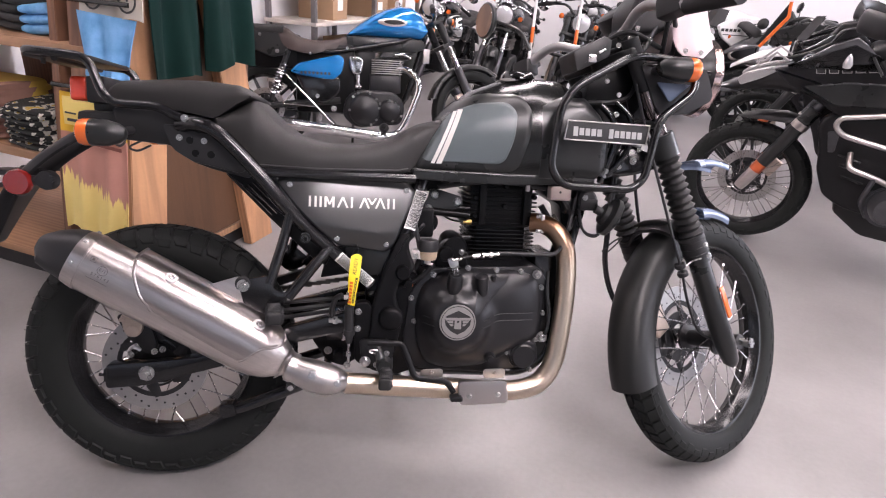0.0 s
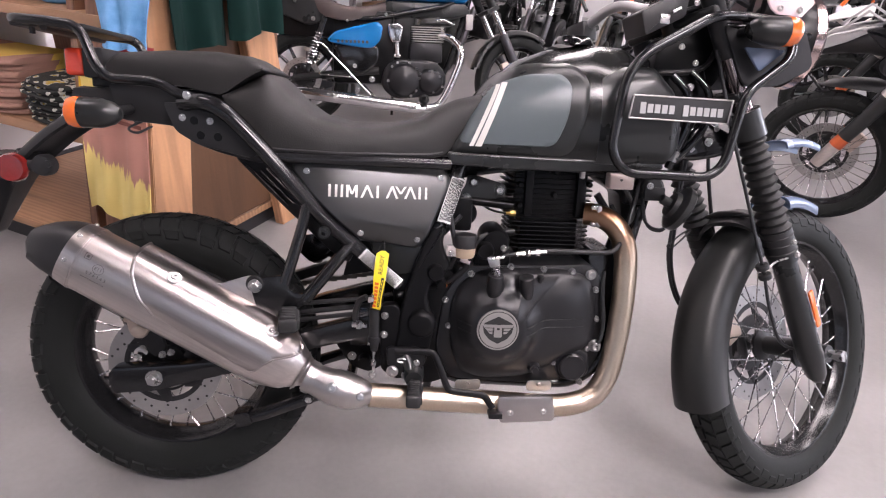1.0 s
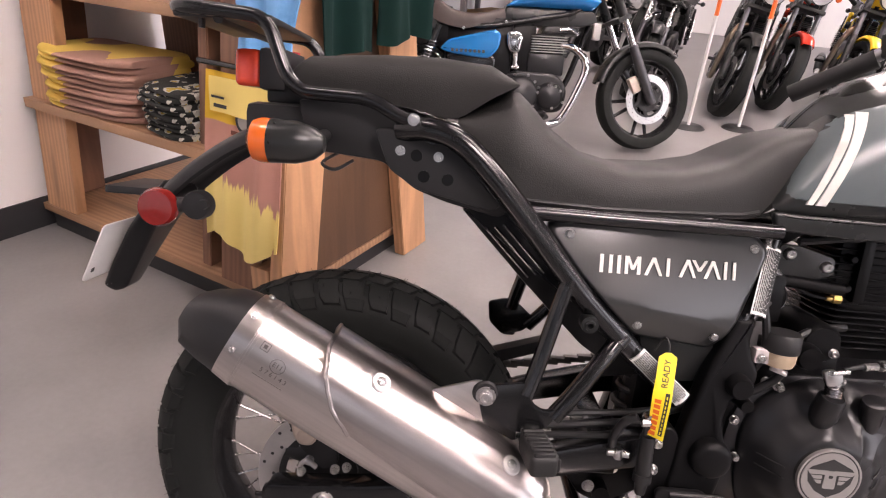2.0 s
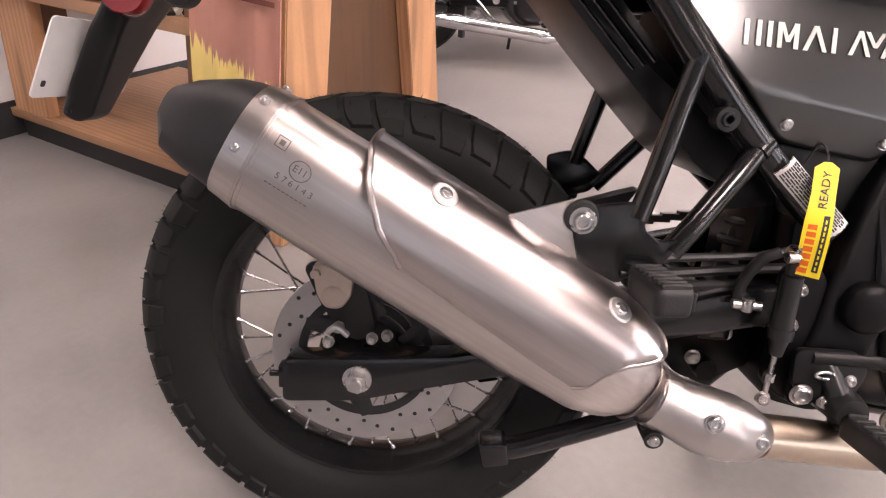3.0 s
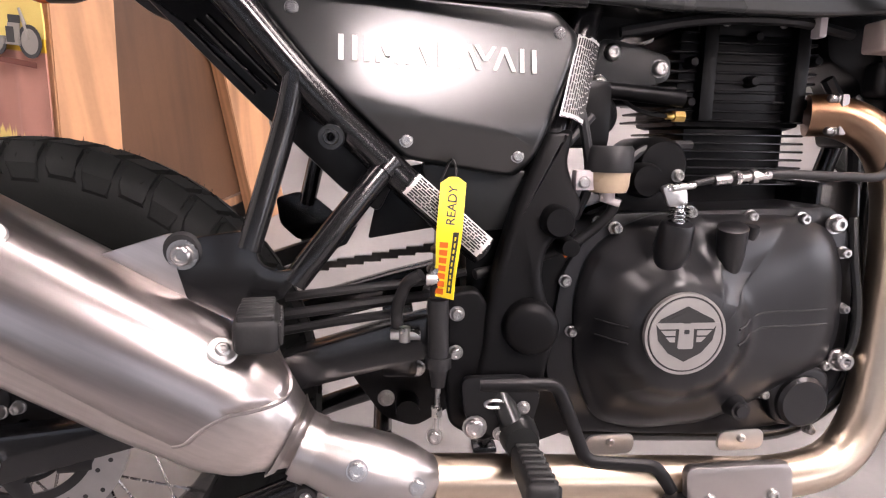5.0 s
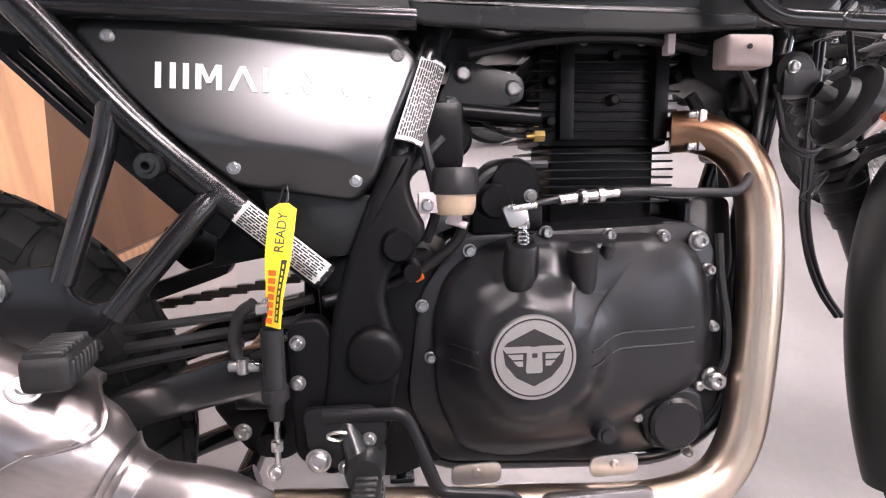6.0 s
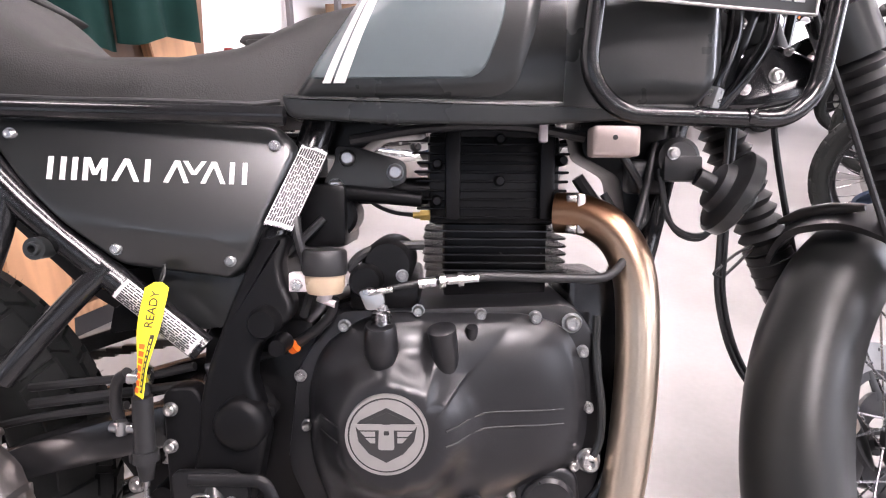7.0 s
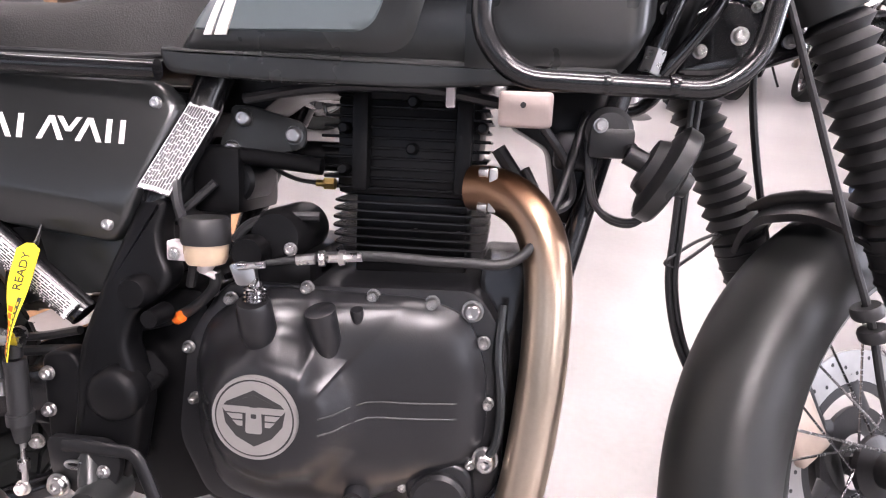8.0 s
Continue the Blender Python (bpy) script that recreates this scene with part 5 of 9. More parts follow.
for dx in (0.0, 0.008):
    part("brake_line", sweep(smooth_path([(1.150 + dx, 0.03, 0.80), (1.146 + dx, 0.03, 0.70), (1.145 + dx, 0.03, 0.62), (1.145 + dx, 0.03, 0.57), (1.158 + dx, 0.03, 0.51), (1.180 + dx, 0.03, 0.46), (1.21 + dx, 0.03, 0.42)]), 0.004, 8), MATT_BLACK, BIKE)
part("line_clip", sweep(smooth_path([(1.148, 0.028, 0.587), (1.138, 0.026, 0.592), (1.148, 0.028, 0.602), (1.180, 0.05, 0.618), (1.215, 0.07, 0.628), (1.185, 0.052, 0.606), (1.152, 0.028, 0.588)]), 0.0022, 6), MATT_BLACK, BIKE)

# tank ------------------------------------------------------------------
TOP = [(0.585, 0.800), (0.608, 0.828), (0.634, 0.878), (0.680, 0.948), (0.733, 0.993), (0.802, 1.019), (0.887, 1.034), (0.960, 1.030), (1.010, 1.000), (1.04, 0.955)]
WID = [(0.585, 0.098), (0.62, 0.110), (0.68, 0.119), (0.75, 0.125), (0.83, 0.130), (0.90, 0.136), (0.97, 0.138), (1.01, 0.130), (1.04, 0.110)]
BOT = [(0.585, 0.788), (0.70, 0.780), (0.85, 0.778), (1.04, 0.784)]


def tank_y(x, z):
    zb, zt, w = lerp_list(x, BOT), lerp_list(x, TOP), lerp_list(x, WID)
    s = min(1.0, max(0.0, (z - zb) / max(1e-4, zt - zb)))
    if s < 0.3:
        k = 1 - 0.10 * (1 - s / 0.3) ** 2
    else:
        k = max(0.0, 1 - ((s - 0.3) / 0.7) ** 2.7) ** 0.52
    return -w * k


def tank_mesh():
    rings = []
    for x in np.linspace(0.586, 1.04, 44):
        zb, zt = lerp_list(x, BOT), lerp_list(x, TOP)
        half = []
        for j in range(17):
            s = 1 - (1 - j / 16) ** 1.8
            half.append((tank_y(x, zb + (zt - zb) * s), zb + (zt - zb) * s))
        ring = [(x, y, z) for y, z in half] + [(x, -y, z) for y, z in half[-2::-1]]
        rings.append(ring)
    return skin(rings, True, True)


tank = part("fuel_tank", tank_mesh(), TANK_BLACK, BIKE, "satin black fuel tank with slate grey side panels", 60)


def on_tank(outline, off, rings=10, inner=0.0, mirror=1):
    """A skin that follows the tank's side inside an outline (from inner to 1 of its reach)."""
    cx, cz = sum(p[0] for p in outline) / len(outline), sum(p[1] for p in outline) / len(outline)
    out = []
    for i in range(rings + 1):
        k = 1 - (1 - inner) * i / rings
        if k < 0.02:
            k = 0.02
        ring = []
        for x, z in outline:
            xx, zz = cx + (x - cx) * k, cz + (z - cz) * k
            edge = off if i else -0.004
            ring.append((xx, mirror * (tank_y(xx, zz) - edge), zz))
        out.append(ring)
    return skin(out, True, inner == 0.0)


INSET = fillet([(0.604, 0.816), (0.640, 0.890), (0.684, 0.944), (0.745, 0.966), (0.820, 0.970), (0.842, 0.945), (0.836, 0.880), (0.812, 0.816)], 0.022, 4)
RIDGE = fillet([(0.590, 0.797), (0.640, 0.905), (0.690, 0.966), (0.750, 0.990), (0.845, 0.990), (0.876, 0.955), (0.872, 0.885), (0.845, 0.800)], 0.026, 4)
for mirror in (1, -1):
    part("knee_panel", on_tank(RIDGE, 0.0045, 12, mirror=mirror), SATIN_BLACK, tank, "satin black knee panel", 50)
    part("grey_inset", on_tank(INSET, 0.0066, 12, mirror=mirror), GREY_INSET, tank, "slate grey tank panel", 50)


def stripe(x0, z0, x1, z1, w0, w1):
    rings = []
    for i in range(13):
        k = i / 12
        x, z, w = x0 + (x1 - x0) * k, z0 + (z1 - z0) * k, w0 + (w1 - w0) * k
        rings.append([(x, tank_y(x, z) - 0.0050, z), (x, tank_y(x, z) - 0.0076, z), (x + w, tank_y(x + w, z) - 0.0076, z), (x + w, tank_y(x + w, z) - 0.0050, z)])
    return skin(rings, True, True)


part("white_stripe", stripe(0.6365, 0.8172, 0.6905, 0.9410, 0.0085, 0.0070), WHITE, tank)
part("white_stripe", stripe(0.6485, 0.8172, 0.7005, 0.9450, 0.0125, 0.0100), WHITE, tank)
for s in (-1, 1):
    part("tank_skirt", plate(fillet([(0.592, 0.806), (0.62, 0.803), (0.85, 0.800), (1.03, 0.806), (1.04, 0.785), (0.85, 0.773), (0.70, 0.774), (0.600, 0.780)], 0.010), s * 0.1215 - 0.006, s * 0.1215 + 0.006, 0.005, 3), SATIN_BLACK, tank)
part("filler_cap", lathe([(0, 0.018), (0.034, 0.018), (0.042, 0.010), (0.044, 0.0), (0, 0.0)], 32, (0.86, 0, 1.030), axis='Z', closed=True), GLOSS_BLACK, tank, "black fuel filler cap")

# front cowl between tank and head, and the tank guards
SHROUD_LOW = [(0.895, 0.787), (1.036, 0.790), (1.056, 0.812), (1.066, 0.838)]
SHROUD_TOP = [(0.895, 0.960), (0.94, 0.984), (1.00, 0.985), (1.040, 0.945), (1.058, 0.900), (1.066, 0.862)]


def shroud_mesh(side):
    """The shroud runs out of the tank's side and closes in a rounded front edge."""
    rings = []
    for x in np.linspace(0.895, 1.066, 26):
        lo, hi = lerp_list(x, SHROUD_LOW), lerp_list(x, SHROUD_TOP)
        t = min(1.0, (x - 0.895) / 0.10)
        t = t * t * (3 - 2 * t)
        nose = max(0.0, (x - 1.042) / 0.024)
        out, back = [], []
        for j in range(19):
            k = j / 18
            z = lo + (hi - lo) * k
            edge = max(0.0, abs(2 * k - 1) - 0.72) / 0.28
            y = (1 - t) * (tank_y(x, z) - 0.0008) + t * (-0.139 + 0.020 * edge ** 2 + 0.022 * nose ** 2 + 0.25 * max(0.0, z - 0.90) ** 1.3)
            out.append((x, side * -y, z))
            back.append((x, side * -(y + 0.016), z))
        rings.append(out + back[::-1])
    return skin(rings, True, True)


for s in (-1, 1):
    # the far shroud's shade is put into its darker black
    part("tank_shroud", shroud_mesh(s), SATIN_BLACK if s < 0 else COWL_BLACK, BIKE, "satin black tank shroud", 60)
GUARD = bent([(1.160, -0.128, 1.086), (1.109, -0.155, 1.083), (1.077, -0.165, 1.075), (0.953, -0.168, 1.003), (0.924, -0.170, 0.960), (0.909, -0.172, 0.818), (0.942, -0.170, 0.780), (1.112, -0.165, 0.776), (1.143, -0.164, 0.802), (1.165, -0.160, 0.925), (1.177, -0.158, 0.950), (1.247, -0.155, 1.008), (1.252, -0.150, 1.040), (1.230, -0.135, 1.078), (1.160, -0.128, 1.087)], 0.030, 5)
guard = part("tank_guard", sweep(GUARD, 0.0095, 12), TUBE_BLACK, BIKE, "black tubular tank guard")
part("tank_guard", sweep([(x, -y, z) for x, y, z in GUARD], 0.0095, 10), TUBE_BLACK, BIKE, "black tubular tank guard")
for x in (1.02, 1.075):
    part("weld_bead", lathe([(0.009, -0.004), (0.0100, 0), (0.009, 0.004)], 14, (x, -0.1685, 0.7785), axis='X'), TUBE_BLACK, guard)
npm = Matrix.Translation((0.934, -0.188, 0.928)) @ Matrix.Rotation(radians(10.5), 4, 'Z')
nplate = part("name_plate", plate(fillet([(0.0, 0.0), (0.218, -0.001), (0.212, -0.046), (-0.006, -0.042)], 0.004), -0.003, 0.003, 0.001), PLATE_GREY, guard, "dark name plate with a pale rim")
nplate.matrix_basis = npm
OUT = [(0.0, 0.0), (0.218, -0.001), (0.212, -0.046), (-0.006, -0.042)]
part("plate_rim", merge(*[sweep([(OUT[i][0], -0.004, OUT[i][1]), (OUT[(i + 1) % 4][0], -0.004, OUT[(i + 1) % 4][1])], 0.0016, 6) for i in range(4)]), ALU, nplate)
for i in range(12):
    if i != 5:
        h = 0.021 if i in (0, 6) else 0.016
        x, z = 0.022 + 0.0155 * i, -0.023 - 0.0003 * i
        part("plate_bar", box(x - 0.0058, x + 0.0058, -0.0042, -0.003, z - h / 2, z + h / 2, 0), ALU, nplate)

# side panel --------------------------------------------------------------
PANEL = fillet([(0.288, 0.766), (0.304, 0.779), (0.582, 0.773), (0.606, 0.748), (0.556, 0.622), (0.538, 0.604), (0.425, 0.622), (0.335, 0.710)], 0.010, 3)
PANEL = [tuple(Vector(PANEL[i]).lerp(Vector(PANEL[(i + 1) % len(PANEL)]), j / 6)) for i in range(len(PANEL)) for j in range(6)]


def panel_y(x, z):
    """The side panel bows in towards its front edge and its top."""
    d = x - 0.37
    zc = 0.676 - 0.150 * (x - 0.373)
    low_ = max(0.0, zc - z)
    return 0.55 * (low_ - 0.006 * (1 - math.exp(-low_ / 0.006))) - 0.164 + 0.19 * (0.5 * (d + math.sqrt(d * d + 0.0012))) + 0.20 * (z - 0.70) - 0.004 * (1 - min(1.0, ((z - 0.69) / 0.08) ** 2))


def panel_mesh(th=0.005):
    cx, cz = 0.455, 0.690
    outer, inner = [], []
    for i in range(31):
        k = 1 - i / 30.5
        ring = []
        for x, z in PANEL:
            xx, zz = cx + (x - cx) * k, cz + (z - cz) * k
            e = 0.004 if i == 0 else 0.0
            ring.append((xx, panel_y(xx, zz) + e, zz))
        outer.append(ring)
    back = [[(x, y + 0.014, z) for x, y, z in outer[0]]]
    return skin(back + outer, True, True)


panel = part("side_panel", panel_mesh(), PANEL_BLACK, BIKE, "satin black side panel with a pale model name", 85)
for x, z in ((0.320, 0.758), (0.582, 0.750), (0.425, 0.640), (0.538, 0.626)):
    bolt(panel, x, panel_y(x, z) - 0.001, z, 0.0055, 0.004)
# the model name as plain bars and chevrons


def name_stroke(x0, z0, x1, z1, w=0.0052):
    """One slanting or upright stroke with level ends."""
    b = plate([(x0, z0), (x0 + w, z0), (x1 + w, z1), (x1, z1)], -0.0005, 0.0005, 0)
    for v in b.verts:
        v.co.x = 0.4590 + 0.92 * (v.co.x - 0.4580)
        v.co.z -= 0.022 * (v.co.x - 0.36)
        v.co.y += panel_y(v.co.x, v.co.z) - 0.0013
    part("name_mark", b, WHITE, panel)


NZ0, NZ1 = 0.7120, 0.7355
for x in (0.3530, 0.3665, 0.3785, 0.3900, 0.4090, 0.4535, 0.5440, 0.5580):
    name_stroke(x, NZ0, x, NZ1)
for x, w in ((0.4200, 0.0280), (0.4735, 0.0270), (0.5130, 0.0270)):
    name_stroke(x, NZ0, x + (w - 0.0052) / 2, NZ1)
    name_stroke(x + w - 0.0052, NZ0, x + (w - 0.0052) / 2, NZ1)
name_stroke(0.5030, NZ0 + 0.009, 0.4930, NZ1)
name_stroke(0.5030, NZ0 + 0.009, 0.5130, NZ1)
name_stroke(0.4000, NZ0 + 0.006, 0.3920, NZ1, 0.0045)
name_stroke(0.4000, NZ0 + 0.006, 0.4085, NZ1, 0.0045)


def print_label(name, corners, y, label, ny=7, seed=3, dy=0.0, tilt_mat=None):
    """A white label with rows of unreadable fine print. Corners: top left, length and width directions."""
    rnd = random.Random(seed)
    o, u, v = (Vector(c) for c in corners)
    n = u.cross(v).normalized()
    if n.y > 0:
        n = -n
    bm = bmesh.new()
    q = [o, o + u, o + u + v, o + v]
    f = []
    L, W = u.length, v.length
    ud, vd = u.normalized(), v.normalized()
    rings = []
    for i in range(5):
        w = W * i / 4
        bow = 0.0042 * (1 - (2 * i / 4 - 1) ** 2)
        rings.append([o + vd * w + n * bow, o + u + vd * w + n * bow])
    sheet = skin(rings, False, False)
    ob = part(name, sheet, LABEL, BIKE, label)
    ink = []
    for i in range(ny):
        w = W * (i + 0.9) / (ny + 0.8)
        bow = 0.0042 * (1 - (2 * w / W - 1) ** 2) + 0.0006
        a = 0.05 * L
        while a < 0.92 * L:
            b = min(0.95 * L, a + L * rnd.uniform(0.03, 0.13))
            p = o + vd * (w - W * 0.033) + n * bow
            e = o + vd * (w + W * 0.033) + n * bow
            ink.append(skin([[p + ud * a, p + ud * b], [e + ud * a, e + ud * b]], False, False))
            a = b + L * 0.012
    tagged(part("fine_print", merge(*ink), INK, ob), kind="stuff")
    e = 0.0009
    for p, d in ((o, v), (o + u - ud * 0.0012, v)):
        part("print_border", skin([[p + n * e, p + ud * 0.0012 + n * e], [p + d / 2 + n * (e + 0.0042), p + ud * 0.0012 + d / 2 + n * (e + 0.0042)], [p + d + n * e, p + ud * 0.0012 + d + n * e]], False, False), INK, ob)
    return ob


print_label("warning_label", ((0.608, -0.0965, 0.754), (-0.031, -0.050, -0.088), (0.027, 0.010, -0.0085)), 0, "white warning label with fine print on the frame tube", 11, 5)
print_label("frame_label", ((0.437, -0.1590, 0.6095), (0.076, 0.006, -0.066), (-0.0165, -0.001, -0.0185)), 0, "white label with fine print on the lower frame tube", 9, 9)

# seats -------------------------------------------------------------------
ST_TOP = [(0.158, 0.897), (0.20, 0.926), (0.236, 0.944), (0.258, 0.926), (0.285, 0.897), (0.331, 0.865), (0.396, 0.850), (0.476, 0.853), (0.542, 0.868), (0.575, 0.889), (0.612, 0.908), (0.668, 0.922)]
ST_BOT = [(0.158, 0.892), (0.202, 0.845), (0.245, 0.792), (0.375, 0.788), (0.575, 0.790), (0.60, 0.800), (0.668, 0.895)]
ST_W = [(0.158, 0.135), (0.24, 0.150), (0.35, 0.150), (0.45, 0.138), (0.55, 0.113), (0.60, 0.094), (0.668, 0.070)]
PI_TOP = [(-0.078, 0.955), (-0.06, 0.970), (0.045, 0.978), (0.13, 0.979), (0.20, 0.972), (0.232, 0.952), (0.238, 0.946)]
PI_BOT = [(-0.078, 0.922), (-0.06, 0.914), (0.079, 0.908), (0.150, 0.895), (0.165, 0.899), (0.205, 0.927), (0.238, 0.944)]
PI_W = [(-0.078, 0.085), (0.0, 0.105), (0.10, 0.120), (0.20, 0.135), (0.238, 0.140)]


def cushion(top, bot, wid, x0, x1, n=34, crown=0.010):
    rings = []
    for i, x in enumerate(np.linspace(x0, x1, n)):
        zt, zb, w = lerp_list(x, top), lerp_list(x, bot), lerp_list(x, wid)
        zt = max(zt, zb + 0.003)
        h = zt - zb
        ring = []
        for j in range(28):
            a = math.pi * j / 27
            c, s = math.cos(a), math.sin(a)
            yy = -w * math.copysign(abs(c) ** 0.42, c)
            e = abs(s) ** 0.55
            ring.append((x, yy, zb + h * e))
        rings.append(ring)
    return skin(rings, True, True)


seat = part("rider_seat", cushion(ST_TOP, ST_BOT, ST_W, 0.160, 0.664, 44), VINYL, BIKE, "dark grey vinyl rider seat", 70)
part("pillion_seat", cushion(PI_TOP, PI_BOT, PI_W, -0.076, 0.236, 34), VINYL, BIKE, "dark grey vinyl pillion seat", 70)
part("seat_piping", sweep([(x, -lerp_list(x, ST_W) - 0.001, lerp_list(x, ST_BOT) + 0.006) for x in np.linspace(0.25, 0.585, 14)], 0.003, 8), MATT_BLACK, seat)

# tail ----------------------------------------------------------------------
RAIL = bent([(0.122, -0.150, 0.884), (0.085, -0.150, 0.892), (0.045, -0.140, 0.914), (-0.050, -0.128, 0.916), (-0.072, -0.125, 0.935), (-0.100, -0.120, 1.008), (-0.165, -0.115, 1.014), (-0.235, -0.105, 1.018), (-0.245, 0.0, 1.020), (-0.235, 0.105, 1.018), (-0.100, 0.120, 1.008), (-0.072, 0.125, 0.935), (-0.050, 0.128, 0.916), (0.045, 0.140, 0.914), (0.122, 0.150, 0.884)], 0.025, 5)
rack = part("grab_rail", sweep(RAIL, 0.0095, 12), TUBE_BLACK, BIKE, "black tubular luggage rack")
part("rack_plate", merge(box(-0.235, -0.10, -0.105, 0.105, 1.004, 1.014, 0.004), rod((-0.17, -0.11, 1.004), (-0.17, 0.11, 1.004), 0.007)), MATT_BLACK, rack)
part("rack_tab", box(-0.202, -0.196, -0.10, -0.09, 0.992, 1.006, 0.001), MATT_BLACK, rack)
bolt(rack, 0.104, -0.164, 0.891, 0.0065, 0.005)
TAIL = fillet([(-0.060, 0.908), (0.05, 0.905), (0.150, 0.885), (0.205, 0.815), (0.240, 0.775), (0.225, 0.766), (0.150, 0.782), (0.105, 0.797), (0.060, 0.832), (-0.040, 0.840)], 0.012)
part("tail_side_cover", plate(TAIL, -0.118, -0.100, 0.005), MATT_BLACK, BIKE, "matt black tail side cover")
part("tail_side_cover", plate(TAIL, 0.100, 0.118, 0.005), MATT_BLACK, BIKE, "matt black tail side cover")
part("side_bracket", plate(fillet([(0.051, 0.877), (0.132, 0.877), (0.155, 0.862), (0.226, 0.786), (0.214, 0.778), (0.113, 0.800), (0.073, 0.824)], 0.010), -0.145, -0.138, 0.002), MATT_BLACK, BIKE, "black subframe side bracket")
part("bracket_edge", sweep(bent([(0.100, -0.142, 0.880), (0.134, -0.142, 0.878), (0.158, -0.142, 0.864), (0.226, -0.142, 0.789)], 0.02), 0.0035, 8), GLOSS_BLACK, BIKE)
for x, z in ((0.087, 0.850), (0.138, 0.845)):
    bolt(BIKE, x, -0.146, z, 0.0055, 0.004)
for x, z in ((0.109, 0.845), (0.120, 0.818), (0.152, 0.816)):
    part("bracket_hole", lathe([(0, -0.1456), (0.008, -0.1456), (0.008, -0.14), (0, -0.14)], 16, (x, 0, z), closed=True), FIN_BLACK, BIKE)
# mudguard swept down behind the wheel
MG = smooth_path([(0.10, 0, 0.858), (0.02, 0, 0.868), (-0.07, 0, 0.872), (-0.15, 0, 0.850), (-0.22, 0, 0.808), (-0.275, 0, 0.762), (-0.30, 0, 0.735)], 6)
rings = []
for i, q in enumerate(MG):
    t = (MG[min(i + 1, len(MG) - 1)] - MG[max(i - 1, 0)]).normalized()
    nrm = Vector((t.z, 0, -t.x))
    if nrm.z < 0:
        nrm = -nrm
    ring = []
    k = i / (len(MG) - 1)
    wid = 0.088 - 0.034 * k
    for j in range(13):
        a = math.pi * j / 12
        ring.append(q + Vector((0, -wid * math.cos(a), 0)) + nrm * (0.026 * math.sin(a) ** 0.6 - 0.012))
    for j in range(12, -1, -1):
        a = math.pi * j / 12
        ring.append(q + Vector((0, -(wid - 0.006) * math.cos(a), 0)) + nrm * (0.018 * math.sin(a) ** 0.6 - 0.016))
    rings.append(ring)
part("rear_mudguard", skin(rings, True, True), MATT_BLACK, BIKE, "matt black rear mudguard", 50)
part("tail_tray", box(-0.14, 0.12, -0.10, 0.10, 0.845, 0.90, 0.015), MATT_BLACK, BIKE)
hang = plate(fillet([(-0.285, 0.775), (-0.318, 0.735), (-0.350, 0.690), (-0.384, 0.630), (-0.405, 0.588), (-0.387, 0.578), (-0.366, 0.586), (-0.336, 0.640), (-0.302, 0.700), (-0.268, 0.745)], 0.008), -0.050, 0.050, 0.014, 4)
for v in hang.verts:
    v.co.y *= min(1.0, 0.42 + 0.58 * max(0.0, v.co.z - 0.58) / 0.15)
part("plate_hanger", hang, COWL_BLACK, BIKE, "black number plate hanger", 60)
part("hanger_shelf", box(-0.372, -0.275, -0.055, 0.055, 0.748, 0.760, 0.003), MATT_BLACK, BIKE)
PLATE_M = Matrix(((0.0, -0.917, 0.40, -0.381), (1.0, 0.0, 0.0, 0.018), (0.0, 0.40, 0.917, 0.654), (0.0, 0.0, 0.0, 1.0)))
blank = part("blank_plate", moved(plate(fillet([(-0.098, -0.048), (0.098, -0.048), (0.098, 0.052), (-0.098, 0.052)], 0.008), -0.001, 0.001, 0), PLATE_M), LABEL, BIKE, "blank white plate")
for px_ in (-0.082, 0.082):
    part("plate_slot", moved(plate(fillet([(px_ - 0.004, -0.034), (px_ + 0.004, -0.034), (px_ + 0.004, -0.026), (px_ - 0.004, -0.026)], 0.003), -0.0014, 0.0014, 0), PLATE_M), INK, blank)
part("side_reflector", lathe([(0, -0.082), (0.026, -0.081), (0.029, -0.076), (0.030, -0.066), (0, -0.066)], 28, (-0.281, 0, 0.735), closed=True), RED, BIKE, "round red side reflector")
part("reflector_arm", merge(lathe([(0, -0.075), (0.020, -0.073), (0.022, -0.066), (0.022, -0.05), (0, -0.05)], 24, (-0.224, 0, 0.741), closed=True), rod((-0.270, -0.06, 0.738), (-0.21, -0.06, 0.741), 0.012), lathe([(0, -0.079), (0.007, -0.079), (0.008, -0.07), (0, -0.07)], 14, (-0.210, 0, 0.745), closed=True)), MATT_BLACK, BIKE)
tl = part("tail_light", box(-0.172, -0.134, -0.052, 0.052, 0.921, 0.974, 0.010, 3), TAIL_RED, BIKE, "red tail light")
part("light_housing", merge(box(-0.136, -0.095, -0.054, 0.054, 0.917, 0.977, 0.008), box(-0.13, -0.07, -0.035, 0.035, 0.90, 0.93, 0.006)), MATT_BLACK, tl)


def indicator(m, parent=None):
    body_ = part("indicator", moved(lathe([(0, 0.068), (0.010, 0.066), (0.020, 0.054), (0.0265, 0.032), (0.0275, 0.0), (0, 0.0)], 28, axis='X', closed=True), m), SATIN_BLACK, BIKE, "black indicator with an amber lens")
    part("amber_lens", moved(lathe([(0, 0.0), (0.0278, 0.0), (0.0278, -0.012), (0.025, -0.021), (0.016, -0.027), (0, -0.028)], 28, axis='X', closed=True), m), ORANGE, body_, "amber lens")
    return body_


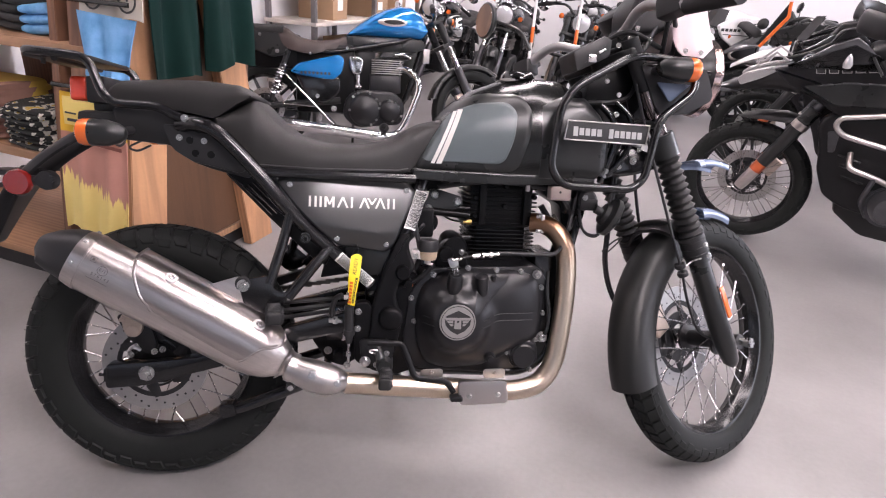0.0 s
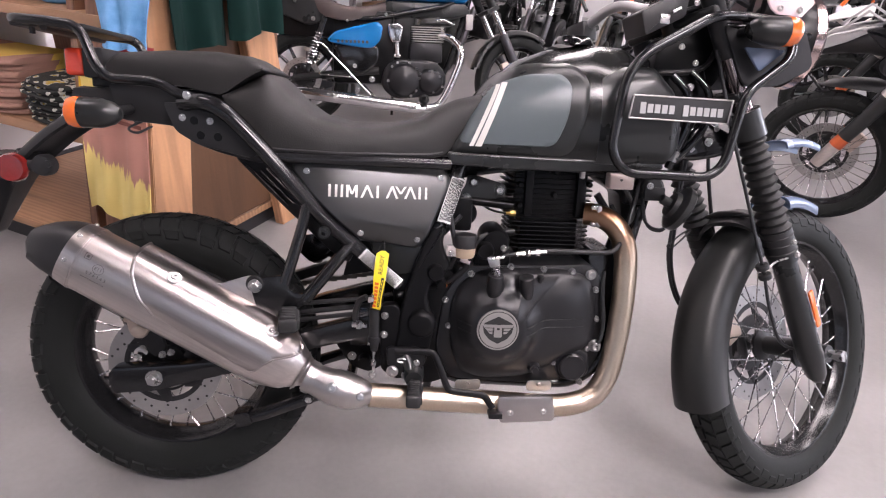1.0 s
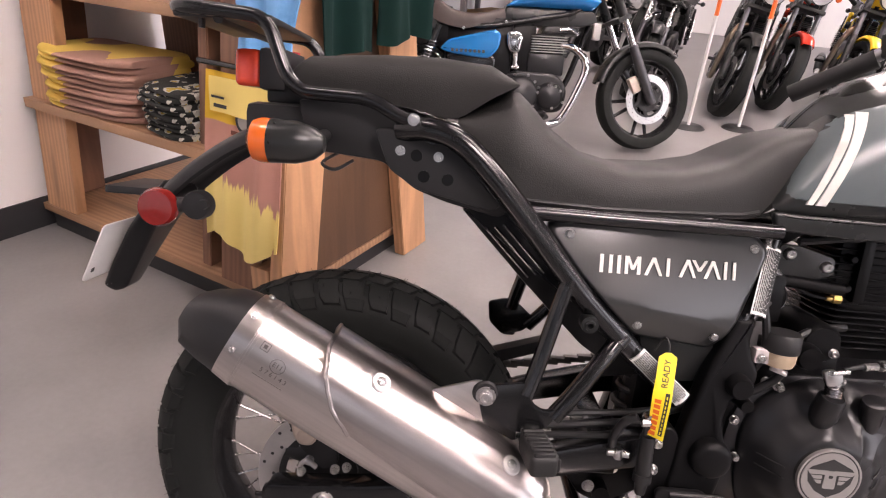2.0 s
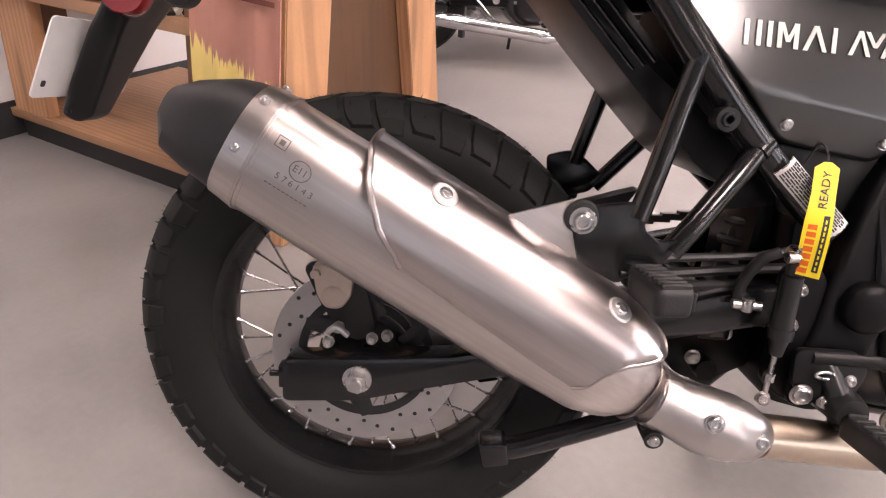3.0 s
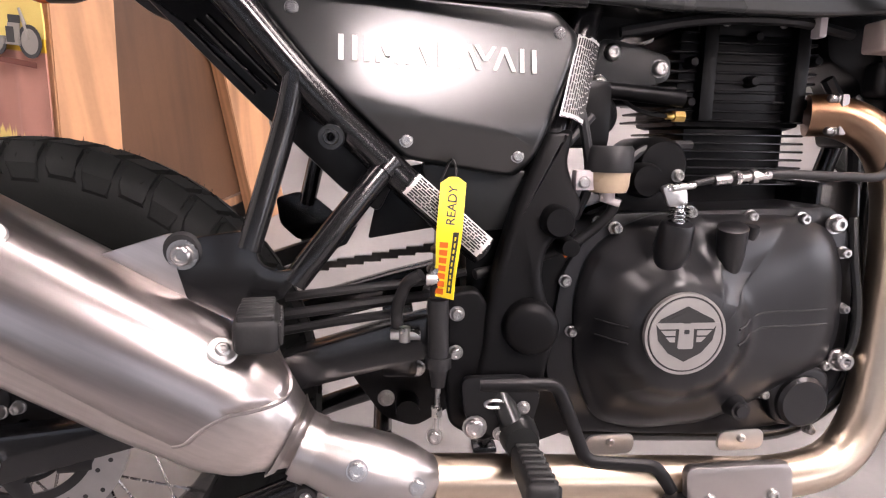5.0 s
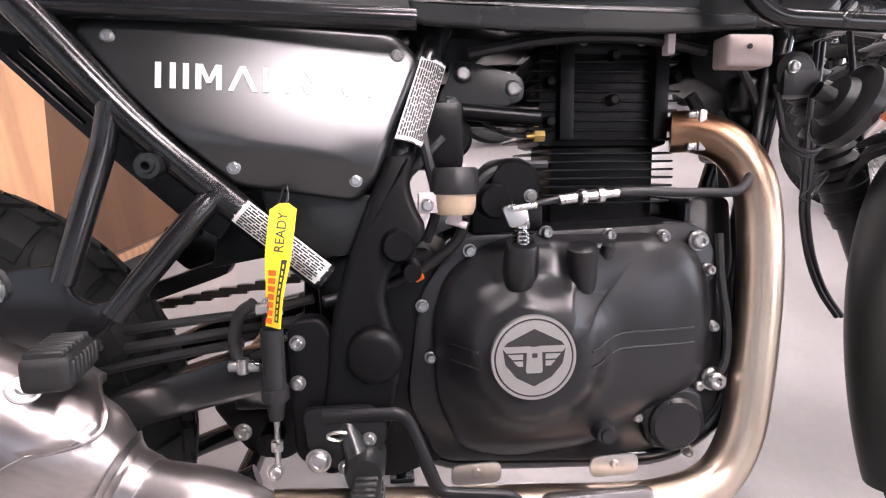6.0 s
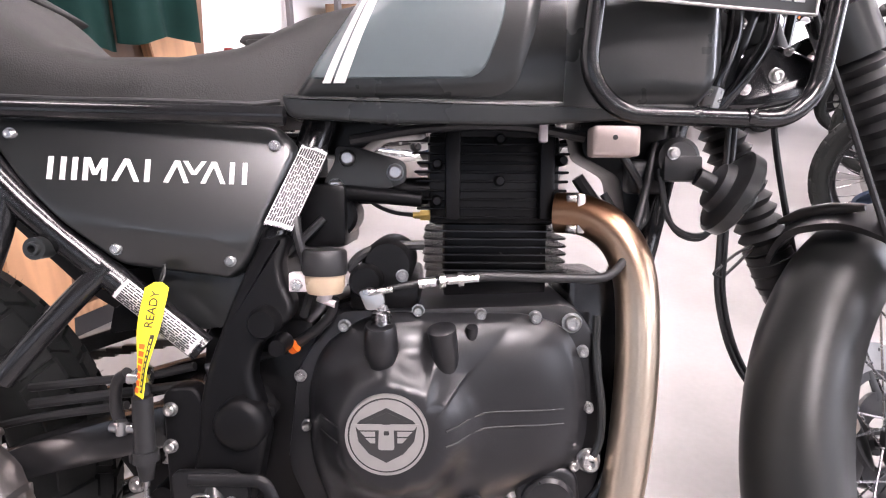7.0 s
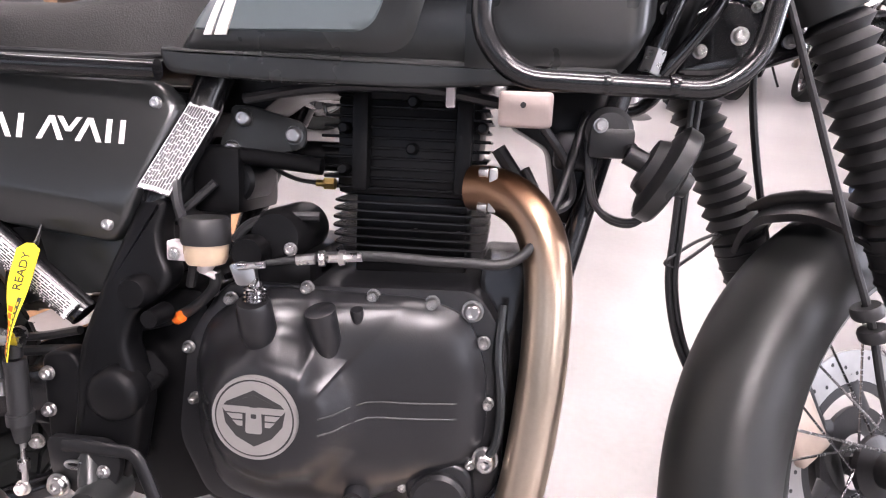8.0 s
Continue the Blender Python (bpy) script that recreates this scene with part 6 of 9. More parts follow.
iM = Matrix.Translation((-0.068, -0.195, 0.853))
indicator(iM)
indicator(Matrix.Translation((-0.068, 0.195, 0.853)))
for side in (-1, 1):
    part("indicator_stalk", rod((-0.02, side * 0.185, 0.856), (-0.02, side * 0.10, 0.862), 0.009), MATT_BLACK, BIKE)
part("indicator_wire", sweep(smooth_path([(0.0, -0.11, 0.84), (-0.02, -0.13, 0.825), (0.0, -0.14, 0.818), (0.02, -0.12, 0.83)]), 0.0025, 6), MATT_BLACK, BIKE)

# forks, front mudguards, headlamp, bars -----------------------------------
for side in (-1, 1):
    y = side * LEG_Y
    leg = steered("fork_leg", merge(sweep([leg_pt(-0.050, y, 0.010), leg_pt(-0.035, y, 0.006), leg_pt(0.02, y, 0.003), leg_pt(0.10, y, 0.0), leg_pt(0.30, y, 0.0)], [0.014, 0.022, 0.028, 0.027, 0.026], 20), sweep([leg_pt(0.012, y, 0.0), (0.004, y, 0.0)], [0.022, 0.019], 16), rod((0, y - 0.018, 0), (0, y + 0.018, 0), 0.021, 20), sweep([leg_pt(0.27, y), leg_pt(0.30, y)], 0.031, 20)), SATIN_BLACK, "black fork leg")
    gp, gr = [], []
    for i in range(61):
        s = 0.295 + 0.275 * i / 60
        gp.append(leg_pt(s, y))
        gr.append((0.0268 + 0.0035 * (1 - i / 60)) + 0.0042 * math.cos(2 * math.pi * i / 4))
    steered("fork_gaiter", sweep(gp, gr, 20), GAITER, "black ribbed rubber fork gaiter", leg, 60)
    steered("fork_collar", sweep([leg_pt(0.562, y), leg_pt(0.62, y)], 0.034, 20), SATIN_BLACK, "", leg)
    steered("fork_cap", sweep([leg_pt(0.735, y), leg_pt(0.865, y)], 0.0215, 18), MATT_BLACK, "", leg)
    steered("fork_tube", sweep([leg_pt(0.61, y), leg_pt(0.74, y)], 0.0205, 18), mat("fork_tube_steel", (0.30, 0.25, 0.25), 0.16, 1, 0.06, 20), "steel fork tube", leg)
    steered("fork_reflector", moved(box(-0.009, 0.009, -0.003, 0.003, -0.045, 0.045, 0.004), Matrix.Translation(leg_pt(0.140, side * 0.1245, 0.016)) @ Matrix.Rotation(-RAKE, 4, 'Y')), ORANGE, "amber fork reflector", leg)
steered("axle_nut", merge(rod((0, -0.135, 0), (0, 0.135, 0), 0.010, 12), rod((0, -0.145, 0), (0, -0.128, 0), 0.014, 6)), STEEL)
steered("triple_clamp", merge(*[moved(box(-0.030, 0.030, -0.112, 0.112, -0.011, 0.011, 0.010, 3), Matrix.Translation(fork_pt(s, 0, -0.022)) @ Matrix.Rotation(-RAKE, 4, 'Y')) for s in (0.655, 0.835)], sweep([fork_pt(0.60, 0, 0.022 - F_OFF), fork_pt(0.89, 0, 0.022 - F_OFF)], 0.03, 18)), SATIN_BLACK, "black triple clamp")
part("steering_head", merge(sweep([F_A + F_AXIS * 0.68, F_A + F_AXIS * 0.82], 0.036, 20), sweep(bent([F_A + F_AXIS * 0.75, (1.02, 0, 0.98), (0.80, 0, 0.93)], 0.05), 0.03, 14)), TUBE_BLACK, BIKE)


def fender_arc(R, half, a0, a1, lip, th=0.004, n=30, taper=(1, 1)):
    outer = []
    for i in range(n + 1):
        k = i / n
        a = radians(a0 + (a1 - a0) * k)
        w = half * (taper[0] + (taper[1] - taper[0]) * k)
        ring = []
        for j in range(17):
            b = math.pi * (j / 16) 
            y = -w * math.cos(b)
            r = R - lip * (1 - math.sin(b) ** 0.45)
            ring.append((r * math.cos(a), y, r * math.sin(a)))
        outer.append(ring)
    inner = [[(x * (1 - th / R), y * (1 - th / half), z * (1 - th / R)) for x, y, z in ring] for ring in outer]
    return shell(outer, inner)


steered("front_mudguard", moved(fender_arc(0.371, 0.054, 194, 98, 0.078, n=40), Matrix.Translation((-0.008, 0, -0.013))), MUDGUARD, "satin black front mudguard", angle=60)
steered("mudguard_tip", fender_arc(0.380, 0.050, 97, 72, 0.030, n=14, taper=(1, 0.7)), FENDER_GREY, "slate blue front mudguard tip", angle=60)
def brace_mesh():
    """The cast bridge between the fork legs, arched over the mudguard, with a window cut in it."""
    rings = []
    for i in range(25):
        u = -1 + 2 * i / 24
        y, arch = u * 0.088, 0.330 + 0.052 * (1 - abs(u) ** 2.4)
        f0, f1 = -0.040 + 0.012 * abs(u), 0.030 - 0.006 * abs(u)
        rings.append([leg_pt(arch - 0.006, y, f0), leg_pt(arch + 0.004, y, f0 - 0.002), leg_pt(arch + 0.010, y, 0.5 * (f0 + f1)), leg_pt(arch + 0.004, y, f1 + 0.002), leg_pt(arch - 0.006, y, f1)])
    return skin(rings, True, True)


steered("mudguard_brace", merge(brace_mesh(), *[sweep([leg_pt(0.285, s_ * LEG_Y), leg_pt(0.345, s_ * LEG_Y)], 0.0325, 20) for s_ in (-1, 1)]), MATT_BLACK, "black cast mudguard brace")
steered("brace_window", sweep(smooth_path([leg_pt(0.3875, -0.055, -0.012), leg_pt(0.3925, -0.02, -0.012), leg_pt(0.3925, 0.02, -0.012), leg_pt(0.3875, 0.055, -0.012)]), [0.004, 0.009, 0.009, 0.004], 12, flat=0.9), INK, "dark slot in the brace")
# high beak behind the forks
steered("beak", moved(fender_arc(0.44, 0.050, 104, 80, 0.022, n=16, taper=(0.9, 0.6)), Matrix.Translation((0.060, 0, 0.085))), FENDER_GREY, "slate blue upper mudguard", angle=60)
# front brake caliper, hose, cable, fork bolts
steered("front_caliper", merge(moved(box(-0.03, 0.03, 0.058, 0.10, -0.055, 0.055, 0.010, 3), Matrix.Translation((-0.115, 0, 0.065)) @ Matrix.Rotation(radians(-28), 4, 'Y'))), GOLD, "gold front brake caliper")
steered("front_brake_hose", sweep(smooth_path([(-0.10, 0.085, 0.12), (-0.16, 0.07, 0.26), (-0.21, 0.05, 0.42), (-0.22, 0.04, 0.55)]), 0.0045, 8), MATT_BLACK)
steered("speed_cable", sweep(smooth_path([leg_pt(0.76, -0.095, -0.03), leg_pt(0.62, -0.10, -0.058), leg_pt(0.53, -0.10, -0.066), leg_pt(0.43, -0.10, -0.075), leg_pt(0.35, -0.10, -0.082), leg_pt(0.285, -0.10, -0.086), leg_pt(0.20, -0.095, -0.095), leg_pt(0.10, -0.08, -0.07), leg_pt(0.03, -0.065, 0.0)]), 0.0036, 8), MATT_BLACK)
for gs in (0.275, 0.298):
    steered("cable_guide", moved(lathe([(0.004, -0.006), (0.0125, -0.006), (0.014, -0.003), (0.014, 0.003), (0.0125, 0.006), (0.004, 0.006)], 18, axis='Z', closed=True), Matrix.Translation(leg_pt(gs, -0.10, -0.0865)) @ Matrix.Rotation(-RAKE, 4, 'Y')), MATT_BLACK)
steered("guide_wire", sweep(smooth_path([leg_pt(0.286, -0.10, -0.080), leg_pt(0.292, -0.11, -0.05), leg_pt(0.286, -0.118, -0.02)]), 0.0022, 6), STEEL)
for s, f in ((0.315, 0.0), (0.285, 0.0)):
    p = STEER @ leg_pt(s, -0.1265, f)
    d = STEER.to_3x3() @ Vector((0, -1, 0))
    bolt(BIKE, *p, 0.006, 0.006, d, "fork_bolt")
    p = STEER @ leg_pt(s, 0.062, f)
    bolt(BIKE, *p, 0.006, 0.006, d, "fork_bolt")
# headlamp, screen and front indicators, fixed to the frame
HL = Matrix.Translation((1.325, 0, 1.062)) @ Matrix.Rotation(radians(4), 4, 'Y')
hl = part("headlamp", moved(lathe([(0.0, -0.085), (0.045, -0.080), (0.078, -0.050), (0.092, -0.005), (0.094, 0.02), (0.084, 0.024), (0.0, 0.024)], 40, axis='X', closed=True), HL), COWL_BLACK, BIKE, "round black headlamp")
part("headlamp_ring", moved(lathe([(0.082, 0.012), (0.096, 0.008), (0.099, 0.024), (0.090, 0.034), (0.082, 0.028)], 44, axis='X', closed=True), HL), mat("rose_chrome", (0.62, 0.48, 0.46), 0.2, 1, 0.05, 9), hl)
part("headlamp_glass", moved(lathe([(0.0, 0.042), (0.05, 0.038), (0.084, 0.026), (0.0, 0.024)], 40, axis='X', closed=True), HL), LENS, hl)
SCR = [(1.100, 1.246, 1.318), (1.110, 1.232, 1.324), (1.125, 1.222, 1.323), (1.155, 1.212, 1.315), (1.179, 1.220, 1.306), (1.205, 1.240, 1.298), (1.235, 1.258, 1.290), (1.262, 1.266, 1.280)]
rings = []
for z in np.linspace(1.100, 1.262, 17):
    xa, xb = float(np.interp(z, [q[0] for q in SCR], [q[1] for q in SCR])), float(np.interp(z, [q[0] for q in SCR], [q[2] for q in SCR]))
    row = []
    for b in np.linspace(-1, 1, 25):
        e = abs(b)
        if e > 0.35:
            k = (1 - e) / 0.65
            row.append(Vector((xa + (xb - xa) * k, math.copysign(0.094 - 0.022 * k * k, b), z)))
        else:
            row.append(Vector((xb + 0.030 * (1 - (e / 0.35) ** 2), 0.072 * math.sin(b / 0.35 * math.pi / 2), z)))
    rings.append(row)
screen = part("wind_screen", shell(rings, [[q + Vector((-0.003, -math.copysign(0.002, q.y), 0)) for q in r] for r in rings]), CLEAR, BIKE, "pale pink translucent fly screen")
for sx, sz in ((1.249, 1.112), (1.290, 1.110)):
    for sy in (-1, 1):
        bolt(screen, sx, sy * 0.094, sz, 0.0058, 0.004, (0, sy, 0.1), "screen_screw")
part("relay_box", plate(fillet([(0.970, 1.094), (1.046, 1.134), (1.066, 1.126), (1.062, 1.088), (0.984, 1.048)], 0.006), -0.085, 0.03, 0.004), MATT_BLACK, BIKE, "black relay box ahead of the tank")
part("relay_cover", merge(box(1.010, 1.030, -0.0875, -0.084, 1.072, 1.090, 0.002), rod((1.035, -0.086, 1.095), (1.050, -0.086, 1.104), 0.003)), STEEL, BIKE)
part("clock_housing", merge(plate(fillet([(1.125, 1.150), (1.120, 1.215), (1.150, 1.262), (1.245, 1.270), (1.258, 1.215), (1.212, 1.160)], 0.02), -0.055, 0.075, 0.012, 3)), MATT_BLACK, BIKE, "black clock housing behind the screen")
for pts in ([(1.03, -0.05, 0.98), (1.107, -0.06, 0.987), (1.147, -0.05, 1.02), (1.17, -0.03, 1.10)], [(1.06, -0.04, 1.10), (1.12, -0.06, 1.12), (1.18, -0.05, 1.15)], [(1.05, -0.03, 1.12), (1.11, -0.07, 1.15), (1.20, -0.06, 1.12)], [(1.08, -0.03, 1.06), (1.14, -0.08, 1.10), (1.19, -0.05, 1.17)]):
    part("wiring", sweep(smooth_path(pts), 0.006, 8), MATT_BLACK, BIKE)
for px_, py_, pz_ in ((1.082, -0.085, 1.115), (1.110, -0.085, 1.132), (1.128, -0.08, 1.158), (1.165, -0.075, 1.135), (1.06, -0.09, 1.03), (1.095, -0.085, 1.0)):
    bolt(BIKE, px_, py_, pz_, 0.005, 0.005)
part("head_gusset", plate(fillet([(1.050, 0.795), (1.050, 0.985), (1.135, 1.00), (1.150, 0.93), (1.120, 0.845), (1.105, 0.790)], 0.02), -0.050, 0.055, 0.012, 3), FIN_BLACK, BIKE, "black frame gusset ahead of the tank")
part("head_casting", plate(fillet([(1.105, 0.800), (1.112, 0.868), (1.150, 0.885), (1.200, 0.868), (1.232, 0.852), (1.236, 0.826), (1.185, 0.808), (1.140, 0.800)], 0.012), -0.048, 0.05, 0.010, 3), GLOSS_BLACK, BIKE, "gloss black casting under the steering head")
for hx_, hz_, hr_ in ((1.128, 0.826, 0.006), (1.165, 0.842, 0.0075), (1.214, 0.838, 0.006), (1.178, 0.870, 0.0045)):
    bolt(BIKE, hx_, -0.049, hz_, hr_, 0.006)
part("oil_cooler_hose", sweep(smooth_path([(1.055, -0.075, 0.975), (1.085, -0.085, 0.940), (1.095, -0.085, 0.885), (1.080, -0.080, 0.825), (1.072, -0.07, 0.785)]), 0.0085, 10), GLOSS_BLACK, BIKE)
part("oil_cooler_hose", sweep(smooth_path([(1.10, -0.06, 0.985), (1.135, -0.075, 0.945), (1.140, -0.075, 0.885), (1.115, -0.07, 0.835), (1.09, -0.06, 0.80)]), 0.0075, 10), GLOSS_BLACK, BIKE)
part("hose_union", rod((1.072, -0.078, 0.800), (1.078, -0.080, 0.822), 0.011, 6), STEEL, BIKE)
part("hose_union", rod((1.092, -0.085, 0.905), (1.095, -0.085, 0.920), 0.0105, 6), STEEL, BIKE)
for hx_, hz_ in ((1.070, 0.925), (1.090, 0.865), (1.115, 0.900), (1.105, 0.955), (1.085, 0.805)):
    bolt(BIKE, hx_, -0.056, hz_, 0.006, 0.006)
part("head_cover", plate(fillet([(1.02, 0.97), (1.03, 1.045), (1.12, 1.085), (1.20, 1.075), (1.17, 0.97), (1.10, 0.90)], 0.02), -0.045, 0.045, 0.01), FIN_BLACK, BIKE)
for side in (-1, 1):
    indicator(Matrix.Translation((1.222, side * 0.162, 1.058)) @ Matrix.Rotation(radians(180), 4, 'Z') @ Matrix.Diagonal((1.1, 1, 1, 1)))
    part("front_indicator_stalk", rod((1.165, side * 0.16, 1.056), (1.17, side * 0.09, 1.06), 0.010), MATT_BLACK, BIKE)
    part("lamp_bracket", sweep(bent([(1.14, side * 0.10, 1.07), (1.24, side * 0.105, 1.07), (1.315, side * 0.098, 1.06)], 0.03), 0.008, 10), TUBE_BLACK, BIKE)
    part("lamp_side_plate", plate(fillet([(1.165, 1.030), (1.250, 1.028), (1.202, 0.985)], 0.006), side * 0.132 - 0.003, side * 0.132 + 0.003, 0.001), FENDER_GREY, BIKE, "slate blue triangular side plate")
    part("lamp_inner_plate", plate(fillet([(1.13, 1.075), (1.30, 1.075), (1.33, 1.0), (1.26, 0.96), (1.19, 0.955)], 0.02), side * 0.105 - 0.003, side * 0.105 + 0.003, 0.001), MATT_BLACK, BIKE)
# instruments, bars
steered("instrument_panel", merge(moved(lathe([(0, 0.0), (0.062, 0.0), (0.066, 0.012), (0.066, 0.045), (0.058, 0.05), (0, 0.05)], 32, axis='Z', closed=True), Matrix.Translation(fork_pt(0.90, 0.03, 0.165)) @ Matrix.Rotation(radians(-35), 4, 'Y')), moved(box(-0.05, 0.05, -0.09, 0.09, -0.03, 0.0, 0.01), Matrix.Translation(fork_pt(0.88, 0.02, 0.165)) @ Matrix.Rotation(radians(-30), 4, 'Y'))), MATT_BLACK, "black instrument panel")
HB = [fork_pt(0.865, -0.40, -0.11), fork_pt(0.89, -0.26, -0.055), fork_pt(0.93, -0.14, -0.01), fork_pt(0.875, -0.06, 0.0), fork_pt(0.875, 0.06, 0.0), fork_pt(0.93, 0.14, -0.01), fork_pt(0.89, 0.26, -0.055), fork_pt(0.865, 0.40, -0.11)]
bar_ob = steered("handlebar", sweep(bent(HB, 0.06), 0.012, 14), mat("bar_grey", (0.34, 0.33, 0.33), 0.42, 0.7, 0.08, 30), "grey tubular handlebar")
for side in (-1, 1):
    a, b = fork_pt(0.884, side * 0.275, -0.06), fork_pt(0.865, side * 0.41, -0.114)
    steered("grip", sweep([a, b], 0.0175, 14), SOFT_RUBBER, "black rubber grip", bar_ob)
    steered("switch_housing", moved(box(-0.022, 0.022, -0.030, 0.030, -0.022, 0.022, 0.007), Matrix.Translation(fork_pt(0.895, side * 0.235, -0.045))), MATT_BLACK, "", bar_ob)
    steered("hand_lever", sweep(smooth_path([fork_pt(0.895, side * 0.22, -0.005), fork_pt(0.882, side * 0.30, 0.0), fork_pt(0.868, side * 0.41, -0.055)]), [0.008, 0.007, 0.006], 10), SATIN_BLACK, "", bar_ob)
    steered("bar_clamp", moved(box(-0.022, 0.022, -0.016, 0.016, -0.03, 0.022, 0.005), Matrix.Translation(fork_pt(0.868, side * 0.045, 0))), SATIN_BLACK, "", bar_ob)
    steered("mirror_stem", sweep(smooth_path([fork_pt(0.94, side * 0.22, -0.02), fork_pt(1.00, side * 0.25, 0.0), fork_pt(1.06, side * 0.33, 0.0)]), 0.005, 8), SATIN_BLACK, "", bar_ob)
    mm = Matrix.Translation(fork_pt(1.07, side * 0.36, 0.0)) @ Matrix.Rotation(radians(-8 * side), 4, 'Z')
    steered("mirror", moved(lathe([(0, 0.02), (0.035, 0.016), (0.050, 0.004), (0.052, -0.006), (0.048, -0.009), (0, -0.009)], 32, axis='X', closed=True), mm), SATIN_BLACK, "round black mirror", bar_ob)
    steered("mirror_glass", moved(lathe([(0, -0.0105), (0.047, -0.0105), (0.047, -0.008), (0, -0.008)], 32, axis='X', closed=True), mm), MIRROR, "", bar_ob)
# wiring bundle round the steering head
for i, pts in enumerate(([fork_pt(0.90, -0.20, 0.02), fork_pt(0.80, -0.12, 0.10), fork_pt(0.66, -0.04, 0.03)], [fork_pt(0.92, 0.20, 0.02), fork_pt(0.80, 0.10, 0.10), fork_pt(0.64, 0.03, 0.02)], [fork_pt(0.93, -0.22, 0.01), fork_pt(0.74, -0.06, 0.08), fork_pt(0.58, 0.0, 0.0)])):
    steered("wiring", sweep(smooth_path(pts), 0.006, 8), MATT_BLACK)

# yellow charger tag hanging from the frame, its lower half curled towards the rear
def tag_pt(u, z, off=0.0):
    k = min(1.0, max(0.0, (0.606 - z) / 0.113))
    c = min(1.0, max(0.0, (k - 0.25) / 0.55))
    th = radians(44) * c * c * (3 - 2 * c)
    y0 = -0.1625 - 0.024 * k - 0.006 * math.sin(2.6 * k)
    return Vector((0.471 - 0.012 * k + u * math.cos(th) - off * math.sin(th), y0 - u * math.sin(th) - off * math.cos(th), z))


def tag_patch(u0, u1, z0, z1, off=0.0005):
    rings = [[tag_pt(u, z, off) for u in (u0, u1)] for z in np.linspace(z0, z1, max(2, int(abs(z1 - z0) / 0.008) + 1))]
    back = [[tag_pt(u, z, off - 0.0004) for u in (u0, u1)] for z in np.linspace(z0, z1, max(2, int(abs(z1 - z0) / 0.008) + 1))]
    return shell(rings, back)


rings, back = [], []
for i in range(21):
    z = 0.606 - 0.113 * i / 20
    w = 0.004 if i == 0 else 0.0125
    rings.append([tag_pt(u * w, z) for u in (-1, 0, 1)])
    back.append([tag_pt(u * w, z, -0.0008) for u in (-1, 0, 1)])
tag = part("charger_tag", shell(rings, back), YELLOW, BIKE, "yellow charger tag", 60)
for i in range(7):
    z = 0.4985 + 0.0073 * i
    part("tag_bar", tag_patch(-0.0085 - (0.001 if i == 0 else 0), 0.0, z - 0.0026, z + 0.0026), PRINT_ORANGE, tag)
part("tag_panel", tag_patch(0.004, 0.0095, 0.4985, 0.5545), INK, tag)
for i in range(9):
    z = 0.502 + 0.0058 * i
    part("tag_dash", tag_patch(0.0060, 0.0075, z - 0.0016, z + 0.0020, 0.0009), YELLOW, tag)
fc = bpy.data.curves.new("ready_word", 'FONT')
fc.body, fc.size, fc.extrude = "READY", 0.0125, 0.0002
fo = bpy.data.objects.new("ready_word", fc)
fm = bpy.data.meshes.new_from_object(fo)
bpy.data.objects.remove(fo)
fm.materials.clear()
fm.materials.append(INK)
p0, p1 = tag_pt(0.0045, 0.5605, 0.0008), tag_pt(0.0045, 0.598, 0.0008)
up_ = (p1 - p0).normalized()
nx = Vector((0, -1, 0))
nx = (nx - up_ * nx.dot(up_)).normalized()
m_ = Matrix((up_, nx.cross(up_), nx)).transposed().to_4x4()
m_.translation = p0
again("ready_word", fm, tag, m_)
part("tag_tie", sweep(smooth_path([(0.471, -0.162, 0.600), (0.474, -0.155, 0.612), (0.470, -0.145, 0.622), (0.460, -0.140, 0.60)]), 0.0012, 6), INK, tag)

# ---------------------------------------------------------------- other motorcycles in the showroom
BLUE = mat("metallic_blue_paint", (0.001, 0.165, 0.46), 0.18, 0.30, 0.08, 9, 0.0, 200, 0.04, coat=0.7, tint=(0.002, 0.19, 0.51))
BROWN_SEAT = mat("brown_seat_vinyl", (0.038, 0.025, 0.021), 0.5, 0, 0.15, 9, 0.4, 400)
RED_PAINT = mat("red_paint", (0.50, 0.03, 0.015), 0.2, 0, 0.08, 9, coat=0.5)
WHITE_PAINT = mat("white_paint", (0.75, 0.74, 0.73), 0.25, 0, 0.05, 9, coat=0.4)
YELLOW_PAINT = mat("yellow_paint", (0.70, 0.45, 0.02), 0.25, 0, 0.08, 9, coat=0.4)
GREY_PAINT = mat("grey_paint", (0.10, 0.10, 0.105), 0.25, 0.3, 0.08, 9, coat=0.4)
ORANGE_PAINT = mat("orange_paint", (0.80, 0.16, 0.03), 0.3, 0, 0.08, 9)
SILVER_PAINT = mat("silver_paint", (0.42, 0.41, 0.41), 0.3, 0.4, 0.08, 9, coat=0.3)
GUNMETAL = mat("gunmetal_engine", (0.085, 0.085, 0.09), 0.35, 0.7, 0.15, 30)


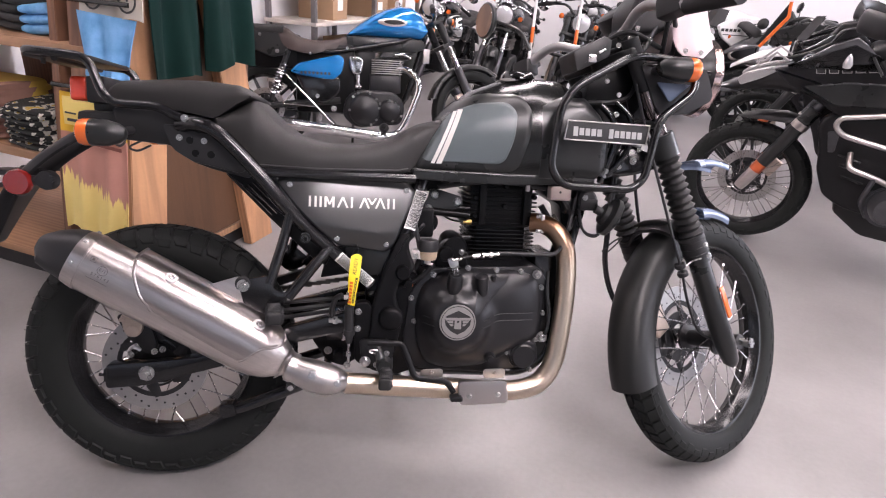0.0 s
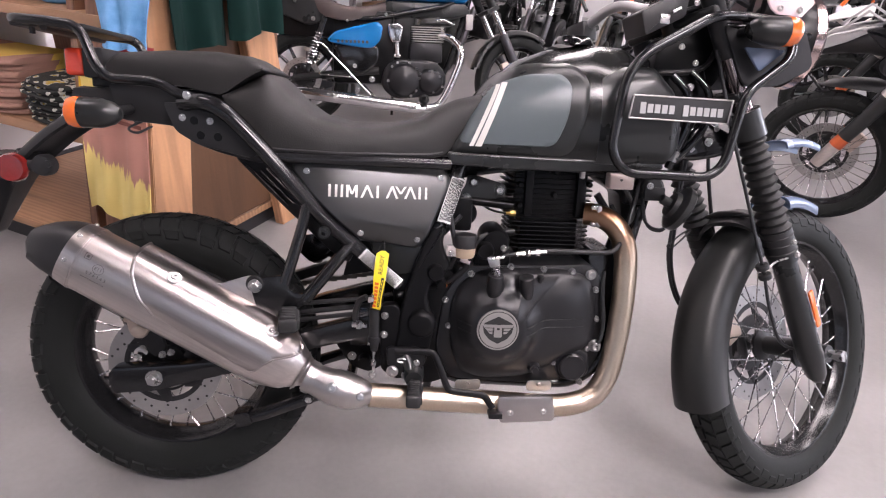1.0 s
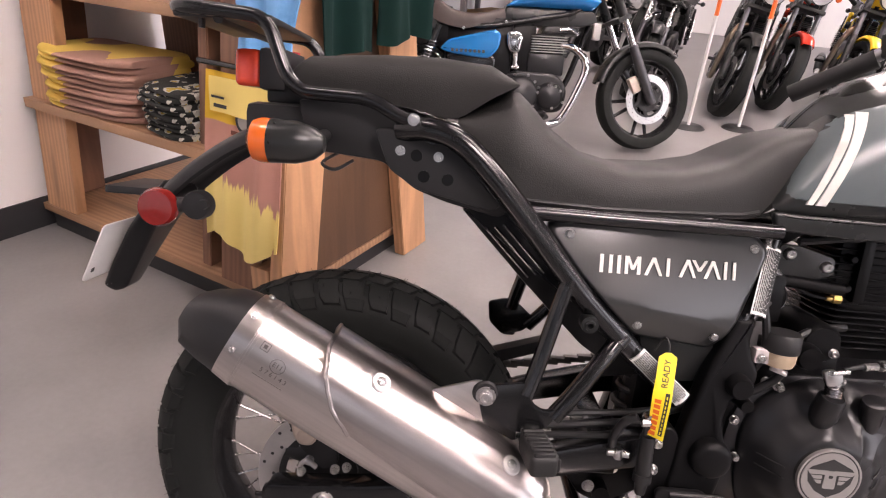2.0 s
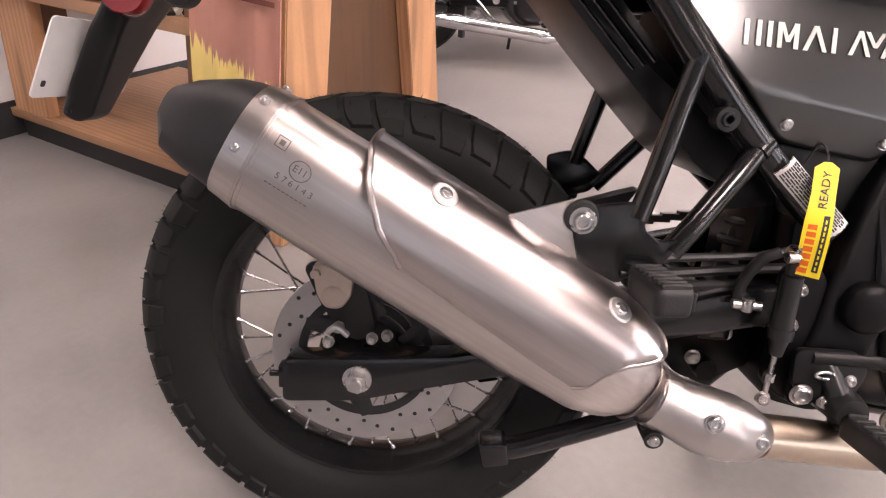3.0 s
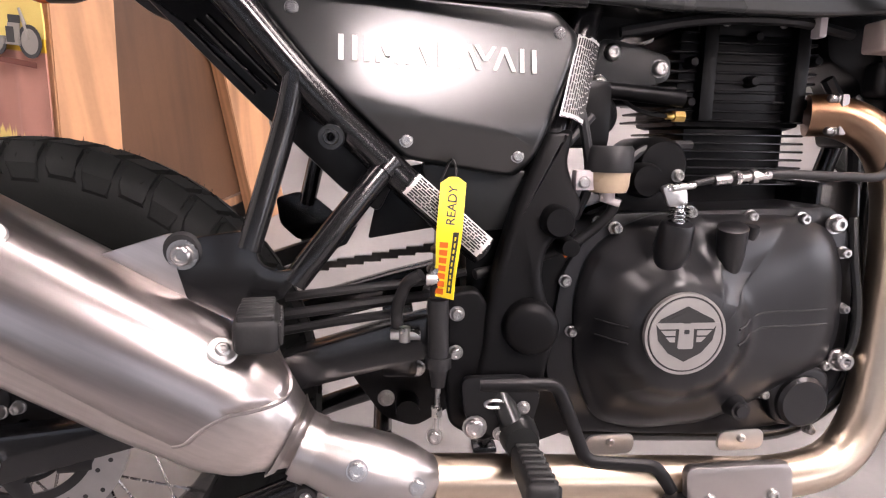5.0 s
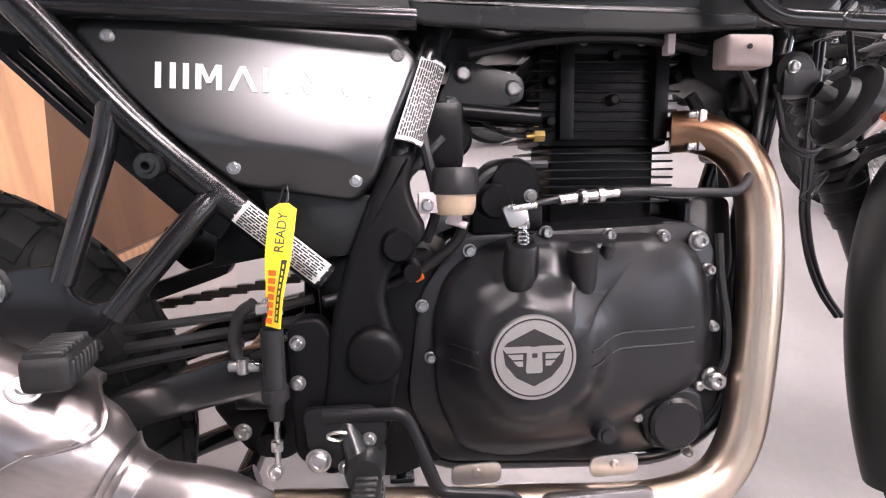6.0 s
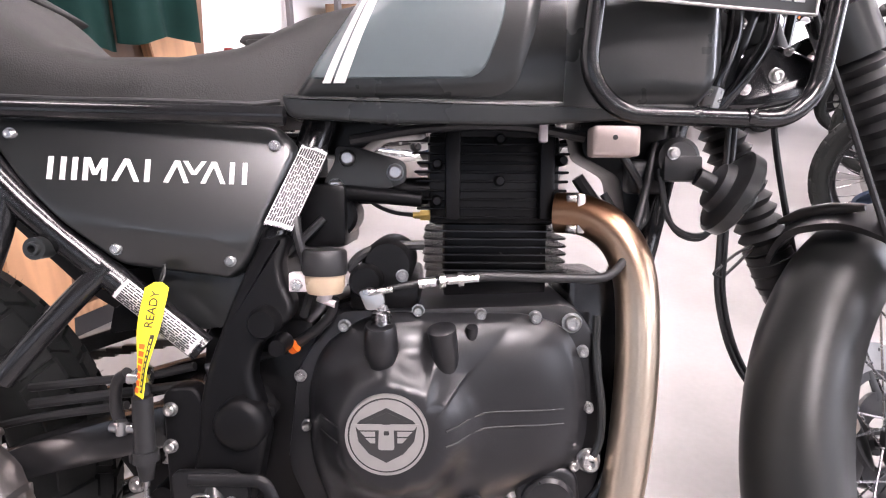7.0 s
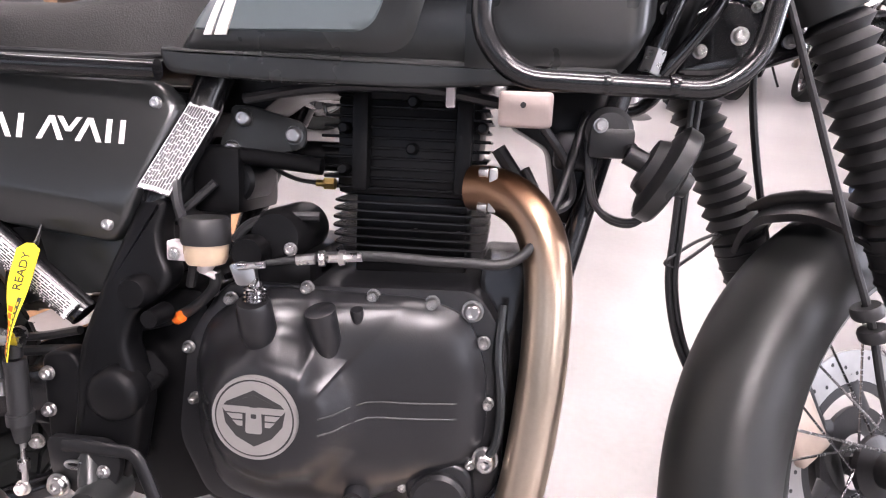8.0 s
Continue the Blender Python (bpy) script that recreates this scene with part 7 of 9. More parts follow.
def cruiser_body(ob, paint):
    """Tank, seats, covers, engine and exhaust of the blue cruiser."""
    top = [(0.545, 0.812), (0.62, 0.880), (0.708, 0.941), (0.80, 0.988), (0.90, 1.014), (0.98, 1.014), (1.05, 0.978), (1.09, 0.910), (1.10, 0.87)]
    rings = []
    for x in np.linspace(0.546, 1.10, 34):
        zt, zb = lerp_list(x, top), 0.800 + 0.05 * max(0.0, (x - 1.05) / 0.05) ** 2
        w = 0.06 + 0.095 * math.sin(math.pi * min(1.0, (x - 0.52) / 0.62)) ** 0.7
        rings.append([(x, -w * math.copysign(abs(math.cos(a)) ** 0.8, math.cos(a)), zb + (zt - zb) * (0.36 + 0.64 * math.sin(a) if math.sin(a) > 0 else 0.36 * (1 + math.sin(a)))) for a in np.linspace(0, 2 * math.pi, 32, endpoint=False)])
    tk = part("fuel_tank", skin(rings, True, True), paint, ob, "glossy metallic blue teardrop tank", 60)
    for s in (-1, 1):
        part("tank_badge", moved(lathe([(0, 0.006), (0.7, 0.005), (1.0, 0.0), (0, -0.01)], 32, closed=True), Matrix.Translation((0.845, s * 0.159, 0.895)) @ Matrix.Rotation(radians(-10 * s), 4, 'X') @ Matrix.Diagonal((0.100, s, 0.026, 1))), WASHER, tk, "chrome oval tank badge")
        part("badge_inlay", moved(lathe([(0, 0.008), (0.8, 0.0075), (1.0, 0.0), (0, -0.01)], 32, closed=True), Matrix.Translation((0.855, s * 0.160, 0.897)) @ Matrix.Rotation(radians(-10 * s), 4, 'X') @ Matrix.Diagonal((0.078, s, 0.017, 1))), INK, tk)
        cov = part("side_cover", plate(fillet([(0.164, 0.545), (0.215, 0.602), (0.487, 0.672), (0.526, 0.645), (0.514, 0.560), (0.458, 0.505), (0.348, 0.512), (0.212, 0.530)], 0.03), s * 0.135 - 0.024, s * 0.135 + 0.024, 0.018, 4), paint, ob, "glossy blue side cover", 60)
        part("cover_mark", merge(*[box(0.235 + 0.026 * i, 0.250 + 0.026 * i, s * 0.1605 - 0.0006, s * 0.1605 + 0.0006, 0.535, 0.552, 0) for i in range(8)]), INK, cov)
        part("lower_cover", plate(fillet([(0.20, 0.525), (0.50, 0.53), (0.50, 0.42), (0.40, 0.34), (0.28, 0.36)], 0.04), s * 0.125 - 0.02, s * 0.125 + 0.02, 0.014, 3), GLOSS_BLACK, ob)
        part("chrome_stay", sweep([(0.144, s * 0.165, 0.522), (0.471, s * 0.17, 0.192)], 0.0065, 8), CHROME, ob)
        part("chrome_stay", sweep(bent([(0.203, s * 0.165, 0.438), (0.113, s * 0.168, 0.338), (0.332, s * 0.168, 0.327)], 0.02), 0.0065, 8), CHROME, ob)
        part("mudguard_strut", plate(fillet([(-0.16, 0.80), (0.12, 0.80), (0.16, 0.66), (0.05, 0.63), (-0.12, 0.70)], 0.03), s * 0.115 - 0.012, s * 0.115 + 0.012, 0.008, 3), SATIN_BLACK, ob)
        for x, z, r in ((-0.02, 0.77, 0.008), (0.088, 0.671, 0.011), (0.345, 0.395, 0.011), (0.455, 0.315, 0.016), (0.36, 0.245, 0.014), (0.545, 0.715, 0.008), (0.30, 0.668, 0.007)):
            bolt(ob, x, s * 0.155, z, r, 0.010, (0, s, 0))
    # seats
    st_top = [(0.095, 0.806), (0.14, 0.832), (0.18, 0.806), (0.229, 0.775), (0.30, 0.760), (0.36, 0.758), (0.45, 0.772), (0.536, 0.800), (0.56, 0.800)]
    st_bot = [(0.095, 0.790), (0.12, 0.715), (0.16, 0.690), (0.24, 0.672), (0.322, 0.668), (0.42, 0.695), (0.536, 0.728), (0.56, 0.740)]
    wid = [(0.095, 0.13), (0.20, 0.150), (0.36, 0.145), (0.50, 0.09), (0.56, 0.07)]
    part("rider_seat", cushion(st_top, st_bot, wid, 0.097, 0.558, 30), BROWN_SEAT, ob, "brown vinyl rider seat", 70)
    part("pillion_pad", cushion([(-0.20, 0.80), (-0.18, 0.832), (-0.05, 0.842), (0.10, 0.842), (0.13, 0.836)], [(-0.20, 0.790), (0.0, 0.785), (0.13, 0.790)], [(-0.20, 0.08), (-0.10, 0.12), (0.13, 0.145)], -0.198, 0.128, 22), VINYL, ob, "black vinyl pillion pad", 70)
    part("battery_box", box(0.20, 0.60, -0.10, 0.10, 0.28, 0.74, 0.03), FIN_BLACK, ob)
    part("intake_body", box(0.52, 0.74, -0.070, 0.070, 0.42, 0.73, 0.02), FIN_BLACK, ob)
    part("rear_guard_inner", box(-0.14, 0.24, -0.095, 0.095, 0.56, 0.79, 0.03), FIN_BLACK, ob)
    part("tank_tunnel", plate(fillet([(0.54, 0.802), (1.07, 0.802), (1.10, 0.74), (1.00, 0.715), (0.60, 0.70), (0.54, 0.72)], 0.02), -0.075, 0.075, 0.01), SATIN_BLACK, ob)
    # engine
    eng = part("engine", merge(plate(fillet([(0.54, 0.40), (0.62, 0.45), (0.88, 0.44), (0.95, 0.36), (0.93, 0.22), (0.60, 0.19), (0.51, 0.27)], 0.05), -0.13, 0.13, 0.02, 3), lathe([(0, -0.168), (0.085, -0.166), (0.105, -0.150), (0.112, -0.12), (0, -0.12)], 32, (0.665, 0, 0.310), closed=True), lathe([(0, -0.165), (0.06, -0.163), (0.080, -0.148), (0.085, -0.12), (0, -0.12)], 28, (0.84, 0, 0.310), closed=True), lathe([(0, -0.18), (0.03, -0.178), (0.036, -0.15), (0, -0.15)], 24, (0.80, 0, 0.195), closed=True)), CASE_BLACK, ob, "black engine with round covers", 45)
    for x, z in ((0.585, 0.40), (0.62, 0.425), (0.70, 0.425), (0.745, 0.39), (0.77, 0.36), (0.83, 0.375), (0.87, 0.37), (0.90, 0.345), (0.92, 0.28), (0.86, 0.245), (0.745, 0.25), (0.71, 0.215), (0.765, 0.33), (0.56, 0.31)):
        bolt(eng, x, -0.158, z, 0.0075, 0.012)
    part("cylinder_barrel", box(0.70, 0.92, -0.085, 0.085, 0.43, 0.555, 0.012), CASE_BLACK, ob)
    for i in range(7):
        part("cooling_fin", box(0.712, 0.925, -0.105, 0.105, 0.560 + 0.0145 * i, 0.5665 + 0.0145 * i, 0.0015, 1), ALU, ob)
    part("cylinder_head", box(0.73, 0.91, -0.09, 0.09, 0.55, 0.665, 0.012), FIN_BLACK, ob)
    part("rocker_cover", merge(plate(fillet([(0.76, 0.66), (0.78, 0.705), (0.90, 0.715), (1.00, 0.690), (0.99, 0.665)], 0.015), -0.10, 0.10, 0.012, 3)), SATIN_BLACK, ob, "black rocker cover with chrome edge")
    part("cover_trim", sweep(smooth_path([(0.87, -0.103, 0.690), (0.93, -0.104, 0.695), (0.985, -0.102, 0.672)]), 0.010, 10), CHROME, ob)
    part("intake_cover", merge(plate(fillet([(0.557, 0.665), (0.63, 0.670), (0.656, 0.64), (0.640, 0.548), (0.58, 0.548), (0.560, 0.60)], 0.02), -0.135, -0.07, 0.012, 3)), CHROME, ob, "chrome intake cover")
    part("brass_union", merge(rod((0.615, -0.13, 0.545), (0.620, -0.13, 0.475), 0.014, 10), rod((0.60, -0.13, 0.47), (0.64, -0.13, 0.465), 0.012, 8)), STEEL, ob)
    part("ignition_coil", box(1.07, 1.115, -0.10, -0.07, 0.645, 0.74, 0.006), ALU, ob)
    pipe = part("exhaust_pipe", sweep(bent([(0.90, -0.08, 0.60), (0.955, -0.12, 0.598), (1.035, -0.155, 0.53), (1.035, -0.165, 0.45), (0.965, -0.175, 0.27), (0.90, -0.18, 0.155), (0.78, -0.19, 0.140), (0.60, -0.195, 0.155)], 0.07), 0.023, 18), CHROME, ob, "chrome exhaust pipe")
    part("silencer", sweep([(0.80, -0.195, 0.138), (0.74, -0.198, 0.142), (0.13, -0.21, 0.212), (0.02, -0.21, 0.225), (-0.05, -0.21, 0.232)], [0.024, 0.036, 0.040, 0.040, 0.030], 22), CHROME, pipe, "long chrome silencer")
    part("pipe_shield", sweep([(0.74, -0.236, 0.155), (0.30, -0.248, 0.206)], 0.013, 12), CHROME, pipe)
    for x in (0.70, 0.45, 0.22):
        bolt(pipe, x, -0.248, 0.228 - 0.115 * x, 0.009, 0.008)
    for s in (-1, 1):
        part("footpeg", rod((0.80, s * 0.14, 0.20), (0.81, s * 0.27, 0.20), 0.014, 12), SOFT_RUBBER, ob)
    part("side_stand", sweep([(0.60, 0.12, 0.28), (0.60, 0.22, 0.12), (0.60, 0.270, 0.053)], 0.010, 10), TUBE_BLACK, ob)


def boxer_body(ob):
    """Fairings, beak, crash bars and cylinders of the large adventure bike."""
    nose = []
    for x, z, w, h in ((1.30, 0.900, 0.115, 0.075), (1.40, 0.895, 0.110, 0.062), (1.50, 0.866, 0.092, 0.046), (1.60, 0.828, 0.066, 0.030), (1.67, 0.800, 0.040, 0.018), (1.70, 0.790, 0.012, 0.006)):
        nose.append([Vector((x, -w * math.copysign(abs(math.cos(a)) ** 0.7, math.cos(a)), z + h * math.sin(a))) for a in np.linspace(0, 2 * math.pi, 20, endpoint=False)])
    beak = part("beak", skin(nose, True, True), MATT_BLACK, ob, "black pointed beak", 50)
    part("nose_cap", plate(fillet([(1.695, 0.806), (1.601, 0.842), (1.580, 0.822), (1.585, 0.794), (1.655, 0.780)], 0.008), -0.050, 0.050, 0.010, 3), GREY_PAINT, beak, "grey nose cap")
    part("cylinder_engine", box(0.55, 1.00, -0.12, 0.12, 0.30, 0.74, 0.04, 3), GUNMETAL, ob)
    for s in (-1, 1):
        part("beak_panel", plate(fillet([(1.595, 0.873), (1.564, 0.906), (1.458, 0.948), (1.374, 0.966), (1.490, 0.885), (1.573, 0.842)], 0.010), s * 0.098 - 0.012, s * 0.098 + 0.012, 0.006, 3), SILVER_PAINT, beak, "pale silver beak panel")
        part("beak_edge", sweep([(1.385, s * 0.120, 0.985), (1.450, s * 0.122, 1.020), (1.540, s * 0.115, 0.925)], 0.006, 8, flat=0.5), SILVER_PAINT, beak)
        fair = part("side_fairing", plate(fillet([(1.442, 0.955), (1.384, 0.973), (1.310, 1.005), (1.222, 1.068), (1.147, 1.108), (1.100, 1.075), (1.030, 1.020), (0.76, 0.98), (0.72, 0.81), (1.125, 0.785), (1.242, 0.850), (1.361, 0.890)], 0.015), s * 0.190 - 0.020, s * 0.190 + 0.020, 0.014, 3), COWL_BLACK, ob, "black side fairing with outlined bars", 50)
        part("fairing_edge", plate(fillet([(1.390, 0.975), (1.315, 1.023), (1.233, 1.091), (1.147, 1.133), (1.104, 1.106), (1.030, 1.043), (0.90, 1.02), (0.90, 1.002), (1.036, 1.020), (1.110, 1.075), (1.147, 1.096), (1.220, 1.062), (1.310, 1.000)], 0.006), s * 0.205 - 0.012, s * 0.205 + 0.012, 0.006, 3), GREY_PAINT, fair, "grey fairing edge")
        part("lower_facet", plate(fillet([(1.315, 0.892), (1.130, 0.940), (0.93, 0.955), (0.86, 0.90), (0.93, 0.85), (1.15, 0.825), (1.240, 0.862)], 0.02), s * 0.206 - 0.012, s * 0.206 + 0.012, 0.010, 3), SATIN_BLACK, fair)
        for i in range(6):
            x = 1.262 - 0.050 * i
            part("outlined_bar", plate([(x, 0.958 + 0.008 * i), (x - 0.038, 0.964 + 0.008 * i), (x - 0.029, 0.992 + 0.008 * i), (x + 0.009, 0.986 + 0.008 * i)], s * 0.2105 - 0.001, s * 0.2105 + 0.001, 0), ALU, fair)
            part("bar_field", plate([(x - 0.003, 0.962 + 0.008 * i), (x - 0.034, 0.967 + 0.008 * i), (x - 0.027, 0.988 + 0.008 * i), (x + 0.005, 0.983 + 0.008 * i)], s * 0.2105 - 0.0016, s * 0.2105 + 0.0016, 0), INK, fair)
        part("clear_lens", moved(lathe([(0, -0.045), (0.012, -0.030), (0.021, 0.0), (0.016, 0.018), (0, 0.024)], 20, axis='Z', closed=True), Matrix.Translation((1.155, s * 0.232, 1.020)) @ Matrix.Rotation(radians(180), 4, 'X')), LENS, fair, "clear indicator lens")
        part("dash_cowl", plate(fillet([(1.245, 1.090), (1.215, 1.150), (1.0, 1.205), (0.90, 1.205), (0.90, 1.13), (1.12, 1.140)], 0.012), s * 0.150 - 0.012, s * 0.150 + 0.012, 0.008, 3), MATT_BLACK, ob)
        part("cowl_edge", sweep(bent([(1.243, s * 0.165, 1.092), (1.215, s * 0.165, 1.152), (1.0, s * 0.165, 1.208)], 0.02), 0.0055, 8), GREY_PAINT, ob)
        part("upper_crash_bar", sweep(bent([(0.66, s * 0.22, 0.87), (0.947, s * 0.27, 0.827), (1.108, s * 0.28, 0.792), (1.122, s * 0.28, 0.755), (1.081, s * 0.28, 0.715), (0.899, s * 0.27, 0.685), (0.66, s * 0.24, 0.64)], 0.03), 0.0125, 14), STAINLESS, ob, "polished steel crash bar")
        part("lower_crash_bar", sweep(bent([(1.015, s * 0.20, 0.62), (1.008, s * 0.27, 0.565), (0.902, s * 0.27, 0.545), (0.70, s * 0.25, 0.47)], 0.03), 0.0125, 14), STAINLESS, ob, "polished steel crash bar")
        part("crash_bar_stay", sweep(bent([(0.895, s * 0.27, 0.540), (0.915, s * 0.27, 0.42), (0.86, s * 0.20, 0.33)], 0.03), 0.0115, 12), GUNMETAL, ob)
        cowl = part("radiator_cowl", plate(fillet([(1.183, 0.705), (1.147, 0.620), (1.128, 0.508), (1.070, 0.390), (1.003, 0.352), (0.936, 0.333), (0.60, 0.30), (0.60, 0.80), (1.105, 0.800), (1.170, 0.765)], 0.025), s * 0.155 - 0.030, s * 0.155 + 0.030, 0.022, 4), COWL_BLACK, ob, "black radiator cowl", 50)
        part("cowl_vent", plate(fillet([(1.135, 0.700), (1.105, 0.600), (1.080, 0.610), (1.085, 0.715)], 0.01), s * 0.184 - 0.006, s * 0.184 + 0.006, 0.003), GUNMETAL, cowl)
        for i in range(3):
            part("vent_slat", sweep([(1.060 - 0.02 * i, s * 0.186, 0.60 - 0.05 * i), (0.96 - 0.02 * i, s * 0.188, 0.58 - 0.05 * i)], 0.005, 8), SATIN_BLACK, cowl)
        part("hand_guard", sweep(smooth_path([(1.00, s * 0.42, 1.19), (1.09, s * 0.41, 1.20), (1.16, s * 0.30, 1.21), (1.14, s * 0.18, 1.20)]), [0.03, 0.05, 0.05, 0.02], 12, flat=0.3), MATT_BLACK, ob)
        cyl_ = part("boxer_cylinder", sweep([(0.80, s * 0.12, 0.40), (0.80, s * 0.30, 0.42), (0.80, s * 0.34, 0.42)], [0.075, 0.08, 0.06], 20), GUNMETAL, ob)
        for i in range(4):
            part("cooling_fin", sweep([(0.80, s * (0.16 + 0.028 * i), 0.405), (0.80, s * (0.166 + 0.028 * i), 0.406)], 0.092, 20), GUNMETAL, cyl_)


def street_bike(label, m, tank_m, seat_m=None, accent=None, chrome=False, adventure=False, alloy=True, base=1.42, fr=0.315, rr_=0.31, steer=18.0, low=False, lean=9.0, group="motorcycles on show", spoke_n=28, boxer=False):
    """A parked motorcycle: x ahead from the rear axle, leaning to its left on the stand."""
    seat_m, accent = seat_m or VINYL, accent or tank_m
    shiny = CHROME if chrome else SATIN_BLACK
    ob = thing("motorcycle", label, "motorcycle", m @ Matrix.Rotation(radians(-lean), 4, 'X'), group)
    rake = radians(27)
    ax = Vector((-math.sin(rake), 0, math.cos(rake)))
    fw = Vector((math.cos(rake), 0, math.sin(rake)))
    c = Vector((base, 0, fr))
    piv = c - 0.05 * fw
    st = Matrix.Translation(piv) @ Matrix.Rotation(radians(steer), 4, ax) @ Matrix.Translation(c - piv)
    make_wheel(ob, "rear_wheel", Matrix.Translation((0, 0, rr_)), rr_, 0.14, rr_ - 0.092, 0.06, 0.07, spoke_n, (0.125, -0.08), 36, tread=False, alloy=alloy)
    make_wheel(ob, "front_wheel", st, fr, 0.11, fr - 0.078, 0.045, 0.06, spoke_n, (0.150, -0.066), 36, tread=adventure, alloy=alloy)

    def fp(s, y=0.0, f=0.0):
        return ax * s + fw * f + Vector((0, y, 0))

    def front(name, bm, material, lab="", par=None):
        return part(name, moved(bm, st), material, par or ob, lab)

    sh = 0.90 if adventure else 0.80 if not low else 0.78
    tz = sh + 0.06
    # frame and swingarm
    part("frame", merge(sweep(bent([(base - 0.37, 0, tz + 0.06), (base - 0.50, 0.08, tz - 0.05), (0.42, 0.12, sh - 0.10), (-0.10, 0.10, sh - 0.04)], 0.08), 0.016, 10), sweep(bent([(base - 0.37, 0, tz + 0.06), (base - 0.50, -0.08, tz - 0.05), (0.42, -0.12, sh - 0.10), (-0.10, -0.10, sh - 0.04)], 0.08), 0.016, 10), sweep(bent([(base - 0.36, 0, tz), (base - 0.50, 0, 0.38), (0.85, 0, 0.24), (0.45, 0, 0.30), (0.40, 0, sh - 0.10)], 0.08), 0.018, 10)), TUBE_BLACK, ob)
    for s in (-1, 1):
        part("swingarm", sweep([(0.50, s * 0.10, 0.37), (-0.05, s * 0.11, rr_)], [0.024, 0.020], 10), SATIN_BLACK, ob)
        sp = Vector((0.04, s * 0.145, rr_ + 0.05)), Vector((0.16, s * 0.145, sh - 0.10))
        shock = part("shock_absorber", rod(sp[0], sp[1], 0.016, 12), SATIN_BLACK, ob)
        d = sp[1] - sp[0]
        hel = []
        q = d.to_track_quat('Z', 'Y').to_matrix()
        for i in range(97):
            k = i / 96
            a = k * 2 * math.pi * 11
            hel.append(sp[0] + d * (0.12 + 0.62 * k) + q @ Vector((0.026 * math.cos(a), 0.026 * math.sin(a), 0)))
        part("spring", sweep(hel, 0.0048, 6), CHROME if chrome else STEEL, shock)
        # side covers
        if not low:
            part("side_cover", plate(fillet([(0.22, sh - 0.10), (0.34, sh - 0.05), (0.52, sh - 0.04), (0.50, sh - 0.16), (0.40, sh - 0.24), (0.26, sh - 0.22)], 0.05), s * 0.135 - 0.018, s * 0.135 + 0.018, 0.012, 3), accent, ob)
    if low:
        cruiser_body(ob, BLUE)
    else:
        # engine
        eng = part("engine", merge(plate(fillet([(0.52, 0.46), (0.60, 0.53), (0.84, 0.52), (0.93, 0.44), (0.91, 0.27), (0.60, 0.25), (0.50, 0.33)], 0.05), -0.13, 0.13, 0.02, 3), lathe([(0, -0.155), (0.07, -0.155), (0.085, -0.14), (0.09, -0.12), (0, -0.12)], 28, (0.65, 0, 0.38), closed=True), lathe([(0, -0.16), (0.06, -0.16), (0.075, -0.145), (0.08, -0.12), (0, -0.12)], 28, (0.82, 0, 0.385), closed=True), lathe([(0, 0.155), (0.07, 0.155), (0.085, 0.14), (0.09, 0.12), (0, 0.12)], 28, (0.65, 0, 0.38), closed=True)), GUNMETAL if not chrome else CASE_BLACK, ob, "dark engine")
        part("cylinder_block", box(0.66, 0.84, -0.08, 0.08, 0.50, 0.64, 0.01), FIN_BLACK, ob)
        for i in range(8):
            part("cooling_fin", box(0.645, 0.855, -0.095, 0.095, 0.585 + 0.0145 * i, 0.590 + 0.0145 * i, 0.001, 1), ALU if chrome else FIN_BLACK, ob)
        part("cylinder_head", box(0.67, 0.83, -0.085, 0.085, 0.69, 0.735, 0.015), FIN_BLACK, ob)
        for x, z in ((0.60, 0.44), (0.60, 0.32), (0.72, 0.30), (0.74, 0.46), (0.88, 0.43), (0.88, 0.33), (0.82, 0.46), (0.70, 0.38)):
            bolt(ob, x, -0.150, z, 0.007, 0.01)
        part("horn_cover", merge(lathe([(0, -0.15), (0.026, -0.15), (0.032, -0.14), (0.032, -0.11), (0, -0.11)], 24, (0.585, 0, 0.65), closed=True), rod((0.565, -0.14, 0.58), (0.575, -0.13, 0.50), 0.008)), shiny, ob)
        ex = bent([(0.86, -0.05, 0.66), (0.93, -0.09, 0.66), (0.95, -0.14, 0.55), (0.90, -0.17, 0.27), (0.80, -0.175, 0.185), (0.40, -0.18, 0.19)], 0.08)
        hd = part("exhaust_pipe", sweep(ex, 0.022, 16), CHROME if chrome else HEADER, ob, "bright exhaust pipe")
        part("silencer", sweep([(0.46, -0.185, 0.19), (0.42, -0.188, 0.195), (-0.12, -0.20, 0.255), (-0.22, -0.20, 0.265)], [0.024, 0.042, 0.045, 0.036], 22), CHROME if chrome else SATIN_BLACK, hd)
        part("pipe_shield", sweep([(0.75, -0.190, 0.19), (0.50, -0.196, 0.20)], 0.026, 14), CHROME if chrome else STEEL, hd)
        for x in (0.70, 0.60, 0.30, 0.05):
            bolt(hd, x, -0.222 + 0.01 * (x > 0.5), 0.195 + 0.04 * max(0, 0.4 - x) * 0.4, 0.007, 0.006)
        part("footpeg", rod((0.52, -0.14, 0.30), (0.53, -0.26, 0.30), 0.013, 12), SOFT_RUBBER, ob)
        part("side_stand", sweep([(0.60, 0.12, 0.28), (0.60, 0.22, 0.12), (0.60, 0.265, 0.050)], 0.010, 10), TUBE_BLACK, ob)
        # tank and seat
        x0, x1 = 0.50, base - 0.36
        rings = []
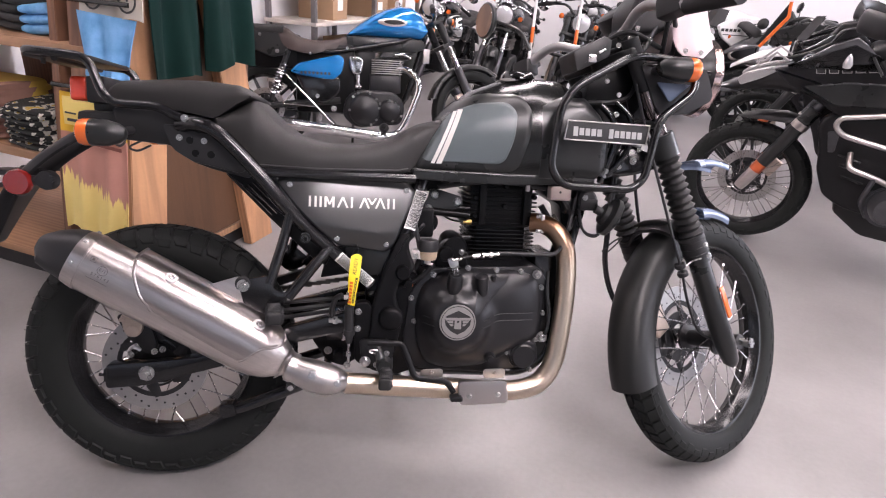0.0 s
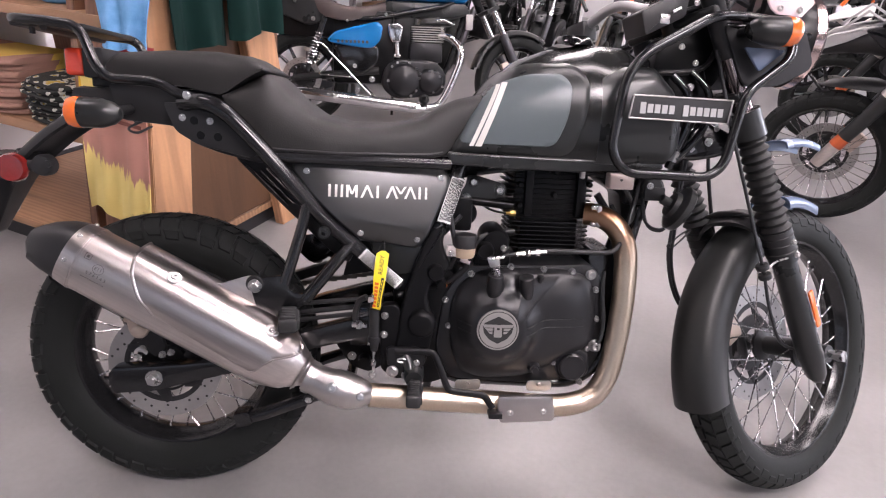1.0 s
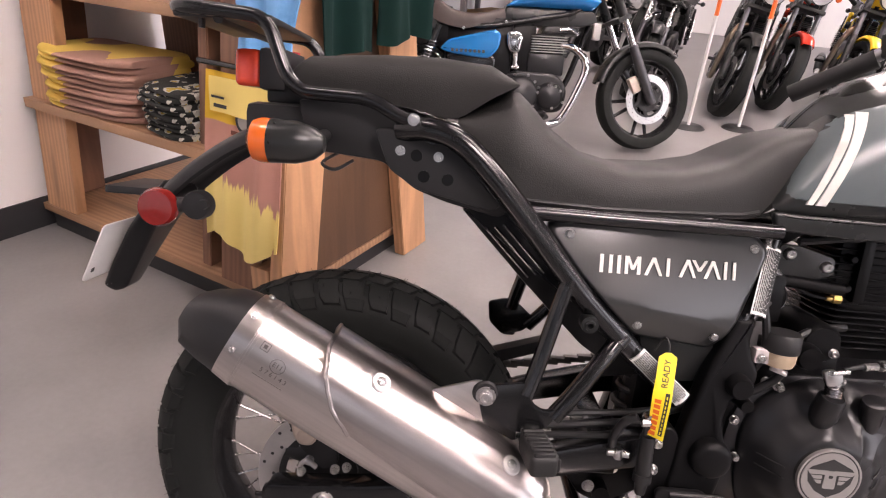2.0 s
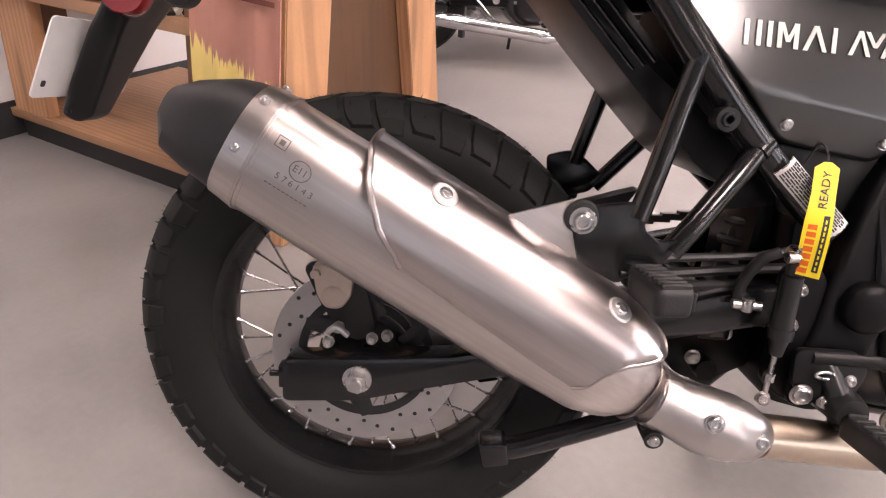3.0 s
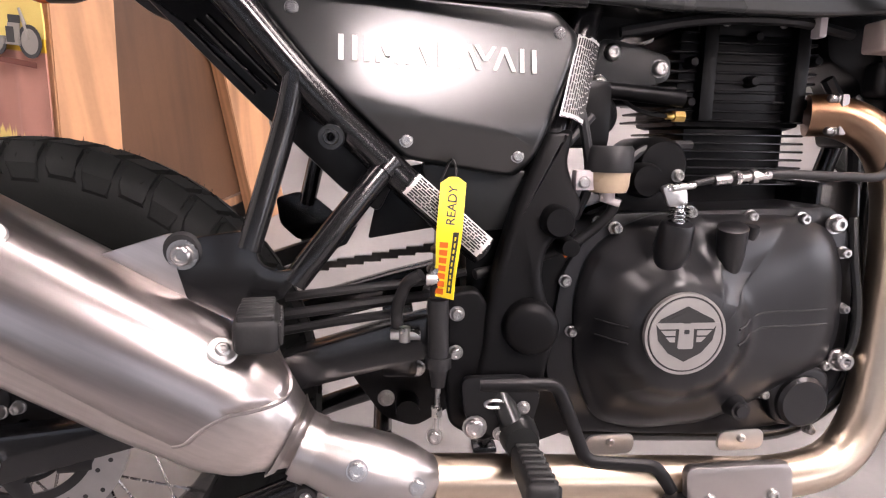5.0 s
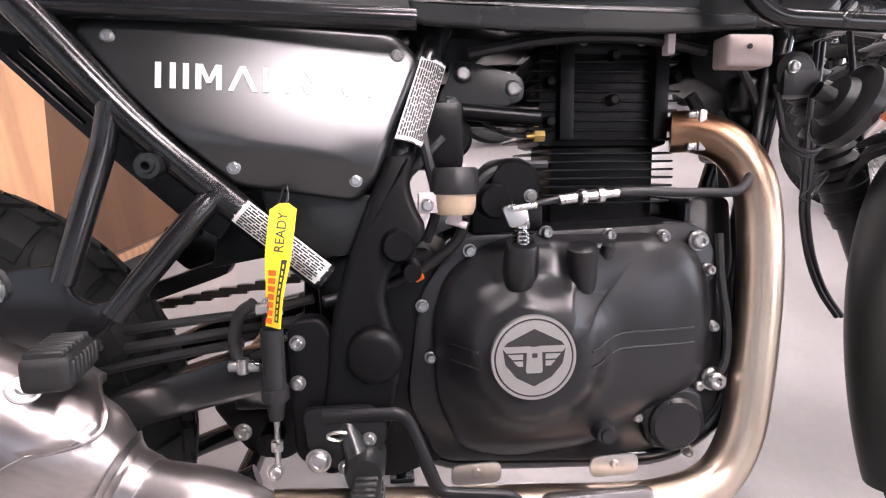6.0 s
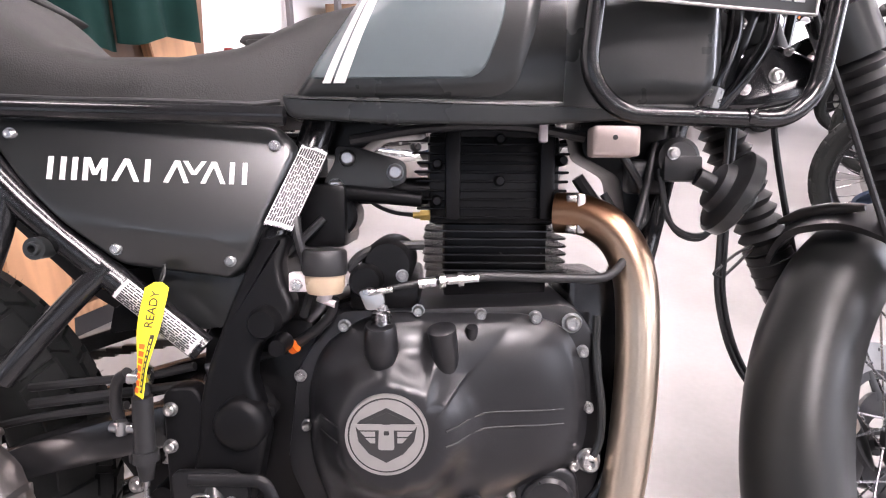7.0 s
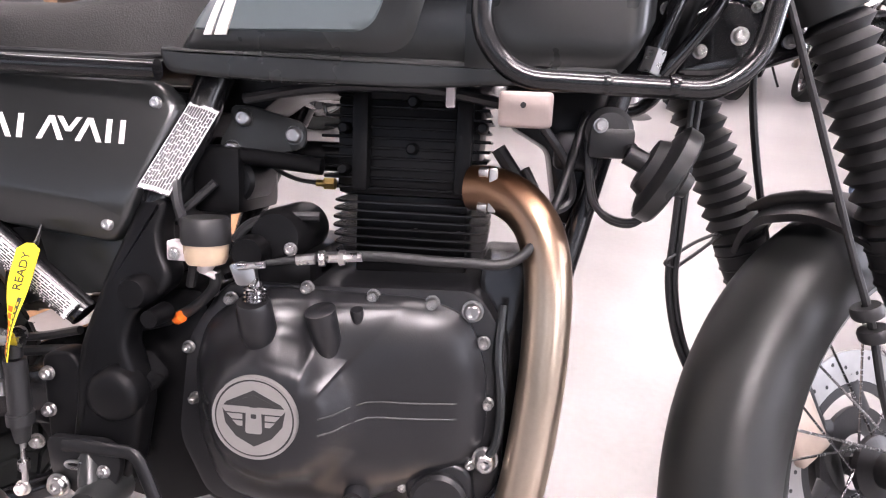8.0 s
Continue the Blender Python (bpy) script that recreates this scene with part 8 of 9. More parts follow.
        for i in range(26):
            k = i / 25
            x = x0 + (x1 - x0) * k
            top = tz + 0.17 * math.sin(math.pi * min(1, 0.08 + 0.92 * k) * 0.62) ** 0.8 * (1 if k < 0.9 else 1 - 1.5 * (k - 0.9))
            bot = tz - 0.03 + 0.01 * k
            w = 0.075 + 0.075 * math.sin(math.pi * (0.12 + 0.75 * k)) ** 1.1
            rings.append([(x, -w * math.copysign(abs(math.cos(a)) ** 0.75, math.cos(a)), bot + (top - bot) * (0.42 + 0.58 * math.copysign(abs(math.sin(a)) ** 0.9, math.sin(a))) if math.sin(a) >= 0 else bot + (top - bot) * 0.42 * (1 + math.sin(a))) for a in np.linspace(0, 2 * math.pi, 28, endpoint=False)])
        tk = part("fuel_tank", skin(rings, True, True), tank_m, ob, "", 60)
        part("tank_badge", merge(lathe([(0, -0.153), (0.045, -0.152), (0.055, -0.147), (0, -0.14)], 28, (0.82, 0, tz + 0.085), closed=True)), ALU if chrome else MATT_BLACK, tk).matrix_basis = Matrix.Translation((0.82, 0, tz + 0.085)) @ Matrix.Diagonal((1.3, 1.0, 0.42, 1)) @ Matrix.Translation((-0.82, 0, -tz - 0.085))
        part("tank_lower", plate(fillet([(x0 + 0.02, tz - 0.02), (x1 - 0.02, tz - 0.01), (x1 - 0.05, tz - 0.07), (x0 + 0.08, tz - 0.07)], 0.02), -0.10, 0.10, 0.01), SATIN_BLACK, tk)
        rings = []
        for i in range(24):
            k = i / 23
            x = -0.12 + (x0 + 0.06 + 0.12) * k
            top = sh + 0.075 * max(0.0, 1 - k * 1.9) ** 0.6 + 0.03 * max(0, k - 0.85) / 0.15
            hgt = 0.07
            w = 0.145 - 0.06 * max(0, k - 0.5) / 0.5 - 0.05 * max(0, 0.15 - k) / 0.15
            rings.append([(x, -w * math.copysign(abs(math.cos(a)) ** 0.5, math.cos(a)), top - hgt * (1 - abs(math.sin(a)) ** 0.5)) for a in np.linspace(0, math.pi, 18)])
        part("seat", skin(rings, True, True), seat_m, ob, "", 60)
    # tail
    part("rear_mudguard", moved(fender_arc(rr_ + 0.055, 0.085, 55, 155, 0.04, n=20), Matrix.Translation((0, 0, rr_ + 0.03))), tank_m if not chrome else SATIN_BLACK, ob)
    tail = part("tail_light", box(-0.30, -0.25, -0.05, 0.05, sh - 0.06, sh - 0.015, 0.01), RED, ob)
    part("tail_bracket", merge(box(-0.26, -0.08, -0.045, 0.045, sh - 0.06, sh - 0.02, 0.01), rod((-0.24, -0.14, sh - 0.07), (-0.24, 0.14, sh - 0.07), 0.008)), MATT_BLACK, tail)
    for s in (-1, 1):
        lam = part("indicator", lathe([(0, 0.03), (0.018, 0.025), (0.024, 0.0), (0, 0)], 18, (-0.25, s * 0.15, sh - 0.07), axis='X', closed=True), SATIN_BLACK, ob)
        part("amber_lens", lathe([(0, 0.0), (0.024, 0.0), (0.02, -0.016), (0, -0.02)], 18, (-0.25, s * 0.15, sh - 0.07), axis='X', closed=True), ORANGE, lam)
    # fork and front
    top_s = 0.72 if not low else 0.68
    for s in (-1, 1):
        lg = front("fork_leg", sweep([fp(-0.03, s * 0.095), fp(0.02, s * 0.095), fp(0.34, s * 0.095)], [0.024, 0.029, 0.027], 16), SATIN_BLACK if not chrome else GUNMETAL)
        front("fork_tube", sweep([fp(0.33, s * 0.095), fp(top_s, s * 0.095)], 0.0205, 14), CHROME if chrome else GUNMETAL, "", lg)
        front("fork_shroud", sweep([fp(top_s - 0.16, s * 0.095), fp(top_s + 0.01, s * 0.095)], 0.028, 16), SATIN_BLACK, "", lg)
        if s < 0:
            front("brake_caliper", moved(box(-0.028, 0.028, -0.09, -0.05, -0.05, 0.05, 0.01), Matrix.Translation((-0.11, 0, 0.08)) @ Matrix.Rotation(radians(-30), 4, 'Y')), GOLD, "", lg)
        front("mirror_stem", sweep(smooth_path([fp(top_s + 0.09, s * 0.22, -0.06), fp(top_s + 0.16, s * 0.27, -0.04), fp(top_s + 0.20, s * 0.33, -0.04)]), 0.005, 8), shiny, "", lg)
        mm = Matrix.Translation(fp(top_s + 0.21, s * 0.36, -0.04)) @ Matrix.Rotation(radians(-16), 4, 'Y')
        front("mirror", moved(lathe([(0, 0.02), (0.04, 0.014), (0.054, 0.0), (0.05, -0.008), (0, -0.008)], 24, axis='X', closed=True), mm), shiny, "", lg)
        front("mirror_glass", moved(lathe([(0, -0.0095), (0.048, -0.0095), (0.048, -0.007), (0, -0.007)], 24, axis='X', closed=True), mm), PALE_MIRROR, "", lg)
        ii = Matrix.Translation(fp(top_s - 0.04, s * 0.17, 0.05))
        li = front("indicator", moved(lathe([(0, -0.03), (0.018, -0.025), (0.024, 0.0), (0, 0)], 18, axis='X', closed=True), ii), SATIN_BLACK)
        front("amber_lens", moved(lathe([(0, 0.0), (0.024, 0.0), (0.02, 0.016), (0, 0.02)], 18, axis='X', closed=True), ii), ORANGE, "", li)
    front("triple_clamp", merge(*[moved(box(-0.04, 0.05, -0.125, 0.125, -0.014, 0.014, 0.006), Matrix.Translation(fp(s_, 0, -0.015)) @ Matrix.Rotation(-rake, 4, 'Y')) for s_ in (top_s - 0.17, top_s)]), SATIN_BLACK)
    hb = front("handlebar", sweep(bent([fp(top_s + 0.07, -0.37, -0.14), fp(top_s + 0.10, -0.24, -0.07), fp(top_s + 0.10, -0.13, 0.0), fp(top_s + 0.02, -0.05, 0.0), fp(top_s + 0.02, 0.05, 0.0), fp(top_s + 0.10, 0.13, 0.0), fp(top_s + 0.10, 0.24, -0.07), fp(top_s + 0.07, 0.37, -0.14)], 0.06), 0.012, 12), shiny)
    for s in (-1, 1):
        front("grip", sweep([fp(top_s + 0.095, s * 0.26, -0.08), fp(top_s + 0.067, s * 0.38, -0.144)], 0.018, 12), SOFT_RUBBER, "", hb)
        front("hand_lever", sweep([fp(top_s + 0.10, s * 0.20, 0.0), fp(top_s + 0.07, s * 0.37, -0.08)], 0.006, 8), shiny, "", hb)
    if adventure:
        blade = []
        for x, z, w, h in ((-0.195, fr + 0.015, 0.050, 0.020), (-0.165, fr + 0.030, 0.066, 0.036), (-0.10, fr + 0.030, 0.076, 0.048), (0.0, fr + 0.026, 0.076, 0.040), (0.07, fr + 0.018, 0.055, 0.024), (0.115, fr + 0.010, 0.015, 0.006)) if boxer else ((-0.150, fr + 0.020, 0.062, 0.030), (-0.08, fr + 0.034, 0.074, 0.030), (0.02, fr + 0.046, 0.074, 0.024), (0.12, fr + 0.050, 0.060, 0.018), (0.20, fr + 0.044, 0.036, 0.012), (0.245, fr + 0.036, 0.012, 0.006)):
            blade.append([Vector((x, -w * math.cos(a), z + h * math.sin(a) * (1.0 if math.sin(a) > 0 else 0.15))) for a in np.linspace(0, 2 * math.pi, 18, endpoint=False)])
        front("front_mudguard", skin(blade, True, True), MATT_BLACK, "black blade mudguard")
    else:
        front("front_mudguard", fender_arc(fr + 0.035, 0.062, 165, 55, 0.035, n=24, taper=(0.9, 0.8)), SATIN_BLACK if chrome else tank_m)
    hm = Matrix.Translation(fp(top_s - 0.09, 0, 0.15))
    if adventure:
        # beak, tank side wings, screen, crash bars
        beak = []
        for i in range(14):
            k = i / 13
            w = 0.11 * (1 - k) ** 0.8 + 0.025
            q = Vector((-0.08 + 0.36 * k, 0, 0.585 - 0.150 * k + 0.03 * math.sin(k * 3)))
            beak.append([q + Vector((0, -w * math.cos(a), 0.055 * (1 - 0.6 * k) * math.sin(a) * (1 if math.sin(a) > 0 else 0.35))) for a in np.linspace(0, 2 * math.pi, 18, endpoint=False)])
        if not boxer:
            front("beak", skin(beak, True, True), accent, "", None)
        front("headlamp", moved(box(-0.06, 0.05, -0.11, 0.11, -0.06, 0.06, 0.025, 3), hm), GLOSS_BLACK)
        front("headlamp_glass", moved(merge(lathe([(0, 0.058), (0.04, 0.055), (0.046, 0.045), (0, 0.045)], 24, (0, -0.05, 0), axis='X', closed=True), lathe([(0, 0.058), (0.04, 0.055), (0.046, 0.045), (0, 0.045)], 24, (0, 0.05, 0), axis='X', closed=True)), hm), LENS)
        rg = [[Vector((0.05 - 0.06 * abs(math.sin(b)) - 0.5 * 0.16 * k, 0.12 * (1 - 0.3 * k) * math.sin(b), 0.06 + 0.16 * k)) for b in np.linspace(-1.2, 1.2, 13)] for k in np.linspace(0, 1, 10)]
        if boxer:
            boxer_body(ob)
        else:
            front("wind_screen", moved(shell(rg, [[q + Vector((-0.004, 0, 0)) for q in r] for r in rg]), hm), MATT_BLACK)
        for s in () if boxer else (-1, 1):
            part("side_wing", plate(fillet([(base - 0.72, tz + 0.14), (base - 0.38, tz + 0.16), (base - 0.12, tz + 0.05), (base - 0.22, tz - 0.06), (base - 0.45, tz - 0.16), (base - 0.66, tz - 0.06)], 0.04), s * 0.185 - 0.02, s * 0.185 + 0.02, 0.015, 3), tank_m, ob)
            for i in range(5):
                part("wing_mark", plate([(base - 0.45 + 0.06 * i, tz + 0.003), (base - 0.41 + 0.06 * i, tz + 0.003), (base - 0.405 + 0.06 * i, tz + 0.03), (base - 0.445 + 0.06 * i, tz + 0.03)], s * 0.207 - 0.002, s * 0.207 + 0.002, 0.001), PLATE_GREY, ob)
            part("wing_trim", plate(fillet([(base - 0.62, tz - 0.03), (base - 0.20, tz - 0.022), (base - 0.21, tz - 0.030), (base - 0.62, tz - 0.038)], 0.006), s * 0.207 - 0.003, s * 0.207 + 0.003, 0.001), GREY_PAINT, ob)
            part("crash_bar", sweep(bent([(base - 0.85, s * 0.24, tz - 0.10), (base - 0.36, s * 0.28, tz - 0.155), (base - 0.30, s * 0.28, tz - 0.195), (base - 0.34, s * 0.28, tz - 0.235), (base - 0.85, s * 0.25, tz - 0.34)], 0.04), 0.013, 14), STAINLESS, ob, "polished steel crash bar")
            part("crash_bar", sweep(bent([(base - 0.95, s * 0.25, 0.61), (base - 0.58, s * 0.28, 0.585), (base - 0.53, s * 0.28, 0.54), (base - 0.58, s * 0.28, 0.50), (base - 0.95, s * 0.26, 0.46)], 0.04), 0.013, 14), STAINLESS, ob, "polished steel crash bar")
            part("radiator_cowl", plate(fillet([(base - 0.20, tz - 0.10), (base - 0.27, tz - 0.36), (base - 0.38, 0.42), (base - 0.46, 0.24), (base - 0.95, 0.20), (base - 0.80, tz - 0.06), (base - 0.45, tz - 0.02)], 0.05), s * 0.15 - 0.03, s * 0.15 + 0.03, 0.02, 3), COWL_BLACK, ob)
            part("hand_guard", moved(sweep(smooth_path([fp(top_s + 0.08, s * 0.40, -0.12), fp(top_s + 0.10, s * 0.38, -0.02), fp(top_s + 0.11, s * 0.26, 0.05), fp(top_s + 0.10, s * 0.16, 0.03)]), [0.03, 0.05, 0.05, 0.02], 12, flat=0.3), st), MATT_BLACK, ob)
            part("boxer_cylinder", sweep([(0.80, s * 0.12, 0.40), (0.80, s * 0.30, 0.42), (0.80, s * 0.34, 0.42)], [0.075, 0.08, 0.06], 20), GUNMETAL, ob)
        for s in (-1, 1):
            lower = front("lower_fork_leg", sweep([fp(-0.02, s * 0.095), fp(0.02, s * 0.095), fp(0.10, s * 0.095)], [0.026, 0.031, 0.030], 16), STAINLESS, "silver lower fork leg")
            front("fork_slider", sweep([fp(0.15, s * 0.095), fp(0.50, s * 0.095)], [0.033, 0.036], 18), SATIN_BLACK, "thick black fork slider", lower)
            front("fork_collar", sweep([fp(0.385, s * 0.095), fp(0.420, s * 0.095)], 0.041, 18), STAINLESS, "silver fork collar", lower)
            front("fork_boot", sweep([fp(0.10, s * 0.095), fp(0.16, s * 0.095)], [0.033, 0.031], 16), mat("dust_orange", (0.45, 0.085, 0.02), 0.5), "orange fork boot", lower)
        part("belly_pan", plate(fillet([(0.50, 0.30), (0.98, 0.36), (1.0, 0.30), (0.85, 0.20), (0.52, 0.19)], 0.03), -0.14, 0.14, 0.02), MATT_BLACK, ob)
    else:
        hl_ = front("headlamp", moved(lathe([(0.0, -0.075), (0.05, -0.07), (0.078, -0.04), (0.088, 0.0), (0.088, 0.02), (0.0, 0.02)], 32, axis='X', closed=True), hm), shiny)
        front("headlamp_glass", moved(lathe([(0.0, 0.036), (0.05, 0.032), (0.08, 0.021), (0.0, 0.02)], 32, axis='X', closed=True), hm), LENS, "", hl_)
        front("instrument", moved(lathe([(0, 0.0), (0.05, 0.0), (0.053, 0.04), (0, 0.045)], 24, axis='Z', closed=True), Matrix.Translation(fp(top_s + 0.04, 0, 0.07)) @ Matrix.Rotation(radians(-35), 4, 'Y')), shiny)
    return ob


street_bike("blue cruiser motorcycle with a brown seat and chrome exhaust", pose(-0.20, 2.95, 0.0, 0, 0, 4), BLUE, BROWN_SEAT, BLUE, chrome=True, low=True, base=1.46, steer=14, lean=10)
street_bike("black adventure motorcycle with steel crash bars and a pale silver beak", pose(2.55 + 0.80 * 1.48, 1.74 - 0.60 * 1.48, 0.0, 0, 0, 143), COWL_BLACK, VINYL, GREY_PAINT, adventure=True, alloy=False, base=1.43, fr=0.325, steer=-4, lean=4, spoke_n=40, boxer=True)
adv2 = street_bike("black and orange adventure motorcycle parked behind", pose(3.50 + 0.80 * 1.50, 3.05 - 0.60 * 1.50, 0.0, 0, 0, 143), GLOSS_BLACK, VINYL, WHITE_PAINT, adventure=True, alloy=True, base=1.50, fr=0.32, steer=0, lean=4)
part("screen_panel", plate([(1.640, 0.965), (1.500, 1.255), (1.482, 1.175), (1.610, 0.965)], 0.19, 0.205, 0.003), MATT_BLACK, adv2)
part("screen_trim", sweep([(1.610, 0.215, 0.955), (1.482, 0.215, 1.165), (1.492, 0.215, 1.262)], 0.012, 8, flat=0.6), ORANGE_PAINT, adv2, "orange screen edge")
for lab, x, y, yaw, tm, ac, adv, ch in (
    ("black roadster motorcycle parked in a row", 2.74, 5.45, 246, SATIN_BLACK, None, False, False),
    ("grey roadster motorcycle with chrome details", 2.16, 5.85, 244, GREY_PAINT, None, False, True),
    ("red motorcycle parked in a row", 3.32, 5.80, 244, RED_PAINT, None, False, False),
    ("yellow motorcycle parked in a row", 3.92, 5.80, 242, YELLOW_PAINT, None, False, False),
    ("white touring motorcycle parked in a row", 5.0, 5.3, 200, WHITE_PAINT, WHITE_PAINT, True, False),
    ("black cruiser motorcycle parked in a row", 1.58, 6.2, 240, GLOSS_BLACK, None, False, True),
    ("black and grey touring motorcycle parked in a row", 5.6, 4.0, 150, SATIN_BLACK, GREY_PAINT, True, False),
    ("black motorcycle beyond the others", 2.9, 8.4, 236, SATIN_BLACK, None, False, False),
    ("grey motorcycle beyond the others", 4.0, 8.2, 238, GREY_PAINT, None, False, False),
    ("blue sports motorcycle beyond the others", 5.3, 7.6, 230, BLUE, None, False, False),
):
    street_bike(lab, pose(x, y, 0, 0, 0, yaw), tm, None, ac, chrome=ch, adventure=adv, alloy=True, lean=6)

# slim white poles with an orange sleeve
pole = thing("barrier_pole", "slim white pole with an orange sleeve on a round base", "pole", pose(1.81, 3.75, 0), "poles")
part("pole_shaft", rod((0, 0, 0.01), (0, 0, 1.75), 0.0125, 12), WHITE_PAINT, pole)
part("pole_sleeve", rod((0, 0, 0.78), (0, 0, 0.90), 0.0145, 12), ORANGE_PAINT, pole)
part("pole_base", lathe([(0, 0.02), (0.10, 0.016), (0.12, 0.0), (0, 0.0)], 28, axis='Z', closed=True), MATT_BLACK, pole)
copy_thing(pole, pose(2.20, 3.80, 0))

# ---------------------------------------------------------------- the showroom
CONCRETE = mat("polished_concrete", (0.205, 0.197, 0.195), 0.36, 0, 0.20, 2.4, 0.03, 60, 0.06, tint=(0.222, 0.212, 0.209))

PLASTER = mat("white_wall_paint", (0.78, 0.76, 0.75), 0.75, 0, 0.03, 2.0, 0.15, 120)
# walls and ceiling out of view, kept dark to weaken reflections in black parts
DARK_WALL = mat("dark_unseen_wall", (0.055, 0.055, 0.06), 0.8, 0, 0.08, 2.0, 0.15, 120)
CEIL = mat("dark_unseen_ceiling", (0.035, 0.035, 0.037), 0.85, 0, 0.04, 2.0, 0.2, 90)
BASE_BLACK = mat("black_rubber_baseboard", (0.02, 0.02, 0.022), 0.5, 0, 0.2, 8)
PINE = wood_mat("pine_board", (0.56, 0.30, 0.155), 2)
PINE_X = wood_mat("pine_shelf", (0.42, 0.235, 0.13), 0)
BROWN_PLY = wood_mat("brown_plywood", (0.105, 0.050, 0.023), 2)
WALNUT = wood_mat("walnut_board", (0.22, 0.105, 0.060), 2)


def setting(name, bm, material, label=""):
    return solid(name, bm, material, label or name.replace("_", " "), "", ROOM, kind="structure")


X0, X1, Y0, Y1, HH = ROOM_X0, ROOM_X1, ROOM_Y0, ROOM_Y1, ROOM_H
setting("floor", box(X0 - 0.2, X1 + 0.2, Y0 - 0.2, Y1 + 0.2, -0.12, 0.0, 0), CONCRETE, "polished grey concrete floor")
setting("ceiling", box(X0 - 0.2, X1 + 0.2, Y0 - 0.2, Y1 + 0.2, HH, HH + 0.1, 0), CEIL, "unseen ceiling, kept black to weaken reflections")
setting("wall_west", box(X0 - 0.2, X0, Y0, Y1, 0, HH, 0), PLASTER, "white painted wall")
setting("wall_north", box(X0, X1, Y1, Y1 + 0.2, 0, HH, 0), PLASTER, "white painted wall")
setting("baseboard", box(X0, X0 + 0.012, Y0, Y1, 0.0, 0.12, 0.002), BASE_BLACK, "black rubber baseboard")


def wall_with_windows(name, along, spans, place):
    """A wall of piers, sill and header round real openings."""
    lo, hi = along
    pieces = []
    edge = lo
    for a, b in spans:
        pieces.append((edge, a, 0.0, HH))
        pieces.append((a, b, 0.0, 0.9))
        pieces.append((a, b, 3.2, HH))
        edge = b
    pieces.append((edge, hi, 0.0, HH))
    return setting(name, merge(*[place(*p) for p in pieces]), DARK_WALL, "unseen wall, kept charcoal dark, with assumed shop windows")


SPANS_S = [(0.4, 2.8), (3.4, 5.8), (6.4, 8.8)]
SPANS_E = [(-3.8, -1.2), (0.2, 2.8), (4.2, 6.8)]
wall_with_windows("wall_south", (X0, X1), SPANS_S, lambda a, b, z0, z1: box(a, b, Y0 - 0.2, Y0, z0, z1, 0))
wall_with_windows("wall_east", (Y0, Y1), SPANS_E, lambda a, b, z0, z1: box(X1, X1 + 0.2, a, b, z0, z1, 0))
GLASS = mat("window_glass", (0.9, 0.92, 0.92), 0.03, 0, 0.01, 3, trans=1.0)
for i, (a, b) in enumerate(SPANS_S):
    wf = thing("window_%d" % (i + 1), "assumed shop window, out of view", "", ROOM, kind="structure")
    part("window_frame", merge(box(a, a + 0.05, Y0 - 0.15, Y0 - 0.08, 0.9, 3.2, 0.004), box(b - 0.05, b, Y0 - 0.15, Y0 - 0.08, 0.9, 3.2, 0.004), box(a, b, Y0 - 0.15, Y0 - 0.08, 0.9, 0.96, 0.004), box(a, b, Y0 - 0.15, Y0 - 0.08, 3.14, 3.2, 0.004)), SATIN_BLACK, wf)
    part("pane", box(a + 0.05, b - 0.05, Y0 - 0.12, Y0 - 0.112, 0.96, 3.14, 0), GLASS, wf).visible_shadow = False
for i, (a, b) in enumerate(SPANS_E):
    wf = thing("window_%d" % (i + 4), "assumed shop window, out of view", "", ROOM, kind="structure")
    part("window_frame", merge(box(X1 + 0.08, X1 + 0.15, a, a + 0.05, 0.9, 3.2, 0.004), box(X1 + 0.08, X1 + 0.15, b - 0.05, b, 0.9, 3.2, 0.004), box(X1 + 0.08, X1 + 0.15, a, b, 0.9, 0.96, 0.004), box(X1 + 0.08, X1 + 0.15, a, b, 3.14, 3.2, 0.004)), SATIN_BLACK, wf)
    part("pane", box(X1 + 0.112, X1 + 0.12, a + 0.05, b - 0.05, 0.96, 3.14, 0), GLASS, wf).visible_shadow = False

# ceiling lamps: long tube fittings
TUBE = mat("lamp_diffuser", (1.0, 0.93, 0.88), 0.5, emit=37.0)
PANEL_GLOW = mat("panel_diffuser", (1.0, 0.94, 0.90), 0.5, emit=66.0)
light_panel = thing("ceiling_lamp", "broad white light panel fixed overhead", "lamp", ROOM @ pose(4.54, -1.80, HH - 0.10, 0, 0, 90), "ceiling lamps")
part("lamp_housing", box(-0.48, 0.48, -0.63, 0.63, 0.03, 0.098, 0.01), WHITE_PAINT, light_panel)
part("lamp_diffuser", box(-0.45, 0.45, -0.60, 0.60, 0.0, 0.03, 0.008), PANEL_GLOW, light_panel)
lamp = thing("ceiling_lamp", "long white ceiling lamp fixed overhead", "lamp", ROOM @ pose(8.6, -3.9, HH - 0.10), "ceiling lamps")
part("lamp_housing", box(-0.17, 0.17, -1.2, 1.2, 0.03, 0.098, 0.01), WHITE_PAINT, lamp)
part("lamp_tube", box(-0.15, 0.15, -1.17, 1.17, 0.0, 0.03, 0.008), TUBE, lamp)
# unseen lamp, added to brighten the stand and the silencer
fill_lamp = thing("ceiling_lamp", "short unseen lamp added to brighten the clothes stand", "lamp", ROOM @ pose(0.95, -0.95, HH - 0.10, 0, 0, 90), "ceiling lamps")
part("lamp_housing", box(-0.17, 0.17, -0.45, 0.45, 0.03, 0.098, 0.01), WHITE_PAINT, fill_lamp)
